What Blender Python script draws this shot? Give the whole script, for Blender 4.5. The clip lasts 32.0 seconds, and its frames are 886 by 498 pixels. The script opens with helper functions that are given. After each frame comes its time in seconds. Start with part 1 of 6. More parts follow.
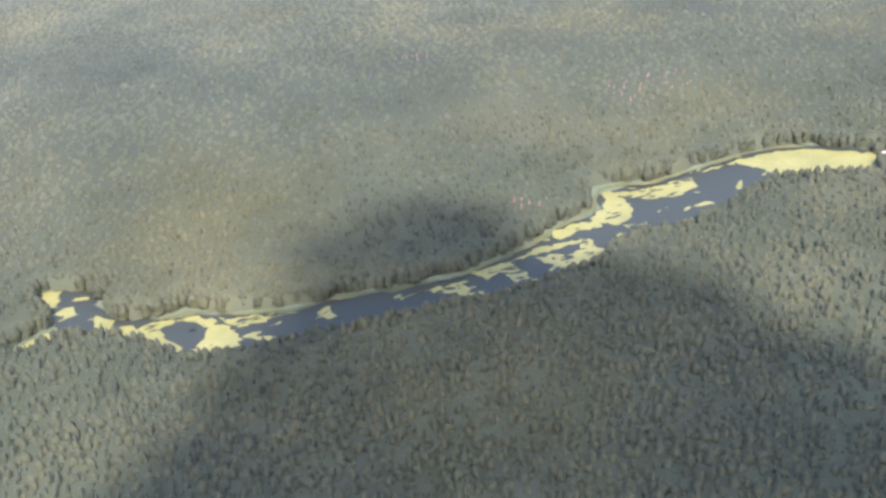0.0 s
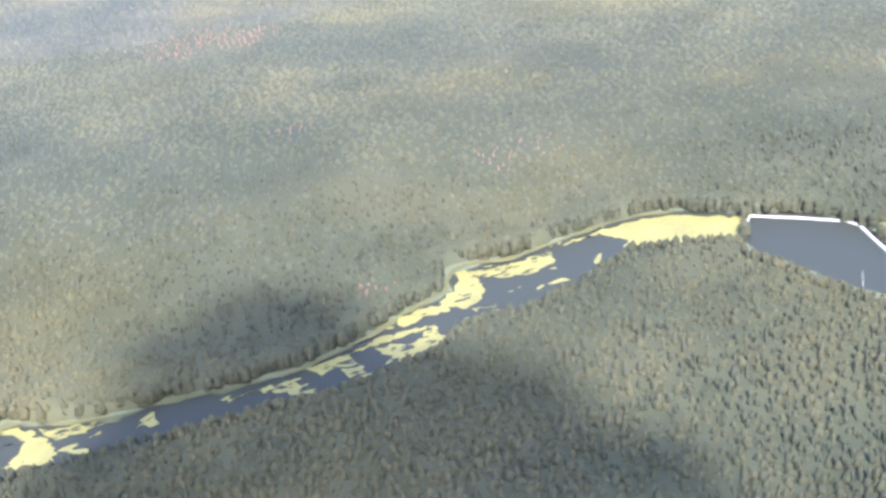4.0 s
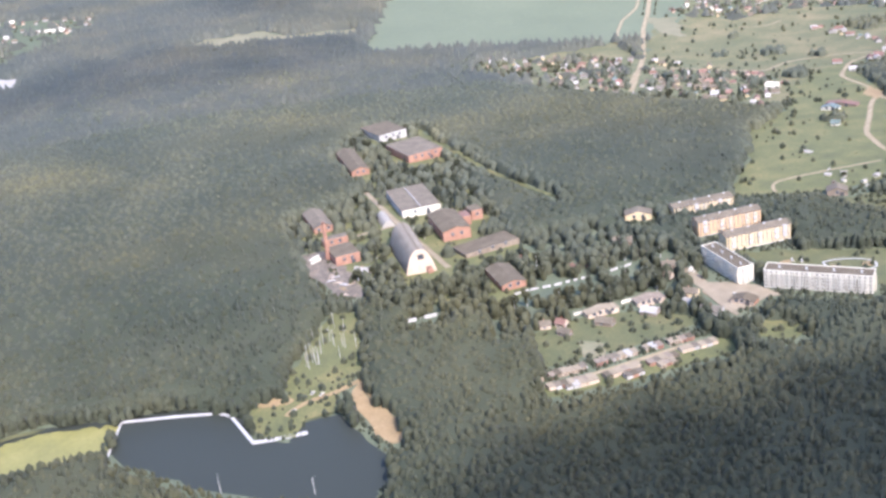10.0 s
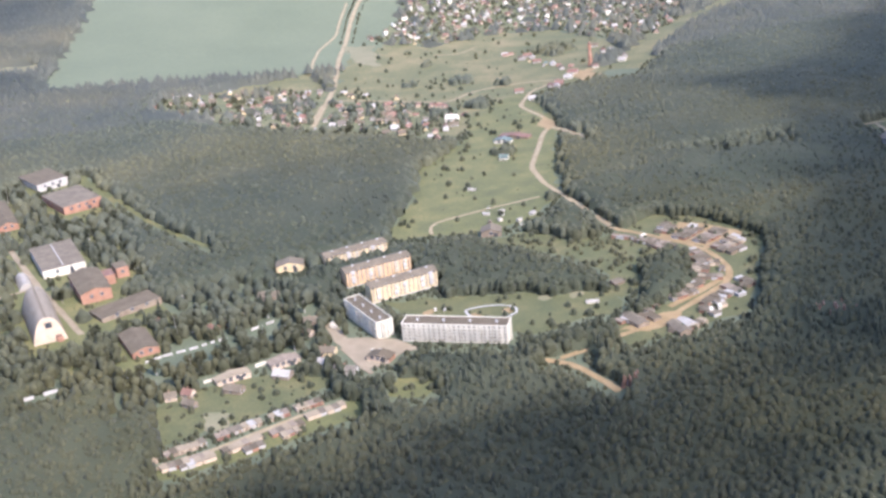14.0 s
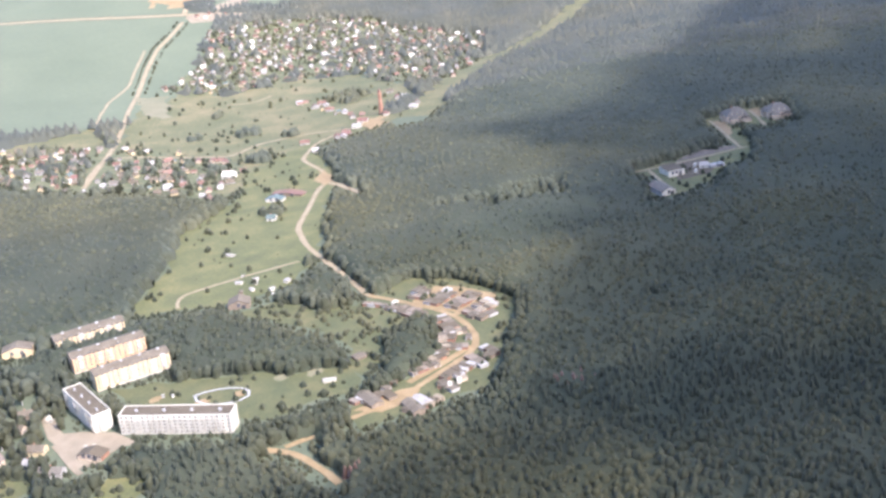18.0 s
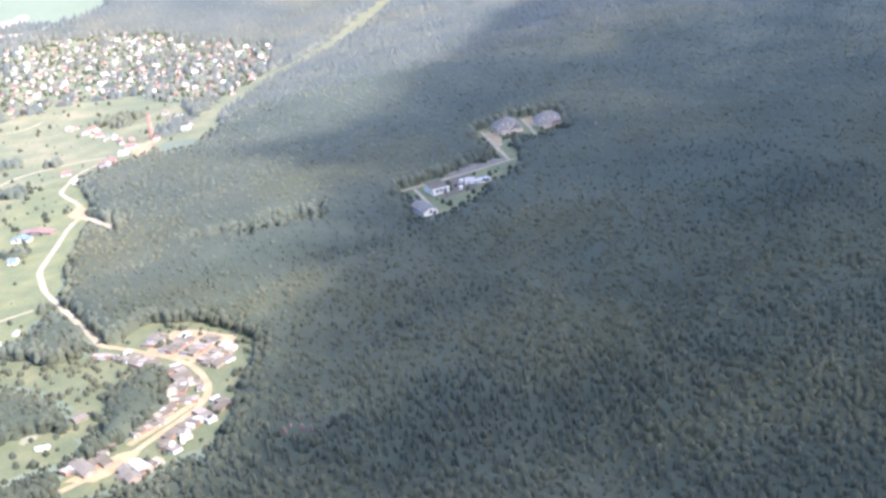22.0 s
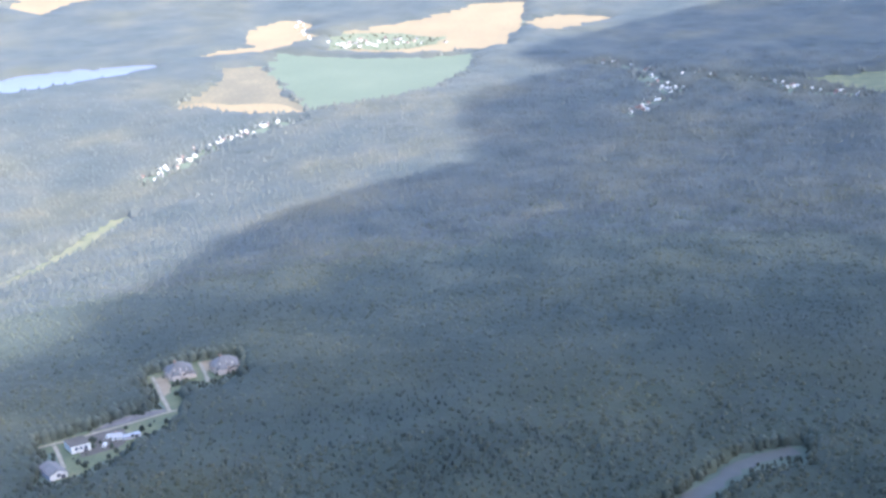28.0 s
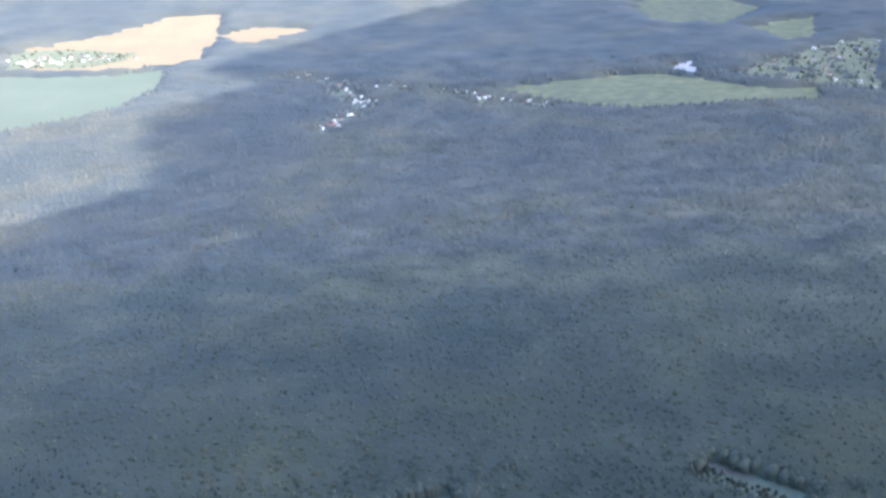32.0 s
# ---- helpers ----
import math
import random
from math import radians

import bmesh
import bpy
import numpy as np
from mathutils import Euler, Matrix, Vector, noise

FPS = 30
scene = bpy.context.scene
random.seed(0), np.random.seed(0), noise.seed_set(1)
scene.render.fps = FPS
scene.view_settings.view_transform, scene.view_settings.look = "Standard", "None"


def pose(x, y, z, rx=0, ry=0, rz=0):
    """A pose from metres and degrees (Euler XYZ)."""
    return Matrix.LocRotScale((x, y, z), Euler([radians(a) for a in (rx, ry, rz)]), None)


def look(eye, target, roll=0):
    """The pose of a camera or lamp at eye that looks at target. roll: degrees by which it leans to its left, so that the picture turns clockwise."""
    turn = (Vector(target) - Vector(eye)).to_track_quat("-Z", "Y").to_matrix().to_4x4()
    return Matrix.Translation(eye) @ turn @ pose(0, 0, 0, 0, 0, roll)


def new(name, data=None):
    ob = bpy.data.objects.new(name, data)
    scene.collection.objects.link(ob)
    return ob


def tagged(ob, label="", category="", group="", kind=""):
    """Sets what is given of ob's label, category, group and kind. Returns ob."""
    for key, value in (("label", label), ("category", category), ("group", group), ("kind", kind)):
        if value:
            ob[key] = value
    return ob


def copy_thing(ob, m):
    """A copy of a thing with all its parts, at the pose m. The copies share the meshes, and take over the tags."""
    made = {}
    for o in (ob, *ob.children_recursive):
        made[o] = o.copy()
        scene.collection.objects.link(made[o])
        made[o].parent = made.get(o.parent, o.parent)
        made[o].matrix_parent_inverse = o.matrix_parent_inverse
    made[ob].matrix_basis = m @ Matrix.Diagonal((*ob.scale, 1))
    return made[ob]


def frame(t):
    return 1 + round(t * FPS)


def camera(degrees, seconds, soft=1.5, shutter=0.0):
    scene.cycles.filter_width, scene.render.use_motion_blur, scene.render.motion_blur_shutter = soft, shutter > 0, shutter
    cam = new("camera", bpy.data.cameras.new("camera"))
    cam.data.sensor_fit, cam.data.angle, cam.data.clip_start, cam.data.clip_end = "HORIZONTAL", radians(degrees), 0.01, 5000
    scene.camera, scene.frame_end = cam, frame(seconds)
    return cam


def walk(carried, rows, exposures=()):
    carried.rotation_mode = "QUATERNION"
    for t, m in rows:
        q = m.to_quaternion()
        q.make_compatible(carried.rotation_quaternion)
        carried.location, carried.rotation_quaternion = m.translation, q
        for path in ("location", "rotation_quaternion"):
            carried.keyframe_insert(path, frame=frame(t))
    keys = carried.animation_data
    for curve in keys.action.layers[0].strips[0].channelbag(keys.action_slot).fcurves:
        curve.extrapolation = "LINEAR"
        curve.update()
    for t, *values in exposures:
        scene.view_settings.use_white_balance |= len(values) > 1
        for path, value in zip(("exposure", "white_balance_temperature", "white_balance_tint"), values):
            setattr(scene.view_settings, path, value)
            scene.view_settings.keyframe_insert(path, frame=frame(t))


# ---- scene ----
# ---- camera and its way ----
cam = camera(37.64, 32.0, soft=2.9)
# seconds, x, y, z, heading to the left of +y, pitch, lean
PATH = [
    (0, -411.2, 55.0, 358.9, -14.14, -26.40, -4.61), (0.5, -397.7, 56.8, 360.2, -14.23, -28.45, -4.45),
    (1, -384.2, 58.7, 361.5, -13.48, -30.01, -4.91), (1.5, -370.7, 60.5, 362.7, -13.80, -31.31, -4.39),
    (2, -357.1, 62.2, 364.0, -14.09, -31.32, -4.40), (2.5, -343.5, 63.9, 365.1, -14.09, -30.99, -4.28),
    (3, -329.8, 65.5, 366.3, -14.52, -29.97, -4.85), (3.5, -316.2, 66.8, 367.3, -14.76, -28.46, -5.10),
    (4, -302.5, 67.8, 368.3, -14.06, -25.10, -7.13), (4.5, -288.9, 68.5, 369.0, -14.65, -22.42, -7.58),
    (6.5, -234.5, 69.9, 371.3, -18.70, -18.21, -9.56), (7, -221.1, 69.8, 371.7, -20.85, -17.38, -9.28),
    (7.5, -207.8, 69.4, 372.0, -23.37, -18.05, -9.56), (8, -194.7, 68.5, 372.2, -25.80, -18.41, -9.68),
    (8.5, -181.6, 67.3, 372.3, -27.41, -18.38, -9.39), (9, -168.6, 65.8, 372.3, -30.06, -19.17, -8.31),
    (9.5, -155.7, 64.1, 372.4, -32.10, -20.35, -8.29), (10, -142.8, 62.3, 372.5, -34.12, -21.81, -7.61),
    (10.5, -129.9, 60.3, 372.8, -36.08, -22.85, -7.38), (11, -117.0, 58.0, 373.0, -37.68, -21.51, -7.60),
    (11.5, -104.3, 55.5, 373.2, -38.98, -19.18, -8.12), (12, -91.7, 52.7, 373.3, -39.86, -19.65, -8.09),
    (12.5, -79.0, 49.5, 373.2, -39.89, -19.92, -7.80), (13, -66.4, 46.0, 373.1, -41.24, -20.40, -7.68),
    (13.5, -53.7, 42.4, 372.9, -42.70, -21.42, -7.50), (14, -40.9, 38.5, 372.9, -45.05, -22.39, -6.22),
    (14.5, -28.1, 34.5, 372.9, -46.66, -20.30, -5.95), (16.5, 22.9, 17.6, 373.0, -48.84, -19.87, -6.33),
    (17, 35.4, 13.4, 372.8, -49.63, -20.37, -6.28), (17.5, 47.6, 9.4, 372.4, -50.32, -20.84, -6.18),
    (18, 59.5, 5.4, 371.8, -51.37, -21.69, -6.14), (18.5, 71.3, 1.4, 371.0, -52.57, -22.12, -5.72),
    (19, 82.8, -2.4, 370.0, -53.76, -22.39, -5.64), (19.5, 94.2, -6.1, 368.9, -54.45, -21.84, -6.24),
    (20, 105.4, -9.8, 367.9, -55.20, -21.61, -6.10), (20.5, 116.3, -13.5, 366.8, -56.06, -21.52, -6.85),
    (21, 127.1, -17.3, 365.8, -56.60, -21.18, -7.64), (21.5, 137.7, -21.2, 365.0, -57.28, -21.72, -7.56),
    (22, 148.2, -25.3, 364.4, -58.47, -22.37, -6.82), (22.5, 158.7, -29.7, 363.8, -58.76, -21.68, -6.78),
    (23, 169.2, -34.4, 363.4, -59.45, -21.06, -6.14), (23.5, 179.8, -39.5, 363.0, -60.17, -20.63, -6.15),
    (24, 190.6, -45.0, 362.7, -60.89, -20.16, -6.36), (24.5, 201.8, -50.9, 362.5, -61.49, -20.22, -5.82),
    (26.5, 248.6, -76.2, 362.7, -63.27, -15.48, -3.14), (27, 260.5, -82.7, 362.8, -64.58, -14.39, -2.71),
    (27.5, 272.4, -89.3, 363.1, -66.33, -14.36, -2.84), (28, 284.3, -95.9, 363.5, -67.95, -14.03, -2.92),
    (28.5, 296.3, -102.6, 364.0, -68.85, -13.69, -3.39), (29, 308.4, -109.3, 364.6, -69.70, -12.84, -3.46),
    (29.5, 320.4, -116.0, 365.2, -71.32, -13.04, -3.01), (30, 332.4, -122.7, 365.8, -73.44, -12.42, -2.52),
    (30.5, 344.4, -129.3, 366.4, -75.48, -12.51, -2.69), (31, 356.4, -135.9, 367.1, -77.36, -12.80, -3.01),
    (31.5, 368.3, -142.5, 367.7, -78.65, -12.98, -3.35), (32, 380.3, -149.1, 368.3, -79.77, -14.32, -2.87),
]


def aim(x, y, z, yaw, pitch, lean):
    return pose(x, y, z, 90 + pitch, 0, yaw) @ pose(0, 0, 0, 0, 0, lean)


EXPO = [(0, 2.34, 5370, 20), (2, 2.86, 5370, 20), (4, 2.7, 5300, 21), (7, 2.02, 5180, 22.5), (9, 1.92, 5200, 22.5), (13, 1.76, 5310, 22.5), (17, 1.98, 5340, 22.5), (21, 2.58, 5150, 22.5), (24, 2.86, 5010, 21.5), (28, 2.66, 4810, 20.5), (32, 2.7, 4850, 21)]
walk(cam, [(r[0], aim(*r[1:])) for r in PATH], EXPO)

# ---- sky and sun ----
SUN_XY = Vector((-0.15, -0.989))
SUN_EL = radians(43)
world = bpy.data.worlds.new("sky")
scene.world = world
world.use_nodes = True
wn = world.node_tree
sky = wn.nodes.new("ShaderNodeTexSky")
sky.sky_type = "NISHITA"
sky.sun_disc = False
sky.sun_elevation = SUN_EL
sky.sun_rotation = math.atan2(SUN_XY.x, SUN_XY.y)
sky.air_density, sky.dust_density, sky.ozone_density = 1.2, 3.0, 1.5
wn.nodes["Background"].inputs[1].default_value = 0.12
wn.links.new(sky.outputs[0], wn.nodes["Background"].inputs[0])
sun = new("sun", bpy.data.lights.new("sun", "SUN"))
sun.data.energy, sun.data.angle, sun.data.color = 2.35, radians(1.6), (1.0, 0.88, 0.68)
sun_dir = Vector((SUN_XY.x * math.cos(SUN_EL), SUN_XY.y * math.cos(SUN_EL), math.sin(SUN_EL)))
sun.matrix_world = look(sun_dir * 100, (0, 0, 0))


# ---- the lie of the land ----
HILLS = [(-160, 930, 230, 21), (980, 930, 260, -19), (1200, 520, 220, -10), (1180, 1350, 300, -46), (1900, 1280, 380, -96), (600, 1120, 200, -6)]
STREAM = [(-470, 800), (-360, 720), (-240, 700), (-130, 745), (0, 810), (90, 790), (130, 720), (170, 680)]
WATER_Z = 1.2


def line_dist(x, y, pts):
    best = np.full(np.broadcast(x, y).shape, 1e18)
    for (a, b), (c, d) in zip(pts[:-1], pts[1:]):
        ux, uy = c - a, d - b
        u = np.clip(((x - a) * ux + (y - b) * uy) / (ux * ux + uy * uy + 1e-9), 0, 1)
        best = np.minimum(best, (x - a - u * ux) ** 2 + (y - b - u * uy) ** 2)
    return np.sqrt(best)


def land(x, y):
    x, y = np.asarray(x, float), np.asarray(y, float)
    z = sum(h * np.exp(-((x - a) ** 2 + (y - b) ** 2) / (2 * s * s)) for a, b, s, h in HILLS)
    z = z + (1.5 - z) * np.exp(-((line_dist(x, y, STREAM) / 95) ** 2) / 2)
    # far land bent up to fit the camera's view within its range
    return z + 310 * np.clip((np.hypot(x, y) - 2300) / 2400, 0, 1.2) ** 1.8


def inside(x, y, poly):
    x, y = np.asarray(x, float), np.asarray(y, float)
    hit = np.zeros(x.shape, bool)
    for (a, b), (c, d) in zip(poly, poly[1:] + poly[:1]):
        if b == d:
            continue
        cross = ((b > y) != (d > y)) & (x < (c - a) * (y - b) / (d - b) + a)
        hit ^= cross
    return hit


# ---- materials ----
def principled(name, rough=0.85):
    m = bpy.data.materials.new(name)
    m.use_nodes = True
    b = m.node_tree.nodes["Principled BSDF"]
    b.inputs["Roughness"].default_value = rough
    return m, m.node_tree, b


def ramp(nt, stops):
    r = nt.nodes.new("ShaderNodeValToRGB")
    while len(r.color_ramp.elements) < len(stops):
        r.color_ramp.elements.new(0.5)
    for e, (p, c) in zip(r.color_ramp.elements, stops):
        e.position, e.color = p, (*c, 1)
    return r


def spotty(name, cols, size=8.0, fine=0.6, rough=0.9, bump=0.0, metal=0.0, per_object=False):
    """A surface with broad patches and fine grain: cols runs from the dark to the light tone; sizes in metres."""
    m, nt, b = principled(name, rough)
    geo = nt.nodes.new("ShaderNodeNewGeometry")
    big = nt.nodes.new("ShaderNodeTexNoise")
    big.inputs["Scale"].default_value, big.inputs["Detail"].default_value = 1.0 / size, 3.0
    small = nt.nodes.new("ShaderNodeTexNoise")
    small.inputs["Scale"].default_value, small.inputs["Detail"].default_value = 1.0 / fine, 4.0
    for n in (big, small):
        nt.links.new(geo.outputs["Position"], n.inputs["Vector"])
    mix = nt.nodes.new("ShaderNodeMix")
    mix.inputs[0].default_value = 0.4
    nt.links.new(big.outputs[0], mix.inputs[2])
    nt.links.new(small.outputs[0], mix.inputs[3])
    val = mix.outputs[0]
    if per_object:
        info = nt.nodes.new("ShaderNodeObjectInfo")
        add = nt.nodes.new("ShaderNodeMath")
        add.operation = "MULTIPLY_ADD"
        add.inputs[1].default_value, add.inputs[2].default_value = 0.3, -0.15
        nt.links.new(info.outputs["Random"], add.inputs[0])
        plus = nt.nodes.new("ShaderNodeMath")
        nt.links.new(val, plus.inputs[0])
        nt.links.new(add.outputs[0], plus.inputs[1])
        val = plus.outputs[0]
    k = len(cols) - 1
    r = ramp(nt, [(0.3 + 0.4 * i / k, tuple(0.74 * v for v in c)) for i, c in enumerate(cols)])
    nt.links.new(val, r.inputs[0])
    nt.links.new(r.outputs[0], b.inputs["Base Color"])
    b.inputs["Metallic"].default_value = metal
    if bump:
        bp = nt.nodes.new("ShaderNodeBump")
        bp.inputs["Strength"].default_value, bp.inputs["Distance"].default_value = 0.6, bump
        nt.links.new(small.outputs[0], bp.inputs["Height"])
        nt.links.new(bp.outputs[0], b.inputs["Normal"])
    return m


def foliage(name, cols, sheen=0.25, through_leaf=0.32, gloss=0.25, grain=1.0):
    """Leaves: a tone for each crown, broken by stand-wide patches and leaf-sized grain."""
    m, nt, b = principled(name, 0.75)
    geo = nt.nodes.new("ShaderNodeNewGeometry")
    stand = nt.nodes.new("ShaderNodeTexNoise")
    stand.inputs["Scale"].default_value, stand.inputs["Detail"].default_value = 1 / 90, 3.0
    leaf = nt.nodes.new("ShaderNodeTexNoise")
    leaf.inputs["Scale"].default_value, leaf.inputs["Detail"].default_value = 1 / 1.1, 3.0
    for n in (stand, leaf):
        nt.links.new(geo.outputs["Position"], n.inputs["Vector"])
    a = nt.nodes.new("ShaderNodeMath")
    a.operation = "MULTIPLY_ADD"
    a.inputs[1].default_value = 0.24 * grain
    nt.links.new(geo.outputs["Random Per Island"], a.inputs[0])
    c = nt.nodes.new("ShaderNodeMath")
    c.operation = "MULTIPLY_ADD"
    c.inputs[1].default_value, c.inputs[2].default_value = 1.15, -0.38 + 0.30 * (1 - grain)
    nt.links.new(stand.outputs[0], c.inputs[0])
    nt.links.new(c.outputs[0], a.inputs[2])
    d = nt.nodes.new("ShaderNodeMath")
    d.operation = "MULTIPLY_ADD"
    d.inputs[1].default_value = 0.36 * grain
    nt.links.new(leaf.outputs[0], d.inputs[0])
    nt.links.new(a.outputs[0], d.inputs[2])
    k = len(cols) - 1
    r = ramp(nt, [(0.25 + 0.5 * i / k, col) for i, col in enumerate(cols)])
    nt.links.new(d.outputs[0], r.inputs[0])
    drift = nt.nodes.new("ShaderNodeTexNoise")
    drift.inputs["Scale"].default_value, drift.inputs["Detail"].default_value = 1 / 230, 4.0
    nt.links.new(geo.outputs["Position"], drift.inputs["Vector"])
    hue = ramp(nt, [(0.36, (0.89, 0.93, 0.96)), (0.5, (1.0, 1.0, 1.0)), (0.64, (1.16, 1.09, 0.95))])
    nt.links.new(drift.outputs[0], hue.inputs[0])
    tone = nt.nodes.new("ShaderNodeMix")
    tone.data_type, tone.blend_type = "RGBA", "MULTIPLY"
    tone.inputs[0].default_value = 1.0
    nt.links.new(r.outputs[0], tone.inputs[6])
    nt.links.new(hue.outputs[0], tone.inputs[7])
    nt.links.new(tone.outputs[2], b.inputs["Base Color"])
    b.inputs["Sheen Weight"].default_value = sheen
    b.inputs["Specular IOR Level"].default_value = gloss
    b.inputs["Sheen Roughness"].default_value = 0.45
    b.inputs["Sheen Tint"].default_value = (0.95, 0.97, 1.0, 1)
    bp = nt.nodes.new("ShaderNodeBump")
    bp.inputs["Strength"].default_value, bp.inputs["Distance"].default_value = 0.5, 0.5
    nt.links.new(leaf.outputs[0], bp.inputs["Height"])
    nt.links.new(bp.outputs[0], b.inputs["Normal"])
    glow = nt.nodes.new("ShaderNodeBsdfTranslucent")
    nt.links.new(tone.outputs[2], glow.inputs["Color"])
    blend = nt.nodes.new("ShaderNodeMixShader")
    blend.inputs[0].default_value = through_leaf
    nt.links.new(b.outputs[0], blend.inputs[1])
    nt.links.new(glow.outputs[0], blend.inputs[2])
    nt.links.new(blend.outputs[0], nt.nodes["Material Output"].inputs["Surface"])
    return m


M_ground = spotty("forest_floor", [(0.09, 0.105, 0.06), (0.125, 0.14, 0.075), (0.17, 0.175, 0.10)], 30, 3)
M_meadow = spotty("meadow_grass", [(0.08686, 0.09506, 0.03353), (0.1402, 0.1388, 0.04417), (0.227, 0.1883, 0.06536)], 26, 2.5)
M_lawn = spotty("green_grass", [(0.0777, 0.0873, 0.0326), (0.1176, 0.1183, 0.0418), (0.1837, 0.1533, 0.0595)], 20, 2.0)
M_dry = spotty("dry_meadow", [(0.165, 0.158, 0.082), (0.225, 0.203, 0.108), (0.28, 0.24, 0.14)], 40, 3.0)
M_pasture = spotty("rough_pasture", [(0.09765, 0.1084, 0.04103), (0.1582, 0.1483, 0.05814), (0.2734, 0.2138, 0.09844)], 48, 4.0)
M_crop = spotty("green_crop", [(0.128, 0.146, 0.080), (0.148, 0.165, 0.091), (0.171, 0.185, 0.104)], 120, 6.0)
M_garden = spotty("garden_plots", [(0.09481, 0.1064, 0.04237), (0.1416, 0.1445, 0.06004), (0.2344, 0.1996, 0.1016)], 14, 2.5)
M_croplow = spotty("far_green_field", [(0.09431, 0.1102, 0.05244), (0.11, 0.1231, 0.05928), (0.128, 0.1382, 0.0684)], 150, 8.0)
M_stubble = spotty("ripe_grain", [(0.1995, 0.1413, 0.05719), (0.2353, 0.1672, 0.06699), (0.2711, 0.197, 0.0817)], 150, 8)
M_plough = spotty("tan_field", [(0.1045, 0.08692, 0.041), (0.1375, 0.1102, 0.05084), (0.209, 0.1569, 0.06724)], 130, 8)
M_rubble = spotty("rubble", [(0.11, 0.088, 0.06), (0.17, 0.135, 0.095), (0.28, 0.225, 0.165)], 6, 1.2)
M_sand = spotty("sandy_earth", [(0.2444, 0.1634, 0.07224), (0.3287, 0.2247, 0.1011), (0.3961, 0.2859, 0.1445)], 12, 1.5)
M_road = spotty("gravel_road", [(0.2716, 0.2064, 0.1118), (0.3492, 0.2688, 0.1505), (0.4268, 0.3408, 0.2064)], 10, 1.0)
M_asph = spotty("worn_asphalt", [(0.2425, 0.1872, 0.1144), (0.3104, 0.2448, 0.154), (0.3783, 0.3072, 0.2024)], 12, 1.0)
M_algae = spotty("duckweed", [(0.1938, 0.1763, 0.04624), (0.2584, 0.2316, 0.05984), (0.3158, 0.2765, 0.0816)], 25, 2.5, 0.6)
M_white = spotty("white_paint", [(0.5626, 0.5035, 0.387), (0.6693, 0.608, 0.477), (0.7469, 0.6935, 0.558)], 5, 0.7)
M_cream = spotty("cream_panel", [(0.58, 0.4416, 0.238), (0.68, 0.528, 0.2975), (0.74, 0.5952, 0.357)], 6, 0.8)
M_pink = spotty("pink_panel", [(0.572, 0.372, 0.1944), (0.6656, 0.4464, 0.2376), (0.728, 0.5115, 0.288)], 6, 0.8)
M_panel = spotty("grey_panel", [(0.36, 0.33, 0.29), (0.46, 0.43, 0.38), (0.56, 0.52, 0.47)], 6, 0.8)
M_brick = spotty("red_brick", [(0.27, 0.135, 0.085), (0.36, 0.19, 0.12), (0.44, 0.25, 0.165)], 5, 0.5)
M_hall = spotty("pale_plaster", [(0.50, 0.38, 0.26), (0.59, 0.46, 0.33), (0.66, 0.54, 0.40)], 5, 0.6)
M_felt = spotty("roofing_felt", [(0.09699, 0.073, 0.04259), (0.1301, 0.1, 0.05975), (0.1764, 0.138, 0.08598)], 7, 0.8, 1.0)
M_slate = spotty("asbestos_slate", [(0.1204, 0.09506, 0.06351), (0.1676, 0.1339, 0.09046), (0.2304, 0.1843, 0.1246)], 6, 0.8, 1.0)
M_rust = spotty("rusty_sheet", [(0.15, 0.074, 0.049), (0.225, 0.1184, 0.077), (0.27, 0.185, 0.14)], 4, 0.6, 0.7)
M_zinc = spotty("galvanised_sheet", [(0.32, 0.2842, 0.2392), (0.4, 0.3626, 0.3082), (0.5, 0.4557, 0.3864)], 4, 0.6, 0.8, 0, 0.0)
M_pale = spotty("pale_sheet", [(0.34, 0.31, 0.26), (0.43, 0.395, 0.34), (0.53, 0.49, 0.43)], 4, 0.6, 0.8)
M_shell = spotty("tan_shell_boards", [(0.21, 0.175, 0.13), (0.28, 0.235, 0.175), (0.35, 0.30, 0.23)], 5, 0.6, 0.9)
# the sky's reflection is put into this pale base colour
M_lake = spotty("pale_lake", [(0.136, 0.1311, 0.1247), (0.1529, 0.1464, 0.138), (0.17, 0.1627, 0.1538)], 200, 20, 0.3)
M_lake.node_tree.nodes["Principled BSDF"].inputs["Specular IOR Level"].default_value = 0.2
# paler than the pond: reflected sky is put into its base colour
M_brook = spotty("sky_toned_river", [(0.11, 0.0966, 0.063), (0.1265, 0.1113, 0.072), (0.1485, 0.1302, 0.0855)], 60, 8, 0.6)
M_brook.node_tree.nodes["Principled BSDF"].inputs["Specular IOR Level"].default_value = 0.3
M_wood = spotty("weathered_wood", [(0.168, 0.13, 0.088), (0.2625, 0.2, 0.1408), (0.3465, 0.28, 0.1936)], 4, 0.5)
M_conc = spotty("concrete", [(0.38, 0.36, 0.33), (0.50, 0.47, 0.43), (0.58, 0.55, 0.50)], 4, 0.5)
M_bark = spotty("bark", [(0.10, 0.08, 0.06), (0.17, 0.14, 0.11), (0.25, 0.22, 0.18)], 3, 0.4)
M_birch = spotty("birch_bark", [(0.45, 0.43, 0.38), (0.58, 0.55, 0.50), (0.66, 0.63, 0.58)], 3, 0.4)
M_dark = spotty("dark_opening", [(0.03, 0.03, 0.035), (0.05, 0.05, 0.055), (0.07, 0.07, 0.075)], 3, 0.5, 0.5)
M_redroof = spotty("red_roof", [(0.1927, 0.09386, 0.0648), (0.2371, 0.1191, 0.08424), (0.2742, 0.1516, 0.1102)], 5, 0.7, 0.6)
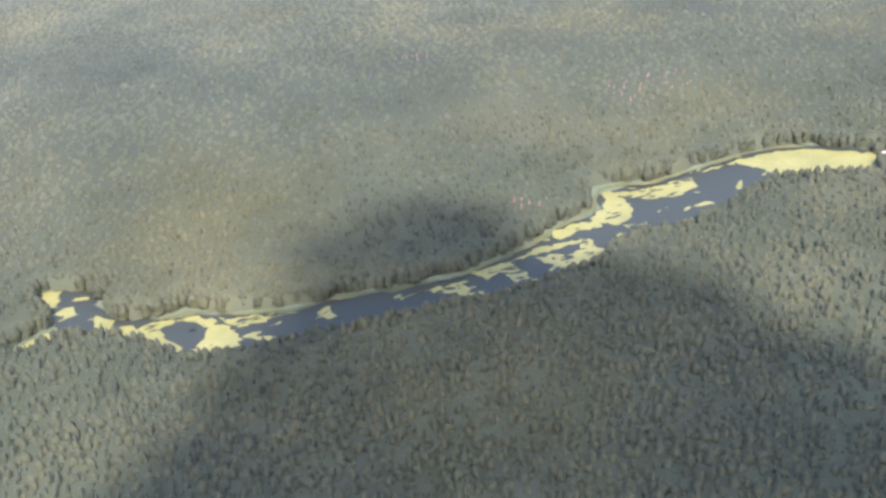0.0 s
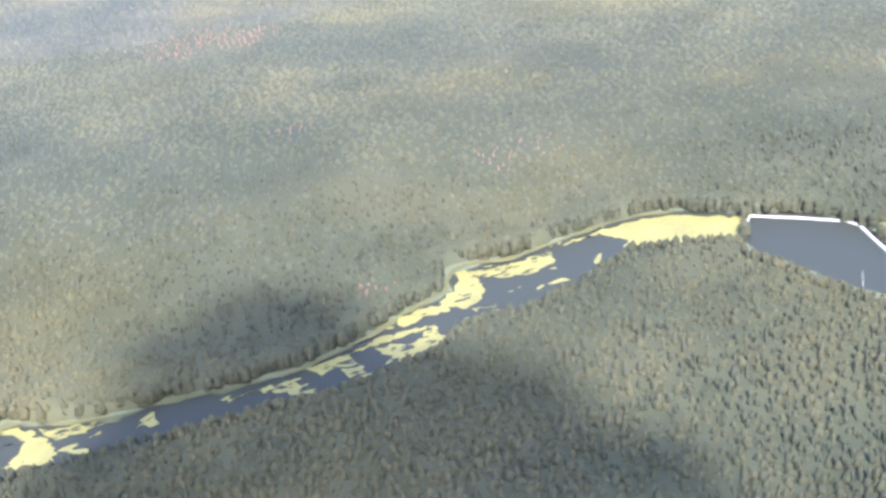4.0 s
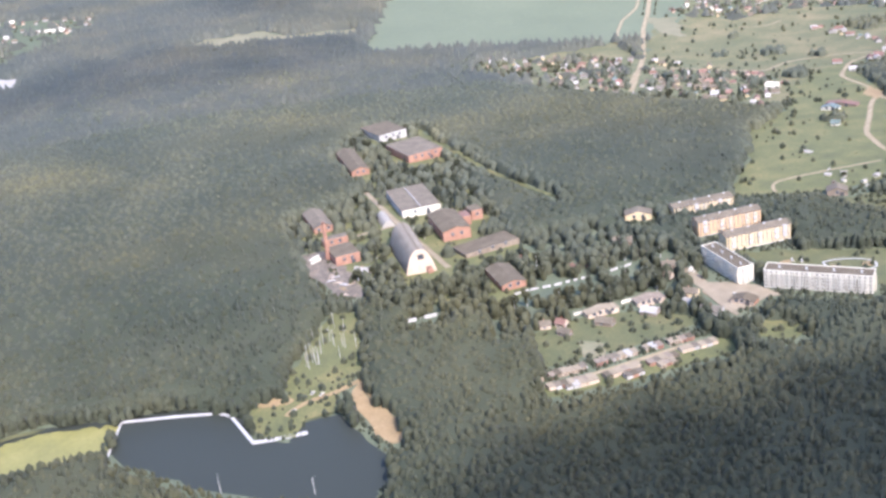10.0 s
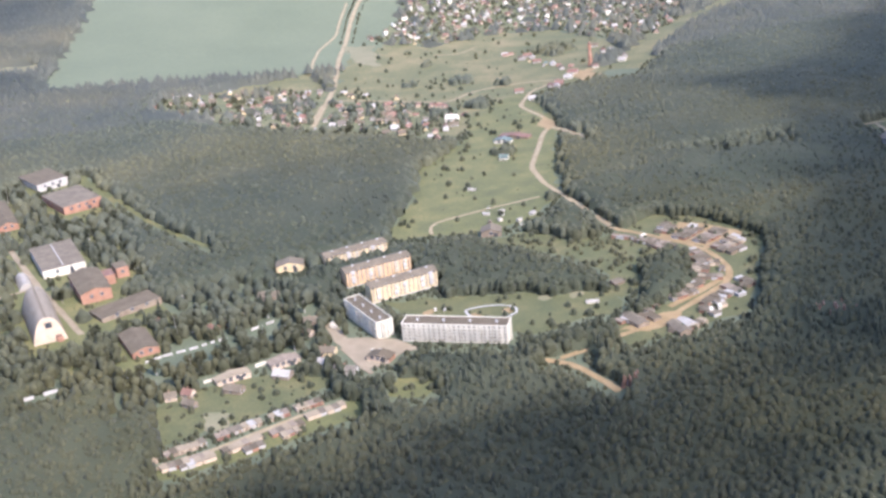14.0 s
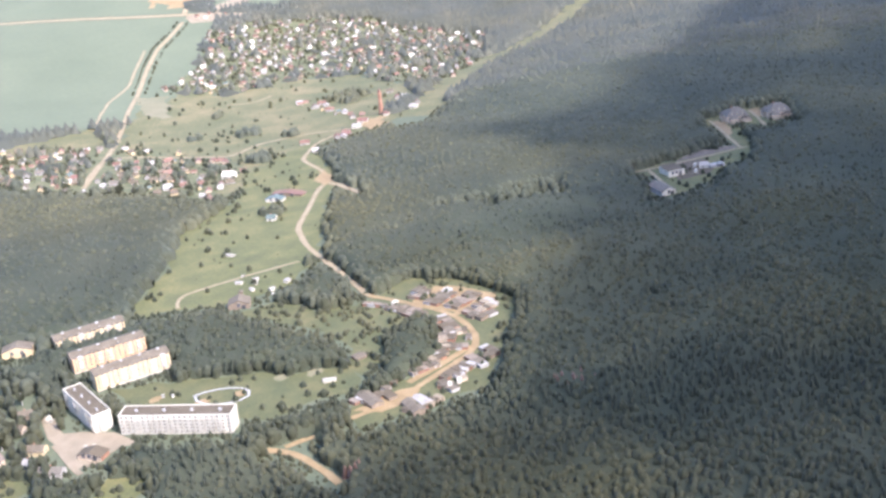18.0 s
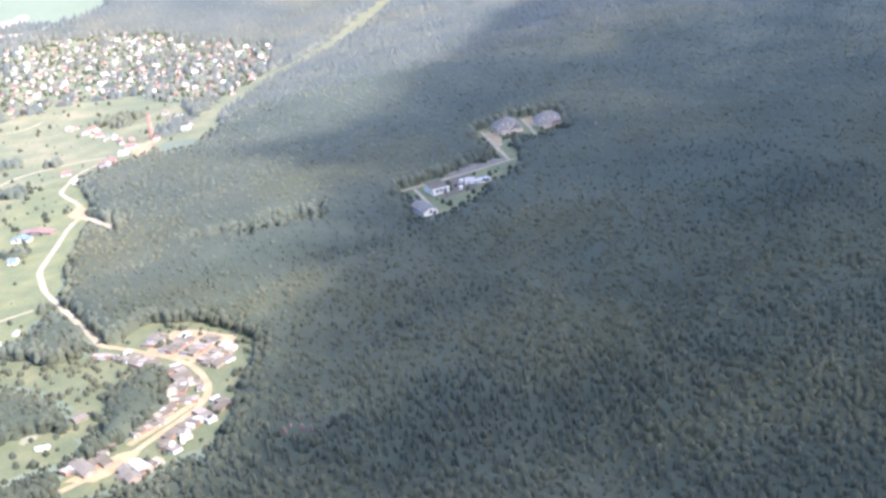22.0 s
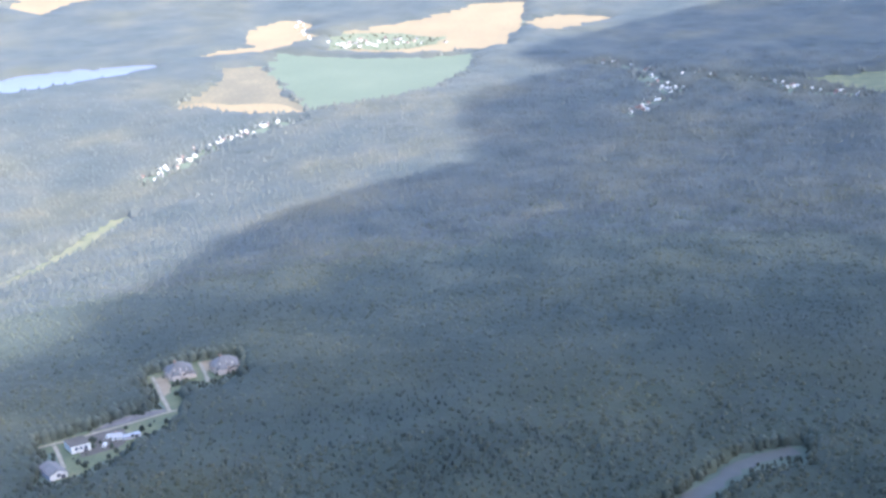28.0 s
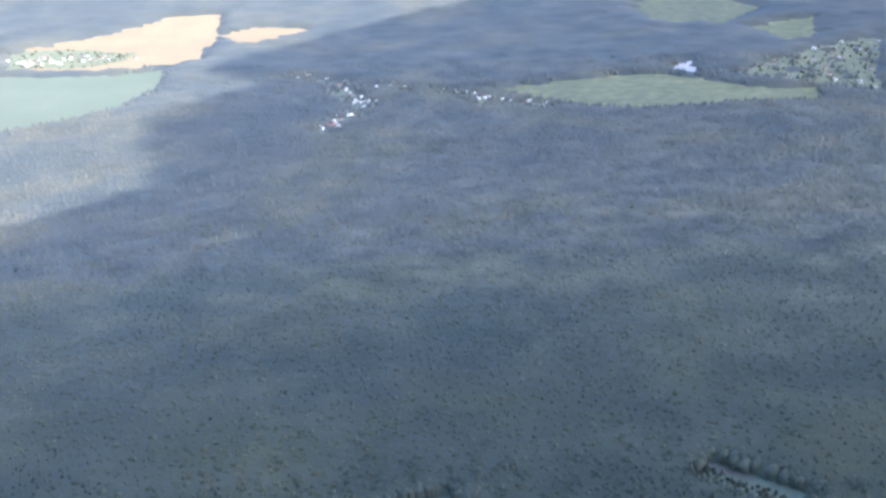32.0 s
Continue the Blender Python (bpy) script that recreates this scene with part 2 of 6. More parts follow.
M_blueroof = spotty("blue_grey_roof", [(0.1426, 0.1206, 0.09357), (0.1833, 0.1568, 0.12), (0.2343, 0.1995, 0.156)], 5, 0.7, 1.0)
M_greenroof = spotty("green_roof", [(0.11, 0.14, 0.115), (0.145, 0.178, 0.145), (0.19, 0.22, 0.185)], 5, 0.7, 0.5)
M_spruce = foliage("spruce_needles", [(0.0495, 0.0553, 0.03841), (0.0604, 0.066, 0.04473), (0.0723, 0.0766, 0.05117)], 0.06, 0.32, 0.1)
M_leaf = foliage("broad_leaves", [(0.0554, 0.0592, 0.03619), (0.0683, 0.0708, 0.04262), (0.0861, 0.0854, 0.04906)], 0.06, 0.32, 0.1)
# far woods lighter and bluer: distance haze put into the base colour
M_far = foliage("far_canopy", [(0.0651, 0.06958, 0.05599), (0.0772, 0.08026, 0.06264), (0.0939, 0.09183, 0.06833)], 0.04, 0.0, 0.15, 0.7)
# darker copy for the smooth roof, in place of shade between crowns
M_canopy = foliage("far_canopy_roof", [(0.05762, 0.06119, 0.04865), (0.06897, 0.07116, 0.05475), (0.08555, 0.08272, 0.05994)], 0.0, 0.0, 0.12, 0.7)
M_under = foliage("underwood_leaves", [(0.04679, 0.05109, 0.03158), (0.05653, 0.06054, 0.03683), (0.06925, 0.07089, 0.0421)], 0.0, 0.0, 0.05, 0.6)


def haze_tones(first, name, near_cols, hazed, sheen, through_leaf, gloss):
    """The same leaves in four tones: distance haze is put into their base colour."""
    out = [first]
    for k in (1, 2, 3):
        cols = [tuple(a + (b - a) * k / 3 for a, b in zip(p, q)) for p, q in zip(near_cols, hazed)]
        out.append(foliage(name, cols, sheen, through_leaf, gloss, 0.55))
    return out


SPRUCE_HAZE = haze_tones(M_spruce, "hazed_spruce_needles", [(0.0495, 0.0553, 0.03841), (0.0604, 0.066, 0.04473), (0.0723, 0.0766, 0.05117)], [(0.08356, 0.09066, 0.07161), (0.09853, 0.1053, 0.08081), (0.1148, 0.12, 0.08882)], 0.05, 0.3, 0.1)
LEAF_HAZE = haze_tones(M_leaf, "hazed_broad_leaves", [(0.0554, 0.0592, 0.03619), (0.0683, 0.0708, 0.04262), (0.0861, 0.0854, 0.04906)], [(0.08728, 0.09431, 0.06755), (0.1059, 0.1114, 0.07686), (0.1284, 0.1298, 0.08487)], 0.05, 0.3, 0.1)
UNDER_HAZE = haze_tones(M_under, "hazed_underwood_leaves", [(0.04113, 0.04402, 0.0268), (0.0497, 0.05216, 0.03127), (0.06086, 0.06107, 0.03572)], [(0.06216, 0.06737, 0.05014), (0.07463, 0.07837, 0.05675), (0.09117, 0.09148, 0.06355)], 0.0, 0.0, 0.05)
M_dead = foliage("dying_spruce", [(0.1353, 0.0805, 0.0594), (0.164, 0.0966, 0.0693), (0.1927, 0.1155, 0.0825)])

M_water, nt_, b_ = principled("dark_pond_water", 0.5)
b_.inputs["Base Color"].default_value = (0.035, 0.038, 0.030, 1)
b_.inputs["Specular IOR Level"].default_value = 0.1
rip = nt_.nodes.new("ShaderNodeTexNoise")
rip.inputs["Scale"].default_value = 0.6
bump_ = nt_.nodes.new("ShaderNodeBump")
bump_.inputs["Strength"].default_value, bump_.inputs["Distance"].default_value = 0.15, 0.08
g_ = nt_.nodes.new("ShaderNodeNewGeometry")
nt_.links.new(g_.outputs["Position"], rip.inputs["Vector"])
nt_.links.new(rip.outputs[0], bump_.inputs["Height"])
nt_.links.new(bump_.outputs[0], b_.inputs["Normal"])
M_glass, nt_, b_ = principled("window_glass", 0.3)
b_.inputs["Base Color"].default_value = (0.035, 0.04, 0.05, 1)
M_cloud, nt_, b_ = principled("cloud_vapour", 1.0)
b_.inputs["Base Color"].default_value = (0.85, 0.85, 0.87, 1)


# ---- mesh tools ----
def raw(name, verts, faces, mat, parent=None, smooth=False):
    """One mesh object from arrays of points and of triangles or quads."""
    verts, faces = np.asarray(verts, np.float32), np.asarray(faces, np.int32)
    me = bpy.data.meshes.new(name)
    k = faces.shape[1]
    me.vertices.add(len(verts))
    me.vertices.foreach_set("co", verts.ravel())
    me.loops.add(faces.size)
    me.loops.foreach_set("vertex_index", faces.ravel())
    me.polygons.add(len(faces))
    me.polygons.foreach_set("loop_start", np.arange(0, faces.size, k, dtype=np.int32))
    me.polygons.foreach_set("use_smooth", np.full(len(faces), smooth))
    me.materials.append(mat)
    me.update(calc_edges=True)
    ob = new(name, me)
    ob.parent = parent
    return ob


def part(name, bm, material, parent, label=""):
    me = bpy.data.meshes.new(name)
    bm.to_mesh(me)
    bm.free()
    me.materials.append(material)
    ob = new(name, me)
    ob.parent = parent
    return tagged(ob, label)


def root(name, x, y, angle, label, category, group="", dz=0.0):
    ob = new(name)
    ob.matrix_world = Matrix.Translation((x, y, float(land(x, y)) + dz)) @ Matrix.Rotation(angle, 4, "Z")
    ob.empty_display_size = 1
    return tagged(ob, label, category, group)


def box(bm, x0, y0, z0, x1, y1, z1):
    v = [bm.verts.new(p) for p in ((x0, y0, z0), (x1, y0, z0), (x1, y1, z0), (x0, y1, z0), (x0, y0, z1), (x1, y0, z1), (x1, y1, z1), (x0, y1, z1))]
    for f in ((3, 2, 1, 0), (4, 5, 6, 7), (0, 1, 5, 4), (1, 2, 6, 5), (2, 3, 7, 6), (3, 0, 4, 7)):
        bm.faces.new([v[i] for i in f])


def boxes(*bs):
    bm = bmesh.new()
    for b in bs:
        box(bm, *b)
    return bm


def prism(outline, y0, y1, bm=None):
    """A solid from an outline in x and z, drawn out from y0 to y1."""
    bm = bm or bmesh.new()
    a = [bm.verts.new((x, y0, z)) for x, z in outline]
    b = [bm.verts.new((x, y1, z)) for x, z in outline]
    n = len(a)
    bm.faces.new(a)
    bm.faces.new(b[::-1])
    for i in range(n):
        bm.faces.new((a[i], b[i], b[(i + 1) % n], a[(i + 1) % n]))
    bmesh.ops.recalc_face_normals(bm, faces=bm.faces)
    return bm


def gable(w, d, z, rise, over=0.4, thick=0.18):
    """A pitched roof over w by d, its ridge along y."""
    h = w / 2
    s = rise / h
    return prism([(-over, z - over * s), (h, z + rise), (w + over, z - over * s), (w + over, z - over * s + thick), (h, z + rise + thick), (-over, z - over * s + thick)], -over, d + over)


def ridge_roof(w, d, z, rise, over=0.5, thick=0.25):
    """A pitched roof over w by d, its ridge along x."""
    bm = gable(d, w, z, rise, over, thick)
    bmesh.ops.transform(bm, matrix=Matrix(((0, 1, 0, 0), (1, 0, 0, 0), (0, 0, 1, 0), (0, 0, 0, 1))), verts=bm.verts)
    bmesh.ops.recalc_face_normals(bm, faces=bm.faces)
    return bm


def ring_points(poly, step, wob, seed):
    """The outline cut into short steps and roughened."""
    rng = random.Random(seed)
    out = []
    for (a, b), (c, d) in zip(poly, poly[1:] + poly[:1]):
        n = max(1, int(math.hypot(c - a, d - b) / step))
        for i in range(n):
            out.append((a + (c - a) * i / n + rng.uniform(-wob, wob), b + (d - b) * i / n + rng.uniform(-wob, wob)))
    return out


def patch(name, poly, mat, lift=0.3, step=12.0, wob=2.5, rings=7, level=None, seed=1, label="", category="ground", kind="structure", parent=None):
    """A sheet on the land with a rough outline, for clearings, fields and water."""
    edge = ring_points(poly, step, wob, seed)
    bm = bmesh.new()
    vs = [bm.verts.new((x, y, 0)) for x, y in edge]
    es = [bm.edges.new((vs[i], vs[(i + 1) % len(vs)])) for i in range(len(vs))]
    bmesh.ops.triangle_fill(bm, use_beauty=True, use_dissolve=False, edges=es)
    if level is None:
        for _ in range(3):
            far = [e for e in bm.edges if e.calc_length() > step * 2.5]
            if not far:
                break
            bmesh.ops.subdivide_edges(bm, edges=far, cuts=1)
            bmesh.ops.triangulate(bm, faces=bm.faces)
    xs = np.array([v.co.x for v in bm.verts])
    ys = np.array([v.co.y for v in bm.verts])
    zs = land(xs, ys) + lift if level is None else np.full(len(xs), level)
    for v, z in zip(bm.verts, zs):
        v.co.z = z
    for f in bm.faces:
        if f.normal.z < 0:
            f.normal_flip()
    ob = part(name, bm, mat, parent)
    return tagged(ob, label, category, "", kind) if parent is None else ob


def strip(name, pts, width, mat, lift=0.45, wob=0.5, seed=1, label="", category="road", kind="structure"):
    """A road or track along a line."""
    rng = random.Random(seed)
    line = []
    for (a, b), (c, d) in zip(pts[:-1], pts[1:]):
        n = max(1, int(math.hypot(c - a, d - b) / 8))
        line += [(a + (c - a) * i / n, b + (d - b) * i / n) for i in range(n)]
    line.append(pts[-1])
    p = np.array(line, float)
    for _ in range(3):
        p[1:-1] = (p[:-2] + 2 * p[1:-1] + p[2:]) / 4
    t = np.gradient(p, axis=0)
    t /= np.linalg.norm(t, axis=1)[:, None]
    side = np.stack([-t[:, 1], t[:, 0]], 1)
    w = np.array([[width / 2 + rng.uniform(-wob, wob), width / 2 + rng.uniform(-wob, wob)] for _ in line])
    cols = [p + side * w[:, :1], p + side * w[:, :1] * 0.33, p - side * w[:, 1:] * 0.33, p - side * w[:, 1:]]
    xy = np.stack(cols, 1).reshape(-1, 2)
    v = np.column_stack([xy, land(xy[:, 0], xy[:, 1]) + lift])
    f = [(4 * i + k, 4 * i + k + 1, 4 * i + k + 5, 4 * i + k + 4) for i in range(len(line) - 1) for k in range(3)]
    return tagged(raw(name, v, f, mat), label, category, "", kind)

# ---- the plan: water, clearings, villages ----
RIVER = [(-496, 725), (-489, 740), (-471, 750), (-472, 770), (-482, 797), (-462, 798), (-446, 784), (-443, 760), (-434, 743), (-412, 735), (-396, 738), (-378, 726), (-341, 714), (-318, 715), (-302, 719), (-277, 712), (-256, 714), (-237, 712), (-217, 722), (-201, 728), (-177, 739), (-158, 755), (-138, 760), (-126, 770), (-119, 797), (-102, 795), (-85, 789), (-60, 793), (-33, 801), (-1, 808), (29, 808), (46, 801), (86, 773), (84, 779), (61, 742), (14, 754), (-6, 762), (-33, 746), (-64, 728), (-90, 719), (-111, 720), (-138, 718), (-155, 697), (-181, 693), (-207, 683), (-228, 681), (-260, 684), (-292, 683), (-308, 678), (-330, 680), (-345, 680), (-370, 678), (-393, 679), (-405, 686), (-413, 698), (-424, 714), (-440, 727), (-467, 736), (-484, 725)]
REEDS = [(-412, 735), (-396, 738), (-378, 726), (-341, 714), (-318, 715), (-302, 719), (-277, 712), (-256, 714), (-237, 712), (-217, 722), (-201, 728), (-177, 739), (-158, 755), (-138, 760), (-126, 770), (-119, 797), (-102, 795), (-85, 789), (-60, 793), (-33, 801), (-1, 808), (29, 808), (46, 801)]
POND = [(82, 771), (105, 764), (124, 748), (137, 716), (130, 682), (143, 667), (162, 679), (180, 672), (178, 643), (171, 604), (160, 591), (139, 573), (120, 600), (88, 640), (70, 690), (57, 731)]
BEACH = [(212, 697), (201, 664), (201, 639), (190, 616), (181, 620), (187, 658), (194, 680), (200, 692)]
LAWN = [(173, 716), (212, 704), (190, 690), (181, 676), (162, 682), (146, 670), (134, 684), (140, 712), (150, 722)]
GLADE = [(254, 800), (268, 784), (222, 706), (170, 716), (185, 742), (215, 764)]
FACTORY = [(300, 900), (330, 990), (430, 1000), (500, 1170), (590, 1160), (560, 1060), (462, 880), (400, 740), (352, 712), (318, 740), (290, 800)]
LOWMEADOW = [(324, 664), (364, 657), (404, 628), (411, 592), (364, 598), (298, 622)]
PLAZA = [(465, 665), (469, 660), (458, 633), (466, 623), (474, 603), (472, 580), (461, 585), (452, 586), (440, 583), (433, 590), (442, 614), (448, 637)]
GREEN = [(512, 652), (530, 634), (545, 614), (574, 578), (580, 556), (592, 550), (602, 531), (596, 509), (577, 503), (563, 515), (529, 530), (519, 548), (500, 610)]
GARAGES = [(744, 590), (760, 550), (744, 490), (699, 468), (659, 445), (620, 432), (590, 445), (545, 470), (560, 492), (610, 485), (655, 485), (680, 520), (690, 592)]
MEADOW = [(600, 742), (690, 800), (763, 862), (889, 908), (930, 960), (1040, 1000), (1075, 985), (990, 880), (920, 820), (840, 762), (778, 705), (717, 672), (663, 675)]
DRYFIELD = [(966, 1176), (1000, 1240), (1120, 1350), (1200, 1430), (1243, 1435), (1273, 1335), (1385, 1300), (1435, 1235), (1379, 1090), (1300, 1012), (1200, 1000), (1140, 1005), (1090, 1052), (1016, 1052)]
LINK = [(870, 915), (900, 1000), (960, 985), (1010, 1055), (1090, 1056), (1145, 1008), (1210, 1003), (1215, 962), (1150, 960), (1080, 975), (1040, 990), (930, 945)]
PASTURE = [(860, 1355), (927, 1352), (986, 1350), (1060, 1345), (994, 1245), (968, 1252), (913, 1304)]
NORTHFIELD = [(1262, 2006), (1396, 1896), (1508, 1793), (1575, 1745), (1612, 1770), (1711, 1885), (1726, 1947), (1580, 2116), (1419, 2219)]
VILLAGE = [(772, 1317), (850, 1372), (925, 1318), (1000, 1240), (1010, 1060), (962, 980), (863, 930), (860, 1002), (835, 1091), (803, 1199)]
BIGVILLAGE = [(1393, 1507), (1524, 1622), (1628, 1626), (1728, 1549), (1794, 1491), (1765, 1425), (1776, 1239), (1560, 1085), (1416, 1034), (1340, 1040), (1379, 1087), (1439, 1237), (1385, 1305), (1273, 1339), (1243, 1441), (1300, 1450)]
CROP = [(740, 1500), (900, 1690), (1160, 1995), (1255, 1990), (1382, 1876), (1495, 1772), (1548, 1732), (1590, 1665), (1430, 1545), (1290, 1420), (1190, 1370), (1120, 1340), (1060, 1345), (930, 1400)]
FARGREEN = [(1640, 1735), (1757, 1885), (1900, 1880), (2028, 1900), (2224, 1790), (2232, 1690), (2185, 1678), (2092, 1773), (1945, 1714), (1840, 1647), (1720, 1656), (1681, 1697)]
HAMLETS = [[(3105, 646), (3093, 605), (3036, 534), (2874, 466), (2845, 426), (2712, 452), (2612, 460)], [(3004, 448), (2938, 259), (2827, 177), (2821, 101), (2803, 73)], [(2250, 1266), (2292, 1253), (2355, 1243), (2418, 1231), (2468, 1210), (2514, 1186), (2587, 1142)], [(2057, 1654), (2079, 1608), (2122, 1592), (2166, 1574)]]
LEFTVILLAGE = [(-260, 2010), (-270, 2400), (-170, 2880), (60, 2960), (150, 2900), (175, 2830), (386, 2636), (515, 2300), (555, 2262), (630, 2110), (600, 2040), (537, 1990), (400, 1896), (262, 1918), (98, 1947), (-70, 1990)]
STRIPFIELD = [(176, 2014), (248, 1995), (311, 1944), (372, 1878), (340, 1790), (263, 1765), (197, 1779), (157, 1899)]
CLEARFAR = [(606, 1746), (651, 1779), (689, 1762), (732, 1770), (748, 1683), (818, 1670), (844, 1652), (804, 1598), (740, 1638), (686, 1674), (638, 1685)]
CUT = [(1200, 950), (1259, 975), (1417, 1032), (1637, 1085), (1969, 1191), (2061, 1208)]
ESTATE = [(1042, 566), (1078, 545), (1101, 540), (1124, 533), (1142, 508), (1200, 562), (1210, 577), (1226, 572), (1262, 552), (1276, 515), (1245, 498), (1203, 505), (1212, 540), (1140, 490), (1113, 480), (1075, 488), (1040, 482), (1000, 488), (983, 497), (1008, 512), (1030, 532)]
TANFIELD = [(2598, 1438), (2688, 1445), (2824, 1455), (2935, 1512), (2976, 1426), (2747, 1247), (2611, 1125), (2586, 1186), (2588, 1291), (2605, 1368)]
GREENFIELD = [(2977, 1420), (3103, 1457), (3086, 1330), (3088, 1212), (3112, 1078), (3178, 962), (3010, 915), (2926, 924), (2809, 931), (2726, 985), (2681, 1054), (2611, 1120), (2753, 1245)]
GRAIN = [(3338, 1405), (3404, 1345), (3502, 1265), (3612, 1199), (3709, 1156), (3747, 1024), (3685, 998), (3590, 981), (3369, 923), (3264, 912), (3195, 968), (3164, 1060), (3144, 1114), (3125, 1245), (3148, 1355)]
LAKE = [(2630, 1826), (2730, 1749), (2830, 1696), (2920, 1655), (2918, 1724), (2858, 1809), (2758, 1924), (2661, 1984), (2509, 2041), (2408, 2094), (2322, 2012), (2460, 1934), (2573, 1871)]
PALEFIELD = [(2952, 221), (2990, 128), (3044, 18), (3066, -96), (3013, -207), (2921, -298), (2885, -426), (2753, -411), (2770, -289), (2734, -199), (2730, -100), (2755, 2), (2824, 69)]
PALEPOND = [(3095, -152), (3152, -176), (3170, -199), (3125, -209), (3060, -208), (3028, -251), (3029, -196)]
RIGHTVILLAGE = [(3040, -256), (3269, -466), (3348, -604), (2814, -526)]
BROOK = [(1030, 60), (1060, 48), (1121, 28), (1145, -2), (1200, -80), (1223, -150), (1212, -176), (1167, -231), (1150, -300)]
FARLAKE = [(886, 2469), (941, 2393), (1022, 2344), (1092, 2297), (1165, 2273), (1272, 2238), (1358, 2284), (1437, 2417), (1322, 2764), (1161, 3057)]
HAZYFIELD = [(3799, -46), (3857, -143), (3818, -269), (3668, -383), (3521, -284), (3579, -102)]
HAZYMEAD = [(3470, -332), (3541, -412), (3567, -499), (3351, -476), (3324, -394)]
SLOPEFIELD = [(10, 3437), (154, 3408), (48, 3004), (-39, 3013)]
SHOREFIELD = [(622, 2999), (746, 2926), (811, 2920), (866, 2847), (824, 2814), (742, 2841), (623, 2916)]
HEATH = [(40, 1892), (137, 1845), (212, 1800), (202, 1754), (122, 1776), (34, 1808)]
TOPFIELD = [(149, 3052), (246, 3156), (401, 3128), (380, 2965), (338, 2849), (213, 2865)]
BLUEFIELD = [(348, 2718), (457, 2633), (525, 2495), (480, 2397), (381, 2382), (291, 2451), (288, 2572)]
OATS = [(2980, 1638), (3082, 1621), (3141, 1559), (3251, 1637), (3342, 1654), (3410, 1623), (3463, 1582), (3406, 1495), (3319, 1485), (3286, 1412), (3187, 1457), (3115, 1466), (3075, 1523)]
BRIGHTFIELD = [(538, 3127), (583, 3135), (655, 3104), (650, 3031), (631, 3009), (544, 3093)]
SPIKE = [(3511, 955), (3573, 930), (3604, 886), (3604, 780), (3574, 730), (3512, 756), (3429, 834), (3393, 859), (3441, 896), (3463, 932)]
TANRIM = [(2595, 1436), (2647, 1406), (2651, 1327), (2671, 1231), (2622, 1138), (2582, 1184), (2584, 1289), (2602, 1366)]
FIELD_A = [(330, 2901), (374, 2911), (364, 2834), (317, 2845)]
FIELD_B = [(317, 2655), (360, 2669), (343, 2627), (312, 2625)]
FIELD_C = [(351, 2992), (452, 3094), (586, 2994), (509, 2930), (413, 2945)]
FIELD_D = [(804, 2559), (912, 2362), (961, 2335), (874, 2288), (808, 2402), (774, 2519)]
RIDGEFIELD = [(3415, 2295), (3528, 2259), (3665, 2223), (3714, 2244), (3675, 2420), (3602, 2572), (3334, 2445), (3282, 2291)]
SETTLING = [(365, 1866), (393, 1812), (366, 1743), (330, 1750)]
YARD = [(1557, 1802), (1600, 1838), (1637, 1819), (1601, 1760)]
RUBBLE = [(298, 914), (320, 908), (313, 878), (306, 850), (288, 801), (274, 824), (282, 869)]
FENCES = [[(358, 721), (371, 719), (387, 712), (407, 706), (418, 703)], [(430, 700), (448, 697)], [(282, 743), (302, 736)], [(362, 664), (383, 657)], [(395, 653), (412, 648)]]
EDGEFIELD = [(-161, 1840), (-75, 1880), (48, 1907), (47, 1852), (-69, 1808), (-168, 1767)]
TOWNPARTS = [[(210, 2941), (353, 2908), (313, 2769), (166, 2712)], [(-40, 2903), (115, 2848), (182, 2798), (92, 2398), (-57, 2018), (-145, 1944)], [(33, 2280), (110, 2091), (48, 1907), (-62, 1920)], [(228, 2551), (397, 2437), (536, 2319), (665, 2199), (596, 2043), (406, 2073), (336, 1978), (180, 2041), (125, 2165)]]
GRAINVILLE = [(3240, 1454), (3327, 1400), (3348, 1230), (3315, 1120), (3338, 1101), (3247, 1093), (3199, 1137), (3160, 1205), (3167, 1265), (3148, 1355), (3174, 1434)]
ROUGH = [(641, 669), (670, 655), (673, 632), (669, 611), (694, 589), (689, 565), (689, 531), (671, 543), (651, 535), (622, 515), (598, 512), (600, 529), (629, 547), (640, 585), (642, 636)]
WOODGAP = [(436, 566), (448, 538), (427, 530), (416, 554)]
LANESIDE = [(276, 590), (325, 568), (392, 550), (402, 566), (360, 582), (328, 588), (282, 604)]
OPEN = [EDGEFIELD, [(1631, 1744), (1678, 1737), (1742, 1744), (1723, 1717), (1670, 1696), (1625, 1705)], [(1592, 1837), (1639, 1860), (1654, 1812), (1657, 1782), (1605, 1761)], [(1561, 1715), (1609, 1722), (1655, 1670), (1636, 1642), (1581, 1666), (1545, 1682)], LINK, SPIKE, FIELD_A, FIELD_B, FIELD_C, FIELD_D, RIDGEFIELD, LANESIDE, ROUGH, WOODGAP, RUBBLE, PASTURE, NORTHFIELD, FARGREEN, SETTLING, YARD, FARLAKE, TOPFIELD, SLOPEFIELD, SHOREFIELD, HEATH, HAZYFIELD, HAZYMEAD, BLUEFIELD, OATS, BRIGHTFIELD, RIVER, POND, BEACH, LAWN, GLADE, LOWMEADOW, PLAZA, GREEN, GARAGES, MEADOW, DRYFIELD, CROP, STRIPFIELD, CLEARFAR, ESTATE, TANFIELD, GREENFIELD, GRAIN, LAKE, PALEFIELD, PALEPOND]
GARDENS = [(310, 690), (362, 668), (420, 642), (438, 600), (470, 640), (490, 720), (480, 775), (430, 800), (400, 765), (370, 722), (330, 720)]
SPARSE = [GARDENS, VILLAGE, BIGVILLAGE, LEFTVILLAGE, FACTORY, RIGHTVILLAGE]

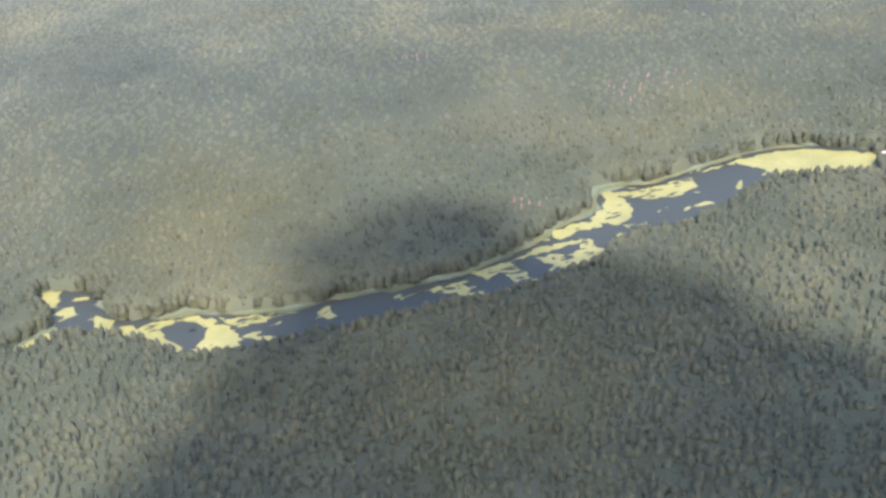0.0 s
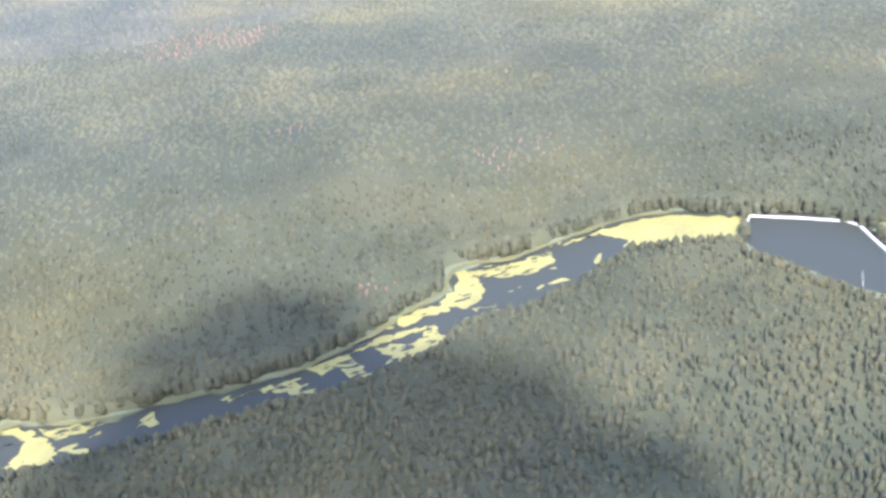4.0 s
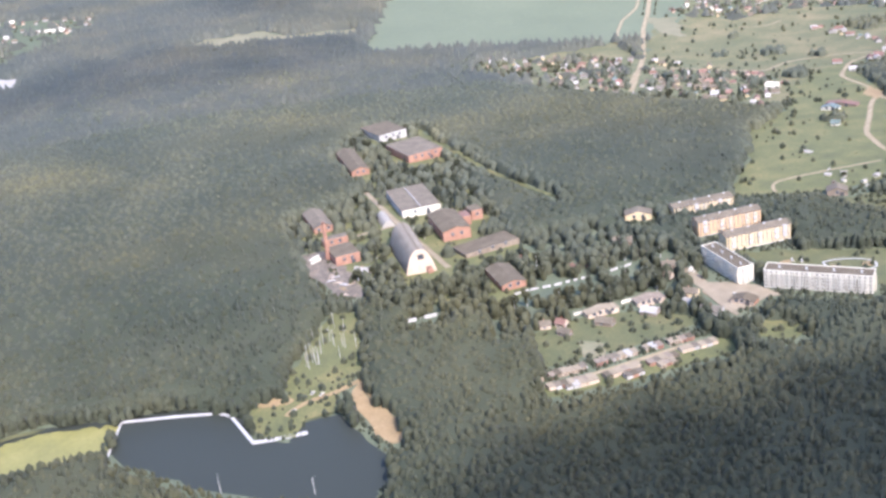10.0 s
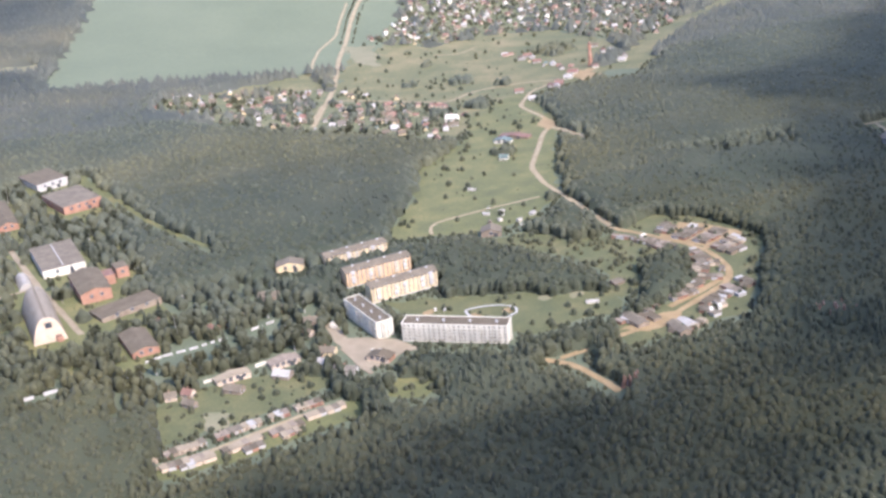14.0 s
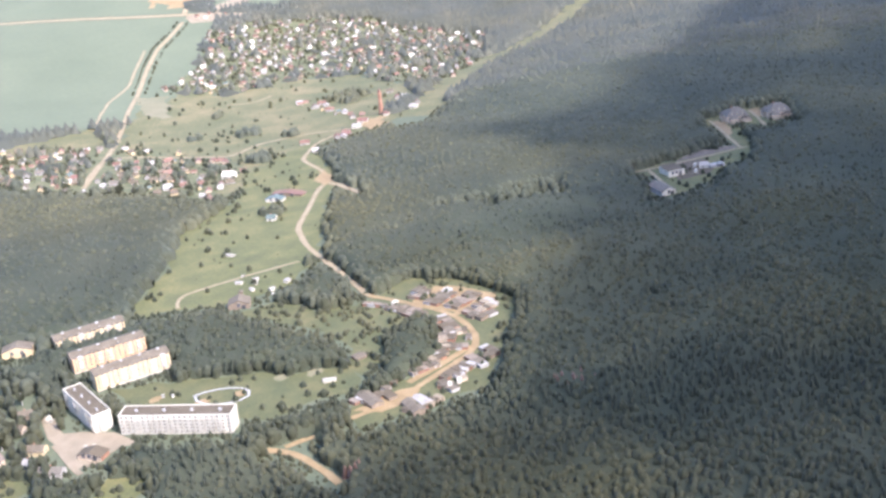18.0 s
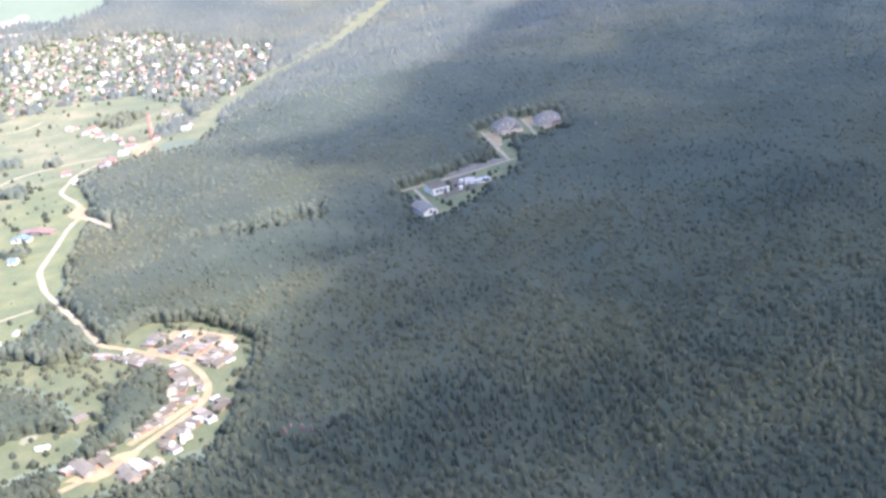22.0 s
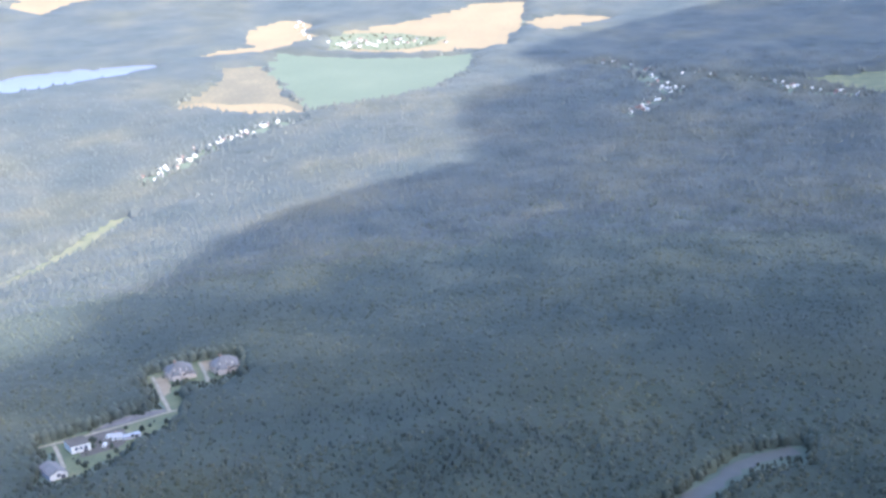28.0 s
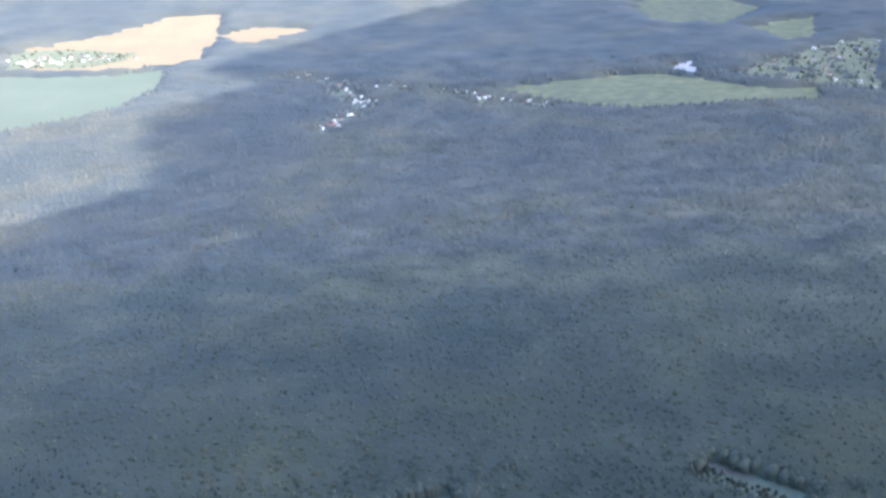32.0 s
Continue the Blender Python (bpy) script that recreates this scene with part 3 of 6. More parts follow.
ROADS = {
    "garage_lane": ([(552, 482), (556, 480), (583, 471), (634, 469), (661, 467), (687, 487), (703, 519), (706, 560), (706, 596)], 4.4, M_sand),
    "dirt_road": ([(706, 596), (750, 674), (776, 721), (814, 768), (870, 805), (925, 843), (949, 852), (982, 887), (1017, 951), (1085, 990), (1168, 993), (1200, 976)], 4.8, M_road),
    "field_road": ([(847, 1105), (1006, 1246), (1147, 1388), (1212, 1444), (1316, 1540), (1399, 1608), (1457, 1643), (1538, 1697)], 6.0, M_road),
    "field_path": ([(1379, 1615), (1300, 1548), (1232, 1486), (1160, 1444), (1105, 1396), (1060, 1350), (1060, 1309)], 3.6, M_road),
    "village_road": ([(864, 1124), (933, 1185), (960, 1195), (976, 1163), (1013, 1053), (1063, 1067), (1090, 1058), (1127, 1029), (1143, 998)], 5.0, M_road),
    "main_road": ([(900, 2310), (1172, 2070), (1261, 1997), (1390, 1884), (1501, 1782), (1564, 1735), (1641, 1672), (1760, 1600)], 13.0, M_road),
    "cut_track": ([(1200, 950), (1259, 968), (1417, 1029), (1637, 1083), (1969, 1196)], 3.0, M_pasture),
    "town_street": ([(-112, 2060), (-65, 2317), (18, 2582), (79, 2769)], 8.0, M_road),
    "town_lane": ([(245, 2011), (265, 2189), (295, 2381)], 6.0, M_road),
    "town_road": ([(302, 1946), (377, 2102), (500, 2262)], 7.0, M_sand),
    "forest_ride": ([(579, 1151), (558, 1050), (535, 972), (523, 902), (520, 862)], 5.0, M_meadow),
    "estate_road": ([(1042, 559), (1054, 549), (1076, 535), (1103, 517), (1134, 499), (1139, 494)], 4.0, M_road),
    "estate_drive": ([(1135, 499), (1168, 529), (1203, 559), (1214, 569)], 3.5, M_road),
    "villa_drive": ([(1208, 507), (1237, 529), (1255, 545)], 3.5, M_road),
    "side_drive": ([(1049, 549), (1029, 529), (1008, 508)], 3.0, M_road),
    "forest_road": ([(896, 674), (914, 656), (930, 642)], 5.0, M_road),
    "forest_road_end": ([(952, 640), (968, 624), (982, 607)], 5.0, M_road),
    "shed_lane": ([(280, 604), (328, 588), (359, 583), (395, 570)], 3.6, M_road),
    "factory_road": ([(425, 1010), (415, 981), (387, 894), (366, 821), (360, 800)], 4.5, M_asph),
    "factory_lane": ([(340, 920), (370, 915), (392, 911)], 4.0, M_asph),
    "branch_track": ([(949, 852), (938, 820), (925, 790)], 7.0, M_road),
    "south_track": ([(508, 495), (516, 491), (526, 488)], 4.5, M_sand),
    "south_track_end": ([(493, 440), (497, 455), (504, 474), (507, 484), (508, 495), (500, 503)], 5.0, M_sand),
    "north_road": ([(1570, 1728), (1644, 1790), (1734, 1862), (1796, 1914)], 8.0, M_road),
    "allotment_path": ([(1232, 1286), (1246, 1262), (1270, 1258), (1295, 1264)], 3.5, M_road),
    "square_lane": ([(445, 625), (440, 612), (433, 593), (430, 582)], 4.0, M_asph),
    "meadow_path": ([(630, 718), (640, 735), (649, 739), (663, 733), (708, 717), (745, 702)], 3.0, M_road),
}

# walls of the large buildings: near corner, far corner of the front, depth
SITES = {
    "apartment_a": ((474, 598), (507, 536), 12.5), "apartment_b": ((482, 661), (467, 614), 12.0), "apartment_c": ((517, 696), (564, 677), 12.0),
    "apartment_d": ((506, 659), (553, 640), 12.0), "apartment_e": ((534, 737), (580, 718), 12.0),
    "vaulted_hall": ((330, 812), (351, 803), 64.0), "white_hall": ((404, 922), (435, 910), 60.0), "brick_hall": ((391, 847), (412, 839), 46.0),
    "old_boiler": ((306, 871), (325, 866), 26.0), "brick_wing": ((321, 913), (340, 907), 9.0), "long_shed": ((334, 949), (349, 944), 44.0),
    "store_c": ((505, 1056), (541, 1050), 52.0), "store_d": ((530, 1143), (561, 1139), 44.0), "store_e": ((445, 1064), (461, 1058), 70.0),
    "brick_shed": ((357, 733), (374, 727), 36.0), "side_block": ((417, 868), (431, 863), 14.0), "side_block_b": ((437, 870), (446, 867), 14.0), "two_floor": ((509, 766), (524, 752), 11.0),
    "round_hut": ((379, 916), (389, 912), 26.0), "villa_a": ((1206, 546), (1219, 529), 20.0), "villa_b": ((1227, 512), (1240, 494), 19.0),
    "estate_house": ((1034, 521), (1046, 512), 20.0), "estate_shed": ((1068, 497), (1079, 489), 6.0), "cafe": ((441, 598), (446, 583), 9.0),
    "blue_barn": ((983, 501), (994, 494), 24.0), "farm": ((873, 864), (879, 848), 9.0), "farm_b": ((890, 872), (900, 842), 10.0), "old_barn": ((643, 678), (653, 666), 12.0),
    "pink_house": ((364, 652), (385, 645), 8.0), "pink_house_b": ((398, 640), (416, 633), 9.0),
    "low_store": ((380, 804), (426, 797), 22.0),
}


def frame_of(site):
    (ax, ay), (bx, by), depth = SITES[site]
    w, ang = math.hypot(bx - ax, by - ay), math.atan2(by - ay, bx - ax)
    return ax, ay, ang, w, depth


def footprint(site, m=2.8):
    ax, ay, ang, w, d = frame_of(site)
    c, s = math.cos(ang), math.sin(ang)
    return [(ax + c * u - s * v, ay + s * u + c * v) for u, v in ((-m, -m), (w + m, -m), (w + m, d + m), (-m, d + m))]


FOOT = [footprint(k) for k in SITES]


GROVES = [(655, 514, 17), (640, 502, 11), (672, 524, 10), (700, 630, 15), (716, 642, 9), (745, 690, 6), (843, 824, 9), (1006, 1005, 13), (1113, 1053, 9), (1105, 1119, 13), (1290, 1118, 24), (1310, 1150, 16), (1440, 1640, 12), (1490, 1680, 13), (1410, 1606, 9), (940, 1290, 11), (820, 900, 9), (1170, 1240, 9), (1060, 1170, 8)]


def in_grove(x, y):
    return np.any([np.hypot(x - a, y - b) < r * (1 + 0.25 * np.sin(3 * np.arctan2(y - b, x - a) + a)) for a, b, r in GROVES], axis=0)


def openness(x, y, hidden=True, stream=True):
    """0 in the woods, 1 in the open, between in gardens and yards."""
    v = np.zeros(x.shape)
    for p in SPARSE:
        v[inside(x, y, p)] = 0.55 if p is FACTORY else 0.66 if p is GARDENS else 0.94
    for p in OPEN + (FOOT if hidden else FOOT[:4] + FOOT[5:]):
        if stream or p is not RIVER:
            v[inside(x, y, p)] = 1.0
    for name, (pts, w, _) in ROADS.items():
        on = line_dist(x, y, pts) < w / 2 + 1.8
        if name == "forest_road" and not hidden:
            on &= np.sin(x / 21) > 0.2
        v[on] = 1.0
    v[line_dist(x + 0.013 * (x - 200), y + 0.013 * y, CUT) < 25] = 1.0
    v[line_dist(x, y, ROADS["main_road"][0][2:6]) < 42] = 1.0
    v[line_dist(x, y, REEDS) < 4] = 1.0
    for pts in FENCES:
        v[line_dist(x, y, pts) < 4] = 1.0
    for pts in HAMLETS:
        near = line_dist(x + 0.011 * (x - 300), y + 0.011 * (y + 100), pts) < 27
        v[near] = np.maximum(v[near], 0.8)
    v[np.minimum(line_dist(x, y, BROOK[:4]), line_dist(x, y, BROOK[6:8]) + 4) < 10] = 1.0
    return v


def view_openness(x, y, tall=11.0):
    """The openness, with a low belt on the camera's side keeping clearings in view."""
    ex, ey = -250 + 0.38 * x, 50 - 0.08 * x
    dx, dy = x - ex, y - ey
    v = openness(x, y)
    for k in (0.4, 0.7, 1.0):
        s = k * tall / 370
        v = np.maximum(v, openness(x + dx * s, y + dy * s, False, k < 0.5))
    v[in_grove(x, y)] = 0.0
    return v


FLIGHT = [(-411, 55), (-60, 35), (330, -130)]

# ---- ground ----
rad = [0.0]
while rad[-1] < 4620:
    rad.append(rad[-1] + (12 if rad[-1] < 1050 else rad[-1] * 0.02))
NT = 420
th = np.linspace(0, 2 * math.pi, NT, endpoint=False)
R, T = np.meshgrid(rad, th, indexing="ij")
gx, gy = R * np.cos(T), R * np.sin(T)
gz = land(gx, gy)
for p in (RIVER, POND):
    gz[inside(gx, gy, p)] -= 2.0
i, j = np.meshgrid(np.arange(len(rad) - 1), np.arange(NT), indexing="ij")
quad = np.stack([i * NT + j, (i + 1) * NT + j, (i + 1) * NT + (j + 1) % NT, i * NT + (j + 1) % NT], -1).reshape(-1, 4)
tagged(raw("ground", np.stack([gx, gy, gz], -1).reshape(-1, 3), quad, M_ground, None, True), "dark green and brown forest floor and rough grass", "ground", "", "structure")

tagged(patch("water", RIVER, M_water, level=WATER_Z, wob=3, step=8, seed=4, category="water"), "dark still water of a slow overgrown stream")
tagged(patch("water", POND, M_water, level=WATER_Z + 0.1, wob=1.5, step=8, seed=5, category="water"), "dark smooth water of a dammed pond")
for poly, mat, wob, label in (
    (LAWN, M_meadow, 1.5, "short green grass on the pond shore"), (BEACH, M_sand, 2, "bare sandy earth of a pond beach"), (GLADE, M_meadow, 3, "yellow-green clearing with rough grass"),
    (LOWMEADOW, M_lawn, 2, "green garden meadow between rows of sheds"), (PLAZA, M_asph, 1, "worn pinkish asphalt square by apartment blocks"), (GREEN, M_lawn, 3, "mown green sports ground with bare spots"),
    (GARAGES, M_lawn, 3, "trampled grass round rows of garages"), (MEADOW, M_meadow, 6, "rough green meadow with bushes and tracks"), (DRYFIELD, M_pasture, 8, "rough green and tan pasture between villages"), (EDGEFIELD, M_dry, 6, "long tan strip of dry grass below a town"), (LINK, M_pasture, 4, "rough yellowish meadow below a village"), (PASTURE, M_pasture, 5, "yellowish strip of grass beside a crop field"), (NORTHFIELD, M_crop, 6, "green crop field beyond a highway"),
    (VILLAGE, M_garden, 6, "green gardens of a village"), (BIGVILLAGE, M_garden, 8, "green allotment gardens of a large village"), (CROP, M_crop, 4, "large even green crop field"),
    (LEFTVILLAGE, M_croplow, 10, "green plots of a distant town"), (STRIPFIELD, M_dry, 8, "pale yellow strip of dry grass"), (CLEARFAR, M_dry, 10, "pale sandy clearing in the woods"),
    (YARD, M_sand, 4, "bare sandy yard at a road junction"), (ESTATE, M_meadow, 3, "lawn and bare soil round forest villas"), (TANFIELD, M_plough, 8, "brown ploughed field"), (GREENFIELD, M_croplow, 8, "distant green field"),
    (GRAIN, M_stubble, 8, "ripe golden grain field"), (FARGREEN, M_crop, 8, "light green field between woods"), (ROUGH, M_lawn, 3, "rough grass between garages and a grove"), (LANESIDE, M_meadow, 3, "bright grass strip below a lane of sheds"), (WOODGAP, M_meadow, 3, "small grassy gap in the woods"), (GRAINVILLE, M_garden, 8, "green gardens of a village by a grain field"), (TOPFIELD, M_crop, 8, "hazy pale green field on a far slope"), (HAZYFIELD, M_lawn, 8, "pale olive field in the far distance"), (HAZYMEAD, M_meadow, 8, "olive meadow at a distant village"), (SLOPEFIELD, M_crop, 8, "light green field on a far slope"), (SHOREFIELD, M_dry, 6, "pale dry meadow near a lake"), (HEATH, M_plough, 5, "brown bare heath below a town"), (BLUEFIELD, M_crop, 8, "wide even green field beyond a town"), (OATS, M_stubble, 8, "pale tan and green oat field"), (SPIKE, M_stubble, 6, "narrow golden grain field between woods"), (FIELD_A, M_stubble, 6, "pale mown field on a far slope"), (FIELD_B, M_stubble, 5, "small ripe field beyond a town"), (FIELD_C, M_crop, 8, "hazy green field below a bright ripe one"), (FIELD_D, M_dry, 8, "pale meadow on a lake shore"), (RIDGEFIELD, M_stubble, 8, "pale ripe field on a distant ridge"), (BRIGHTFIELD, M_stubble, 6, "bright ripe field on the skyline"), (PALEFIELD, M_meadow, 8, "pale olive meadow"), (RIGHTVILLAGE, M_garden, 8, "plots of a distant village"), (FACTORY, M_meadow, 4, "overgrown grass of a factory yard"),
):
    patch("ground", poly, mat, lift=1.1 if poly is GRAINVILLE else 0.3, step=12 if len(poly) and abs(poly[0][0]) < 1300 else 30, wob=wob, seed=len(label), label=label)
for k, (pts, wide) in enumerate(((BROOK[:4], 13), ([(1220, -158), (1212, -176), (1192, -203)], 8))):
    strip("water", pts, wide, M_brook, lift=0.4, wob=3, seed=8 + k, label="narrow grey river winding through woods", category="water")
patch("water", FARLAKE, M_lake, lift=0.8, step=40, wob=6, label="pale distant lake with reflected sky in its colour", category="water")
patch("water", LAKE, M_lake, lift=0.8, step=40, wob=6, label="pale surface of a distant lake with reflected sky in its colour", category="water")
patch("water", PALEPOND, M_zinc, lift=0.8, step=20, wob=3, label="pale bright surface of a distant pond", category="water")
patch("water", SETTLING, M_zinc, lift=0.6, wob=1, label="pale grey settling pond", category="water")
for k, (pts, w, mat) in enumerate(ROADS.values()):
    strip("road", pts, w, mat, seed=k, lift=0.55, label="pale dusty unpaved road" if mat is not M_asph else "grey worn asphalt road")
patch("ground", [(p[0] - 4, p[1] + 17) for p in CUT] + [(p[0] + 8, p[1] - 44) for p in CUT[::-1]], M_pasture, lift=0.35, step=25, wob=4, seed=9, label="pale grass of a cut line through woods")

patch("ground", TANRIM, M_stubble, lift=0.8, step=25, wob=5, seed=21, label="pale stubble rim of a brown field")
patch("ground", [(1994, 1250), (2004, 1207), (2137, 1251), (2085, 1262)], M_road, lift=0.7, step=12, wob=3, seed=5, label="pale bare pad on a cut line through woods")

strip("reeds", REEDS, 3.6, M_lawn, lift=0.4, wob=2.5, seed=71, label="yellowish reeds and sedge along a stream bank", category="reeds", kind="stuff")

# duckweed on the stream and the pond
MATS_OF_WEED = [
    [(-426, 727), (-412, 733), (-396, 734), (-381, 723), (-372, 705), (-369, 692), (-373, 685), (-396, 689), (-407, 699), (-406, 690), (-413, 703), (-425, 712)],
    [(-397, 714), (-394, 716), (-392, 709), (-395, 707)],
    [(-380, 723), (-341, 710), (-335, 710), (-351, 708), (-364, 706), (-370, 706)],
    [(-278, 703), (-258, 707), (-241, 707), (-229, 688), (-241, 693), (-250, 699), (-261, 706), (-274, 700)],
    [(-230, 714), (-219, 716), (-205, 720), (-199, 707), (-199, 693), (-210, 696), (-213, 708), (-221, 705)],
    [(-187, 718), (-173, 719), (-168, 713), (-154, 723), (-147, 732), (-147, 721), (-144, 710), (-155, 704), (-168, 701), (-175, 696), (-182, 707)],
    [(-168, 746), (-155, 752), (-138, 753), (-122, 767), (-118, 775), (-118, 794), (-107, 790), (-109, 779), (-103, 767), (-114, 743), (-122, 741), (-135, 743), (-151, 741), (-167, 736)],
    [(-108, 786), (-87, 783), (-67, 786), (-52, 788), (-55, 775), (-72, 763), (-92, 770), (-105, 777)],
    [(-120, 740), (-106, 735), (-106, 728), (-121, 734)],
    [(-42, 793), (-8, 801), (26, 802), (40, 797), (82, 768), (60, 738), (17, 760), (1, 768), (-4, 783), (-14, 797), (-32, 793)],
    [(-206, 718), (-190, 726), (-180, 730), (-162, 730), (-152, 729), (-168, 724), (-182, 722), (-197, 721)],
    [(-325, 700), (-318, 704), (-315, 706), (-315, 698), (-320, 695)],
    [(-368, 696), (-356, 690), (-353, 685), (-365, 690)],
    [(-493, 727), (-488, 739), (-469, 748), (-469, 739), (-482, 728)],
    [(-478, 797), (-466, 796), (-468, 772), (-474, 777)],
    [(-447, 753), (-437, 742), (-438, 732), (-446, 737)],
    [(-434, 733), (-424, 731), (-424, 719), (-432, 718)],
    [(-469, 770), (-460, 771), (-457, 760), (-466, 757)],
]
for k, poly in enumerate(MATS_OF_WEED):
    patch("duckweed", poly, M_algae, level=WATER_Z + 0.17 + 0.002 * k, wob=2.2, step=3.2, seed=20 + k, label="bright yellow-green mat of duckweed on dark water", category="duckweed", kind="stuff")
patch("water", [(-412, 722), (-405, 727), (-397, 727), (-386, 712), (-390, 703), (-395, 695), (-402, 693), (-407, 702), (-411, 711)], M_water, level=WATER_Z + 0.22, wob=2, step=4, seed=3, label="dark open water inside a mat of duckweed", category="water")

patch("water", [(-134, 747), (-128, 745), (-127, 740), (-134, 740)], M_water, level=WATER_Z + 0.23, wob=1, step=3, seed=6, label="narrow dark gap of open water in duckweed", category="water")

rngd = random.Random(41)
bm = bmesh.new()
for _ in range(240):
    x, y = rngd.uniform(-500, 90), rngd.uniform(670, 810)
    if not inside(np.array(x), np.array(y), RIVER) or (-330 < x < -235 and rngd.random() < 0.75):
        continue
    r = rngd.uniform(0.5, 2.2) * (2.2 if rngd.random() < 0.12 else 1)
    n = rngd.randint(6, 9)
    ang = rngd.uniform(-0.4, 0.9)
    ring = []
    for k in range(n):
        a, q = 2 * math.pi * k / n, r * rngd.uniform(0.55, 1.25)
        u, v = 1.9 * q * math.cos(a), 0.7 * q * math.sin(a)
        ring.append(bm.verts.new((x + u * math.cos(ang) - v * math.sin(ang), y + u * math.sin(ang) + v * math.cos(ang), WATER_Z + 0.13 + 0.0005 * (_ % 40))))
    bm.faces.new(ring)
tagged(part("duckweed_flecks", bm, M_algae, None), "loose yellow-green flecks of duckweed on dark water", "duckweed", "", "stuff")
bm = bmesh.new()
for _ in range(420):
    poly = rngd.choice(MATS_OF_WEED[:9])
    xs, ys = [p[0] for p in poly], [p[1] for p in poly]
    x, y = rngd.uniform(min(xs), max(xs)), rngd.uniform(min(ys), max(ys))
    if not inside(np.array(x), np.array(y), poly):
        continue
    r = rngd.uniform(0.6, 2.0)
    n = rngd.randint(6, 9)
    bm.faces.new([bm.verts.new((x + 2.2 * r * rngd.uniform(0.5, 1.2) * math.cos(2 * math.pi * k / n), y + 0.8 * r * rngd.uniform(0.5, 1.2) * math.sin(2 * math.pi * k / n), WATER_Z + 0.24 + 0.0005 * (_ % 40))) for k in range(n)])
tagged(part("open_water", bm, M_water, None), "small dark gaps of open water in duckweed", "water", "", "stuff")


# ---- woods ----
def crown_shape(rng, seg, levels, pointed, low=0.1):
    """A rough crown of unit height from low upwards: boughs and lobes stand in and out."""
    v, f = [], []
    for k in range(levels):
        z = low + (0.95 - low) * k / levels
        if pointed:
            r = 0.20 * (1 - z) ** 0.8 * (1.15 if k % 2 == 0 else 0.85) + 0.014
        else:
            r = 0.27 * max(0.05, math.sin(math.pi * (0.30 + 0.64 * (max(z, 0.36) - 0.12) / 0.84))) ** 0.75
        for s in range(seg):
            a = 2 * math.pi * (s + 0.5 * (k % 2)) / seg + rng.uniform(-0.3, 0.3)
            q = r * rng.uniform(0.66, 1.34)
            v.append((q * math.cos(a), q * math.sin(a), z + rng.uniform(-0.07, 0.07)))
    top = len(v)
    v.append((rng.uniform(-0.04, 0.04), rng.uniform(-0.04, 0.04), 1.0 + rng.uniform(-0.05, 0.05)))
    for k in range(levels - 1):
        for s in range(seg):
            a, b, c, d = k * seg + s, k * seg + (s + 1) % seg, (k + 1) * seg + (s + 1) % seg, (k + 1) * seg + s
            f += [(a, b, c), (a, c, d)]
    o = (levels - 1) * seg
    f += [(o + s, o + (s + 1) % seg, top) for s in range(seg)]
    return np.array(v), np.array(f)


def scatter(name, xs, ys, heights, widths, shapes, mat, rng, label, category, smooth=True):
    """Many crowns joined into one mesh."""
    V, F, off = [], [], 0
    pick = rng.integers(0, len(shapes), len(xs))
    turn = rng.uniform(0, 6.283, len(xs))
    zs = land(xs, ys) - 0.3
    for k, (v, f) in enumerate(shapes):
        w = np.nonzero(pick == k)[0]
        if not len(w):
            continue
        c, s = np.cos(turn[w])[:, None], np.sin(turn[w])[:, None]
        x, y = v[None, :, 0] * widths[w][:, None], v[None, :, 1] * widths[w][:, None]
        P = np.stack([xs[w][:, None] + c * x - s * y, ys[w][:, None] + s * x + c * y, zs[w][:, None] + v[None, :, 2] * heights[w][:, None]], -1)
        V.append(P.reshape(-1, 3))
        F.append((f[None] + (off + np.arange(len(w)) * len(v))[:, None, None]).reshape(-1, 3))
        off += len(w) * len(v)
    return tagged(raw(name, np.concatenate(V), np.concatenate(F), mat, None, smooth), label, category, "", "stuff")


def spots(step, d0, d1, rng, keep=1.0, belt=False):
    """Jittered places in the woods between two distances from the way."""
    x, y = np.meshgrid(np.arange(-900, 2600, step), np.arange(-500, 2300, step))
    x, y = x.ravel(), y.ravel()
    x, y = x + rng.uniform(-0.46, 0.46, x.size) * step, y + rng.uniform(-0.46, 0.46, y.size) * step
    d = line_dist(x, y, FLIGHT)
    ok = (d > d0) & ((x < 130) | (d > 385)) & (d <= d1) & (x > -470 - 0.17 * y) & (y > -150 - 0.26 * x)
    x, y = x[ok], y[ok]
    o = view_openness(x, y)
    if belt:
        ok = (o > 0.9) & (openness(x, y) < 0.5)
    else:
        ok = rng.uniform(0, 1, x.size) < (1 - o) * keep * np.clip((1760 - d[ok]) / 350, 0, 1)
    return x[ok], y[ok]


rngn = np.random.default_rng(11)
rr = random.Random(5)
SPRUCES = [crown_shape(rr, 5, 3, True, 0.36) for _ in range(10)]
BROAD = [crown_shape(rr, 6, 3, False, 0.42) for _ in range(14)]
SPRUCES_EDGE = [crown_shape(rr, 6, 5, True) for _ in range(6)]
BROAD_EDGE = [crown_shape(rr, 6, 5, False) for _ in range(8)]
SPRUCES_FAR = [crown_shape(rr, 5, 2, True) for _ in range(6)]
BROAD_FAR = [crown_shape(rr, 5, 2, False) for _ in range(6)]
SPRUCES_MID = [crown_shape(rr, 4, 2, True, 0.36) for _ in range(6)]
BROAD_MID = [crown_shape(rr, 5, 2, False, 0.45) for _ in range(8)]
# stands of dying trees, browned by bark beetles
DEADWOOD = [(-165, 1052, 24), (4, 926, 24), (-42, 920, 20), (-168, 772, 12), (-205, 1432, 62), (-152, 1422, 48), (640, 380, 12), (500, 440, 9)]


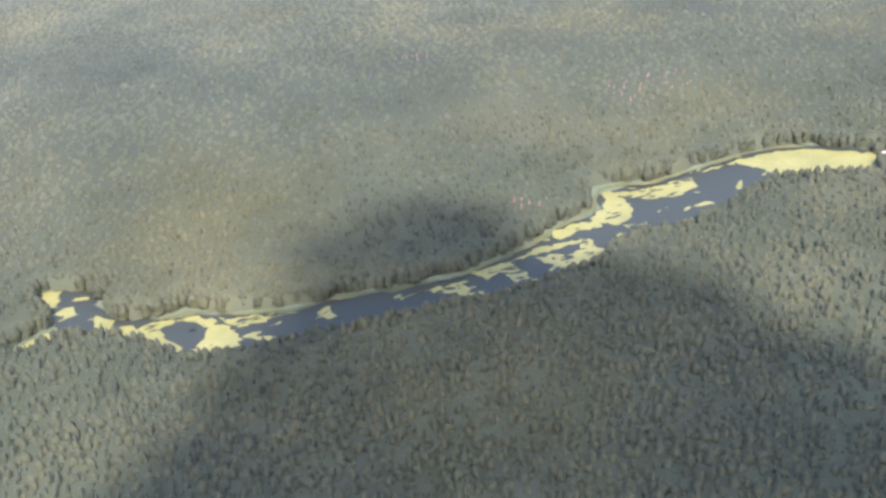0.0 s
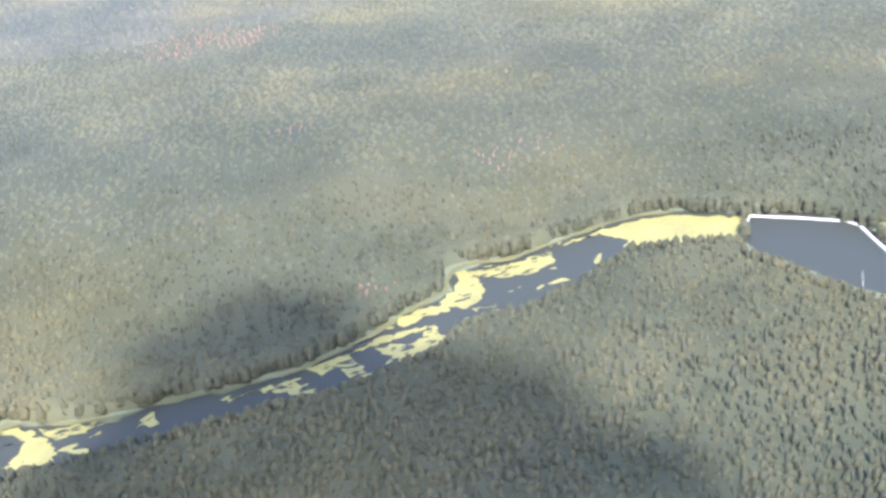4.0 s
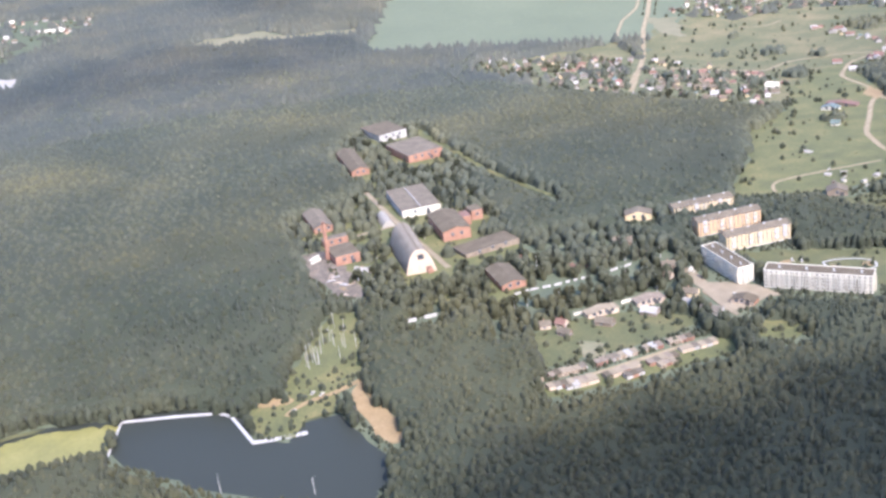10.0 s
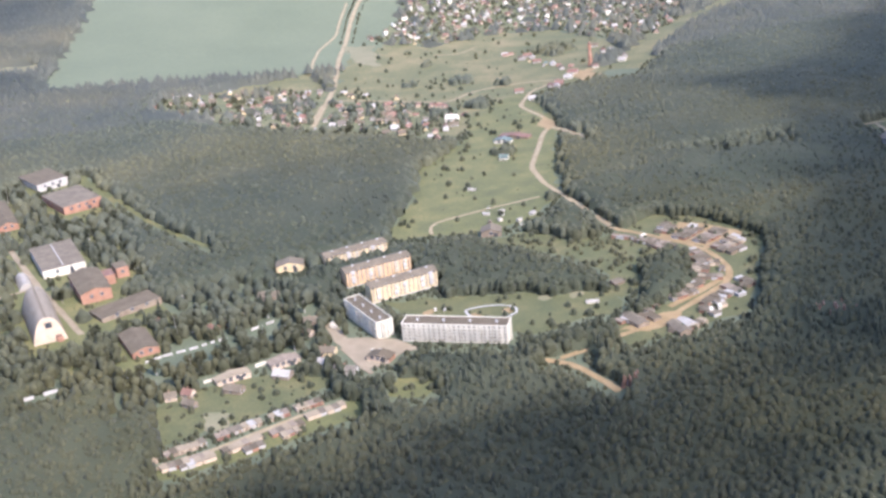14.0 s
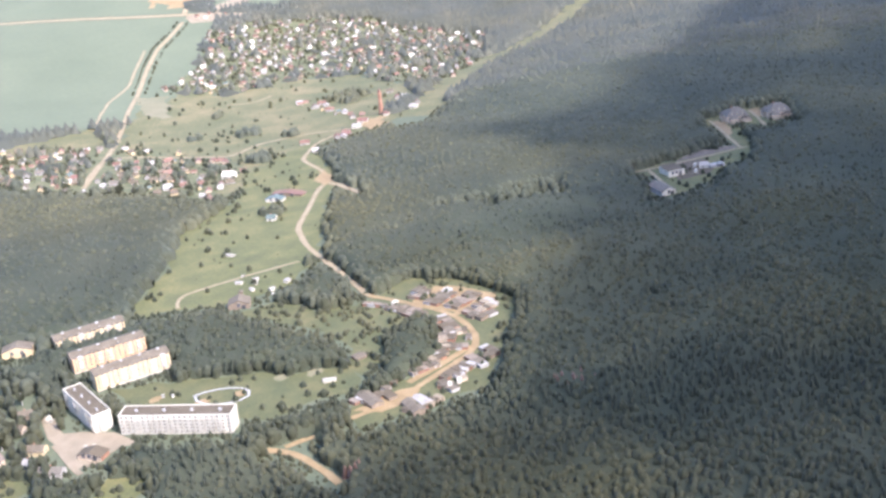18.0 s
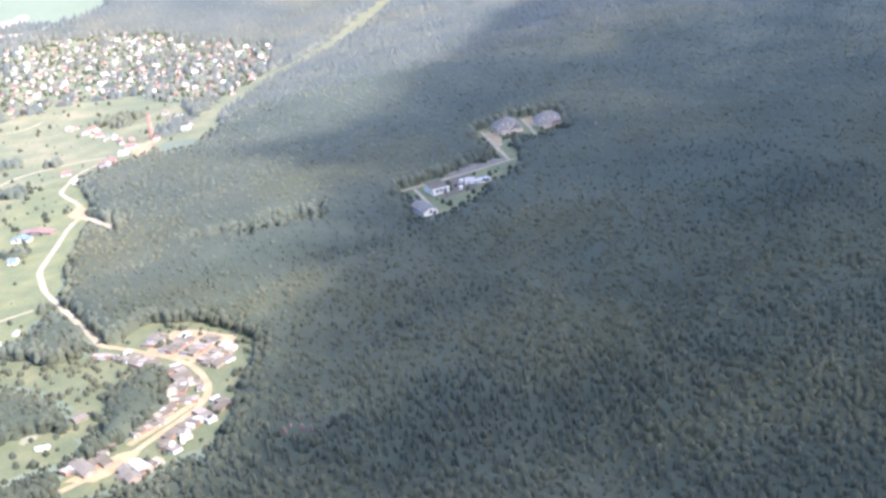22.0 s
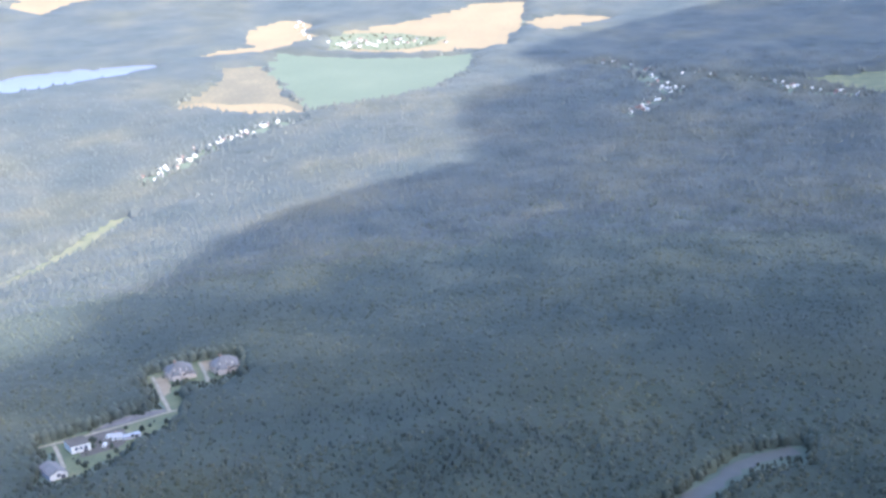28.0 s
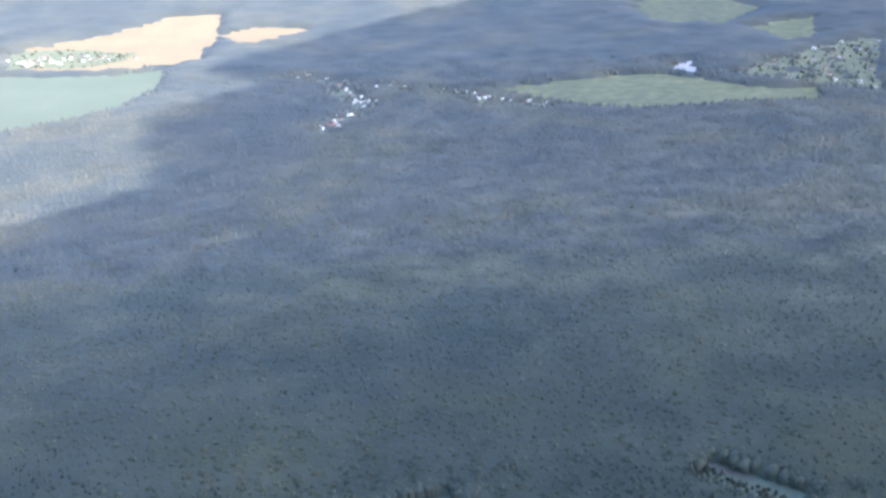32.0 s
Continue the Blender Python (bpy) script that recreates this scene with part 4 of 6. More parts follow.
def swell(x, y):
    """How the height of the woods rises and falls from stand to stand."""
    return 1 + 0.10 * np.sin(x / 29 + 1.7 * np.sin(y / 41)) * np.cos(y / 23 + 0.8)


def haze_step(d):
    """0 to 3: woods farther from the flight take tones lifted more for haze."""
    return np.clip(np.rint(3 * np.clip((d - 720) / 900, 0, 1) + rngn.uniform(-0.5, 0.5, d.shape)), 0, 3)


def plant(step, d0, d1, near):
    x, y = spots(step, d0, d1, rngn)
    mixv = np.sin(x / 71 + 1.3) * np.cos(y / 93) + np.sin((x + y) / 37) * 0.5 + rngn.normal(0, 0.55, x.size)
    spruce = mixv - 0.5 * ((y < 660) & (x < 330)) > 0.42
    edge = np.max([openness(x + a, y + b) for a, b in ((11, 0), (-11, 0), (0, 11), (0, -11), (-8, -8), (8, -8))] + [view_openness(x, y, 14.0)], axis=0) > 0.3
    spruce &= ~edge | (rngn.uniform(0, 1, x.size) < 0.3)
    h = swell(x, y) * np.where(spruce, rngn.uniform(11.0, 14.6, x.size), rngn.uniform(9.8, 12.8, x.size)) * np.where(edge, 0.88, 1.0)
    d = line_dist(x, y, FLIGHT)
    w = np.where(spruce, h * rngn.uniform(0.9, 1.15, x.size), h * rngn.uniform(0.86, 1.22, x.size)) * np.where(edge, 1.3, 1.0)
    ill = np.zeros(x.size, bool)
    for a, b, r in DEADWOOD:
        ill |= np.hypot(x - a, (y - b)) < r * rngn.uniform(0.4, 1.15, x.size)
    ill &= rngn.uniform(0, 1, x.size) < 0.75
    h = h * (1 + 0.10 * np.clip((700 - d) / 150, 0, 1))
    if near:
        w = w * 0.87
    else:
        w, h = w * 1.35, 0.35 * h.mean() + 0.65 * h
    # broad-leaved edge trees go one tone paler, lightening their shaded sides
    pale_step = np.minimum(haze_step(d) + np.where(edge & ~spruce & (d > 820), 1, 0), 3)
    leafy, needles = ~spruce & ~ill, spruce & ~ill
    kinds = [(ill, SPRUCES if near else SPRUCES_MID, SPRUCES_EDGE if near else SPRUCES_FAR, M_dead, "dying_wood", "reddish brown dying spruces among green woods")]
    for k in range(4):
        tone = ("dense dark green", "dense green", "hazed grey-green", "hazed pale grey-green")[k]
        kinds.append((needles & (pale_step == k), SPRUCES if near else SPRUCES_MID, SPRUCES_EDGE if near else SPRUCES_FAR, SPRUCE_HAZE[k], "spruce_wood", tone + " spruce wood with pointed crowns"))
        kinds.append((leafy & (pale_step == k), BROAD if near else BROAD_MID, BROAD_EDGE if near else BROAD_FAR, LEAF_HAZE[k], "birch_wood", tone + " birch and aspen wood with rounded crowns"))
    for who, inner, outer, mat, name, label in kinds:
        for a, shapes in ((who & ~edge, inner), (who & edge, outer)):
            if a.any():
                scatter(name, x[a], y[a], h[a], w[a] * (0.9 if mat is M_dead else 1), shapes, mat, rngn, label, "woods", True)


plant(4.9, 335, 860, True)
plant(7.0, 860, 1760, False)


def canopy(name, r0, r1, grow, a0, a1, da, low, label):
    """The closed roof of far woods, lumpy, let down to the ground at its edges."""
    rad = [r0]
    while rad[-1] < r1:
        rad.append(rad[-1] * (1 + grow))
    th = np.arange(radians(a0), radians(a1), da)
    R, T = np.meshgrid(rad, th, indexing="ij")
    R = R * (1 + rngn.uniform(-0.45, 0.45, R.shape) * grow)
    T = T + rngn.uniform(-0.3, 0.3, R.shape) * da
    x, y = R * np.cos(T), R * np.sin(T)
    wood = (rngn.uniform(0, 1, x.shape) > openness(x, y)) & (line_dist(x, y, FLIGHT) > low)
    n, m = x.shape
    pad = np.pad(wood, 1, mode="edge")
    full = pad[:-2, 1:-1] & pad[2:, 1:-1] & pad[1:-1, :-2] & pad[1:-1, 2:] & wood
    bump = rngn.uniform(-1, 1, x.shape)
    z = land(x, y) + np.where(full, 9.5 + 2.0 * bump, np.where(wood, 7.0, -1.0))
    i, j = np.meshgrid(np.arange(n - 1), np.arange(m - 1), indexing="ij")
    q = np.stack([i * m + j, (i + 1) * m + j, (i + 1) * m + j + 1, i * m + j + 1], -1).reshape(-1, 4)
    any_wood = wood.ravel()[q].any(1)
    q = q[any_wood]
    used, inv = np.unique(q, return_inverse=True)
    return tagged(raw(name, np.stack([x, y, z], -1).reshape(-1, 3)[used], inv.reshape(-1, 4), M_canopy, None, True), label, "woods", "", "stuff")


# an added closed leaf sheet that fills the dark gaps between the crowns
def underwood(step):
    gx, gy = np.meshgrid(np.arange(-900, 2400, step), np.arange(-500, 2200, step), indexing="ij")
    x, y = gx + rngn.uniform(-0.3, 0.3, gx.shape) * step, gy + rngn.uniform(-0.3, 0.3, gx.shape) * step
    d = line_dist(x, y, FLIGHT)
    wood = (d > 335) & ((x < 130) | (d > 385)) & (d <= 1560) & (x > -480 - 0.17 * y) & (y > -170 - 0.26 * x)
    wood &= view_openness(x.ravel(), y.ravel()).reshape(x.shape) < 0.3
    n, m = x.shape
    pad = np.pad(wood, 1, mode="edge")
    full = pad[:-2, 1:-1] & pad[2:, 1:-1] & pad[1:-1, :-2] & pad[1:-1, 2:] & wood
    count, sx, sy = np.zeros(x.shape), np.zeros(x.shape), np.zeros(x.shape)
    for a in (-1, 0, 1):
        for b in (-1, 0, 1):
            w = np.roll(wood, (a, b), (0, 1))
            count, sx, sy = count + w, sx + w * np.roll(x, (a, b), (0, 1)), sy + w * np.roll(y, (a, b), (0, 1))
    hem = ~wood & (count > 0)
    x, y = np.where(hem, 0.3 * x + 0.7 * sx / np.maximum(count, 1), x), np.where(hem, 0.3 * y + 0.7 * sy / np.maximum(count, 1), y)
    # sheet lifted with distance, less on the sunlit side, to flatten far shade
    far = np.clip((d - 560) / 500, 0, 1) * (1 - 0.6 * np.clip((y - 0.5 * x - 150) / 120, 0, 1))
    z = land(x, y) + np.where(full, (8.1 + 1.35 * far) * swell(x, y) + rngn.uniform(-1.0, 1.0, x.shape) * (1 - 0.4 * far), np.where(wood, 5.6, -1.0))
    i, j = np.meshgrid(np.arange(n - 1), np.arange(m - 1), indexing="ij")
    q = np.stack([i * m + j, (i + 1) * m + j, (i + 1) * m + j + 1, i * m + j + 1], -1).reshape(-1, 4)
    q = q[(wood | hem).ravel()[q].all(1) & wood.ravel()[q].any(1)]
    pale_step = haze_step(d.ravel()[q[:, 0]])
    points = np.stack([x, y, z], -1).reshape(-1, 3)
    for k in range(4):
        used, inv = np.unique(q[pale_step == k], return_inverse=True)
        tagged(raw("underwood", points[used], inv.reshape(-1, 4), UNDER_HAZE[k], None, True), "closed green underwood between the crowns", "woods", "", "stuff")


underwood(6.5)

# low growth on the camera's side of the clearings, fitted to the view
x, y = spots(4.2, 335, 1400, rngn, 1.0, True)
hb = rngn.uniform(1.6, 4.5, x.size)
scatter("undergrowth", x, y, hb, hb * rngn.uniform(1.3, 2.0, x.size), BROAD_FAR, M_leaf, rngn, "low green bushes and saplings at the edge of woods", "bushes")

# woods under the way itself and behind it
xb, yb = np.meshgrid(np.arange(-1000, 1300, 15.0), np.arange(-700, 700, 15.0))
xb, yb = xb.ravel() + rngn.uniform(-4, 4, xb.size), yb.ravel() + rngn.uniform(-4, 4, yb.size)
db = line_dist(xb, yb, FLIGHT)
seen = (db > 335) & ((xb < 130) | (db > 385)) & (xb > -470 - 0.17 * yb) & (yb > -150 - 0.26 * xb)
ok = ~seen & (db < 620) & (openness(xb, yb) < 0.3)
xb, yb = xb[ok], yb[ok]
hb = rngn.uniform(10, 15, xb.size)
scatter("mixed_wood", xb, yb, hb, hb * rngn.uniform(2.3, 3.0, xb.size), SPRUCES_FAR + BROAD_FAR, M_spruce, rngn, "mixed green woods under the flight", "woods")

# crowns of the far woods, standing out of their closed roof
FAR_TIPS = [crown_shape(rr, 4, 1, True) for _ in range(5)]
xf, yf = np.meshgrid(np.arange(-900, 3200, 9.5), np.arange(-900, 3200, 9.5))
xf, yf = xf.ravel() + rngn.uniform(-4.5, 4.5, xf.size), yf.ravel() + rngn.uniform(-4.5, 4.5, yf.size)
df = line_dist(xf, yf, FLIGHT)
ok = (df > 1420) & (df < 3100) & (xf > -470 - 0.17 * yf) & (yf > -150 - 0.26 * xf) & (rngn.uniform(0, 1, xf.size) < np.clip((3100 - df) / 900, 0, 1))
xf, yf = xf[ok], yf[ok]
ok = rngn.uniform(0, 1, xf.size) < 1 - openness(xf, yf)
xf, yf = xf[ok], yf[ok]
hf = rngn.uniform(12, 17, xf.size)
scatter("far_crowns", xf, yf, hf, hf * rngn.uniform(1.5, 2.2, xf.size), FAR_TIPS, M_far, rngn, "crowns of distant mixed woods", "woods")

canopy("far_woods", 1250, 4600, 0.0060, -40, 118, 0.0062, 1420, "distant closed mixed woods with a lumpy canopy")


# ---- clouds out of view, placed for their shadows on the woods ----
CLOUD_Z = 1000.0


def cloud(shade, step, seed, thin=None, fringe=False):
    """An unseen flat heap of puffs, set high and sunward so its shadow fills the outline; thin gives how loosely they
    stand at a place.
    """
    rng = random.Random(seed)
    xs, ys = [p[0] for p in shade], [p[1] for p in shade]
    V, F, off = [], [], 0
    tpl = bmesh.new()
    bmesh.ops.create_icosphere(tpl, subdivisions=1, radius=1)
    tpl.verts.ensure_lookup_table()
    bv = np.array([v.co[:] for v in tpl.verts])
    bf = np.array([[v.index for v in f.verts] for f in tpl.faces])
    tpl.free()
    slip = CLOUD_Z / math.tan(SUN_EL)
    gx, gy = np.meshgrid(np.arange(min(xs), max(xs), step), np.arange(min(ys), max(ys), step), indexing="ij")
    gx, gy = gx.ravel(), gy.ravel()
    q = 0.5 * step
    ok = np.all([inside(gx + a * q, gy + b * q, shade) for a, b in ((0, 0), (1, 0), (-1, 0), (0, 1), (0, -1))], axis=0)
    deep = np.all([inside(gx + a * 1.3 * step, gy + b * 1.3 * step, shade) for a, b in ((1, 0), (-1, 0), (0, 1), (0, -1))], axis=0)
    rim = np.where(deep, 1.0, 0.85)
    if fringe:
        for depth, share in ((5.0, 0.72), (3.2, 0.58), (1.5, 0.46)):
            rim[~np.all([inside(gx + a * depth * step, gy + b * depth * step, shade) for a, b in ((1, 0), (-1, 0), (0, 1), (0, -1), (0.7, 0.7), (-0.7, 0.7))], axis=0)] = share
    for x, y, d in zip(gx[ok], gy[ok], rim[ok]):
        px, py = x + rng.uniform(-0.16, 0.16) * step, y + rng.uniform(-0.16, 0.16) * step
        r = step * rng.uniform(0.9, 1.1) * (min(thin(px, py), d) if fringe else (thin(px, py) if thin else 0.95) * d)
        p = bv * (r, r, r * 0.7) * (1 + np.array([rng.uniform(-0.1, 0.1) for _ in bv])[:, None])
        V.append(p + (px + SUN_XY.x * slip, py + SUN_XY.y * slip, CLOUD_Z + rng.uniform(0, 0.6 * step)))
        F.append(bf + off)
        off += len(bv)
    return tagged(raw("cloud", np.concatenate(V), np.concatenate(F), M_cloud, None, True), "unseen white heaped summer cloud, placed to shade the woods", "cloud", "", "stuff")


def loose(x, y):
    """Thins the great cloud with distance; leaking sun lightens far shade in haze's place."""
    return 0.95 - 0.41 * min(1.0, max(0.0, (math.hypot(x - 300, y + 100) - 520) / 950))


# thin is lowered eastward and far off to lighten these unseen clouds' shade
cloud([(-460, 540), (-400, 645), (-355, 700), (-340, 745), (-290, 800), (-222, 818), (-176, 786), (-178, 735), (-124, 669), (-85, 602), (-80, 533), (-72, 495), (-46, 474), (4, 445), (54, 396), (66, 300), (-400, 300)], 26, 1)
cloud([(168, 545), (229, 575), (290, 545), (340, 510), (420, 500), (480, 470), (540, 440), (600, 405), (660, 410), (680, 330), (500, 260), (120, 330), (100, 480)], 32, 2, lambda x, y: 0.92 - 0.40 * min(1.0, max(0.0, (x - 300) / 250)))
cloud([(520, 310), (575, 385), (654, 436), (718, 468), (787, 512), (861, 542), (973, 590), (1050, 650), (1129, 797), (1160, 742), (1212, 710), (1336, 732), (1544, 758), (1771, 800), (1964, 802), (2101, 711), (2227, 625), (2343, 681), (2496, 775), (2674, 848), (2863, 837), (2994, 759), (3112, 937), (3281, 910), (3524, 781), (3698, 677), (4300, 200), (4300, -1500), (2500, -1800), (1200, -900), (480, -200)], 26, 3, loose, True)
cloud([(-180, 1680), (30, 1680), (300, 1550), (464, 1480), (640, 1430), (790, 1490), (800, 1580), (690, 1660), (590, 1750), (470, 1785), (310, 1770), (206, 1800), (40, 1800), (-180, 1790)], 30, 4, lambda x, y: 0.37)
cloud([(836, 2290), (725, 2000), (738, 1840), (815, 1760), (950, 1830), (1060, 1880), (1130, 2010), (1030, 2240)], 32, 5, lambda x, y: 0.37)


# ---- large buildings ----
def window_proto(name, w, h, mat_frame):
    """A window of its own: a frame round two panes set back in it."""
    bm = boxes((0, -0.06, 0, w, 0.02, 0.1), (0, -0.06, h - 0.1, w, 0.02, h), (0, -0.06, 0.1, 0.1, 0.02, h - 0.1), (w - 0.1, -0.06, 0.1, w, 0.02, h - 0.1), (w / 2 - 0.05, -0.05, 0.1, w / 2 + 0.05, 0.02, h - 0.1))
    me = bpy.data.meshes.new(name)
    bm.to_mesh(me)
    bm.free()
    me.materials.append(mat_frame)
    pm = bpy.data.meshes.new("pane")
    bm = boxes((0.1, -0.02, 0.1, w - 0.1, 0.015, h - 0.1))
    bm.to_mesh(pm)
    bm.free()
    pm.materials.append(M_glass)
    return me, pm


WIN, WIN_PANE = window_proto("window", 1.5, 1.4, M_conc)
BIGWIN, BIGWIN_PANE = window_proto("window", 2.6, 2.8, M_conc)


def add_window(parent, m, big=False):
    ob = new("window", BIGWIN if big else WIN)
    ob.parent, ob.matrix_local = parent, m
    p = new("pane", BIGWIN_PANE if big else WIN_PANE)
    p.parent = ob


def mesh_of(name, bm, mat):
    me = bpy.data.meshes.new(name)
    bm.to_mesh(me)
    bm.free()
    me.materials.append(mat)
    return me


BALCONY = mesh_of("balcony", boxes((0, -1.2, 0, 3.0, 0.02, 0.14), (0, -1.2, 0.14, 3.0, -1.1, 1.1), (0, -1.1, 0.14, 0.08, 0, 1.1), (2.92, -1.1, 0.14, 3.0, 0, 1.1)), M_white)
LOGGIA = mesh_of("balcony", boxes((0, -1.3, 0, 5.6, 0.02, 0.16), (0, -1.3, 0.16, 5.6, -1.2, 1.15), (0, -1.2, 0.16, 0.1, 0, 1.15), (5.5, -1.2, 0.16, 5.6, 0, 1.15)), M_white)
GLAZED = mesh_of("balcony", boxes((0, -1.25, 0, 3.0, 0.02, 2.5)), M_conc)
SEAM = mesh_of("panel_seam", boxes((-0.1, -0.04, 0, 0.1, 0.03, 11.3)), M_wood)
STACK = mesh_of("roof_vent", boxes((0, 0, 0, 1.6, 0.8, 1.5), (-0.1, -0.1, 1.5, 1.7, 0.9, 1.65)), M_conc)


def apartment(site, label, mat, pitched, loggias, seed, floors=5):
    rng = random.Random(seed)
    ax, ay, ang, w, d = frame_of(site)
    r = root("apartment_block", ax, ay, ang, label, "apartment block", "five-storey apartment blocks")
    rise = 2.32 if not pitched else 2.2
    H = 0.65 + rise * floors
    part("wall", boxes((0, 0, 0.6, w, d, H)), mat, r)
    part("plinth", boxes((-0.08, -0.08, -1.5, w + 0.08, d + 0.08, 0.6)), M_conc, r)
    if pitched:
        part("roof", ridge_roof(w, d, H, 1.9, 0.6, 0.25), M_slate, r, "grey weathered slate roof")
    else:
        part("roof", boxes((0.4, 0.4, H, w - 0.4, d - 0.4, H + 0.15)), M_felt, r)
        part("parapet", boxes((-0.15, -0.15, H, w + 0.15, 0.4, H + 0.7), (-0.15, d - 0.4, H, w + 0.15, d + 0.15, H + 0.7), (-0.15, 0.4, H, 0.4, d - 0.4, H + 0.7), (w - 0.4, 0.4, H, w + 0.15, d - 0.4, H + 0.7)), M_white, r, "pale concrete roof parapet")
    n = int(w / 3.3)
    step = w / n
    for k in range(floors):
        z = 1.2 + rise * k
        for i in range(n):
            x = step * i + (step - 1.6) / 2
            stair = i % 6 == 3
            add_window(r, Matrix.Translation((x, 0, z + 0.2 + (1.2 if stair else 0))))
            if loggias:
                if i % 2 == 0 and i + 1 < n and not stair:
                    b = new("balcony", LOGGIA)
                    b.parent, b.matrix_local = r, Matrix.Translation((step * i + 0.5, 0, z - 0.6))
            elif i % 6 in (1, 5) and k:
                b = new("balcony", GLAZED if rng.random() < 0.25 else BALCONY)
                b.parent, b.matrix_local = r, Matrix.Translation((x - 0.7, 0, z - 0.55))
        for i in range(2):
            m = Matrix.Translation((w, 2.5 + 4.5 * i, z + 0.2)) @ Matrix.Rotation(radians(90), 4, "Z")
            if not loggias or i:
                add_window(r, m)
        if not pitched:
            b = new("balcony", BALCONY)
            b.parent, b.matrix_local = r, Matrix.Translation((w, 4.6, z - 0.55)) @ Matrix.Rotation(radians(90), 4, "Z")
        for i in range(2):
            add_window(r, Matrix.Translation((0, d - 2.5 - 4.5 * i, z + 0.2)) @ Matrix.Rotation(radians(-90), 4, "Z"))
    for i in range(0, n, 6):
        if i:
            b = new("panel_seam", SEAM)
            b.parent, b.matrix_local = r, Matrix.Translation((step * i, 0, 0.3))
    for i in range(4):
        b = new("roof_vent", STACK)
        b.parent, b.matrix_local = r, Matrix.Translation((w * (i + 0.5) / 4, d * 0.42, H + (1.2 if pitched else 0.1)))
    return r


apartment("apartment_a", "long white five-storey apartment block with rows of loggias", M_white, False, True, 1)
apartment("apartment_b", "five-storey panel apartment block with sunlit white end wall", M_white, False, False, 2)
apartment("apartment_c", "pinkish five-storey apartment block with pitched slate roof", M_pink, True, False, 3)
apartment("apartment_d", "cream five-storey apartment block with pitched slate roof", M_cream, True, False, 4)
apartment("apartment_e", "cream apartment block half hidden behind trees", M_cream, True, False, 5, 4)


def hall(site, name, label, h, wall_mat, end_mat, roof_mat, roof="flat", rise=2.5, big=0, doors=1, strips=0):
    ax, ay, ang, w, d = frame_of(site)
    r = root(name, ax, ay, ang, label, "building")
    top = h - (rise if roof == "gable" else 0)
    if roof == "gable":
        part("wall", prism([(0, -1.5), (w, -1.5), (w, top), (w / 2, top + rise), (0, top)], 0.35, d), wall_mat, r)
        part("end_wall", prism([(0, -1.5), (w, -1.5), (w, top), (w / 2, top + rise), (0, top)], 0.0, 0.35), end_mat, r)
        part("roof", gable(w, d, top, rise, 0.5, 0.25), roof_mat, r)
    else:
        part("wall", boxes((0, 0.35, -1.5, w, d, h)), wall_mat, r)
        part("end_wall", boxes((0, 0, -1.5, w, 0.35, h + 0.5)), end_mat, r)
        part("roof", boxes((-0.3, 0.35, h, w + 0.3, d + 0.3, h + 0.35)), roof_mat, r)
        for i in range(strips):
            part("roof_lantern", boxes((w * (i + 0.5) / strips - 0.5, 3, h + 0.35, w * (i + 0.5) / strips + 0.5, d - 3, h + 0.9)), M_zinc, r)
    for i in range(big):
        add_window(r, Matrix.Translation((w * (i + 1) / (big + 1) - 1.3, 0, max(1.2, top * 0.45))), True)
    if doors:
        part("door", boxes((w * 0.62, -0.08, -0.5, w * 0.62 + 3.2, 0.05, 3.0)), M_dark, r)
    k = max(2, int(d / 8))
    for i in range(k):
        add_window(r, Matrix.Translation((0, d * (i + 0.6) / k + 0.8, top * 0.5)) @ Matrix.Rotation(radians(-90), 4, "Z"))
    return r, w, d


hall("white_hall", "factory_hall", "wide factory hall with white end wall and grey roof", 6.2, M_conc, M_white, M_slate, strips=1, big=2)
hall("brick_hall", "factory_hall", "orange-red brick factory hall with a dark pitched roof", 11.2, M_brick, M_brick, M_felt, "gable", 2.8, 2, 0)
hall("old_boiler", "boiler_house", "red brick boiler house with a dark flat roof", 7, M_brick, M_brick, M_felt, big=2)
hall("brick_wing", "brick_wing", "low red brick wing beside a boiler house", 6, M_brick, M_brick, M_slate, big=2, doors=0)
hall("long_shed", "workshop", "long workshop with brick gable and brownish slate roof", 8, M_brick, M_brick, M_slate, "gable", 3, 3, 0)
hall("store_c", "warehouse", "warehouse with mottled brown-grey roof and brick walls", 7, M_brick, M_brick, M_slate, big=4)
hall("store_d", "warehouse", "warehouse with pale plaster walls and dark roof", 7, M_panel, M_panel, M_felt, big=3)
hall("store_e", "warehouse", "long dark-roofed warehouse with a brick gable", 8, M_brick, M_brick, M_felt, "gable", 3, 2, 0)
hall("low_store", "warehouse", "low wide warehouse with a dark tarred roof", 3.0, M_wood, M_wood, M_felt, big=3, doors=0)
hall("brick_shed", "workshop", "brick workshop with dark pitched roof by a fence", 7, M_brick, M_brick, M_felt, "gable", 2.5, 2, 0)
hall("side_block", "brick_annex", "small red brick annex beside a hall", 7, M_brick, M_brick, M_rust, big=1, doors=0)
hall("side_block_b", "brick_annex", "red brick annex half hidden by trees", 8, M_brick, M_brick, M_felt, big=1, doors=0)
hall("two_floor", "dwelling_house", "two-storey house with pale walls and slate roof", 8, M_cream, M_cream, M_slate, "gable", 3, 2)
hall("estate_house", "villa", "white-fronted villa with a dark roof in a forest clearing", 5.5, M_white, M_white, M_felt, big=3)
hall("estate_shed", "long_outbuilding", "small low outbuilding with a pale metal roof", 2.6, M_panel, M_panel, M_pale, big=1)
hall("blue_barn", "barn", "barn with blue-grey roof and white gable", 7, M_conc, M_white, M_blueroof, "gable", 3, 1)
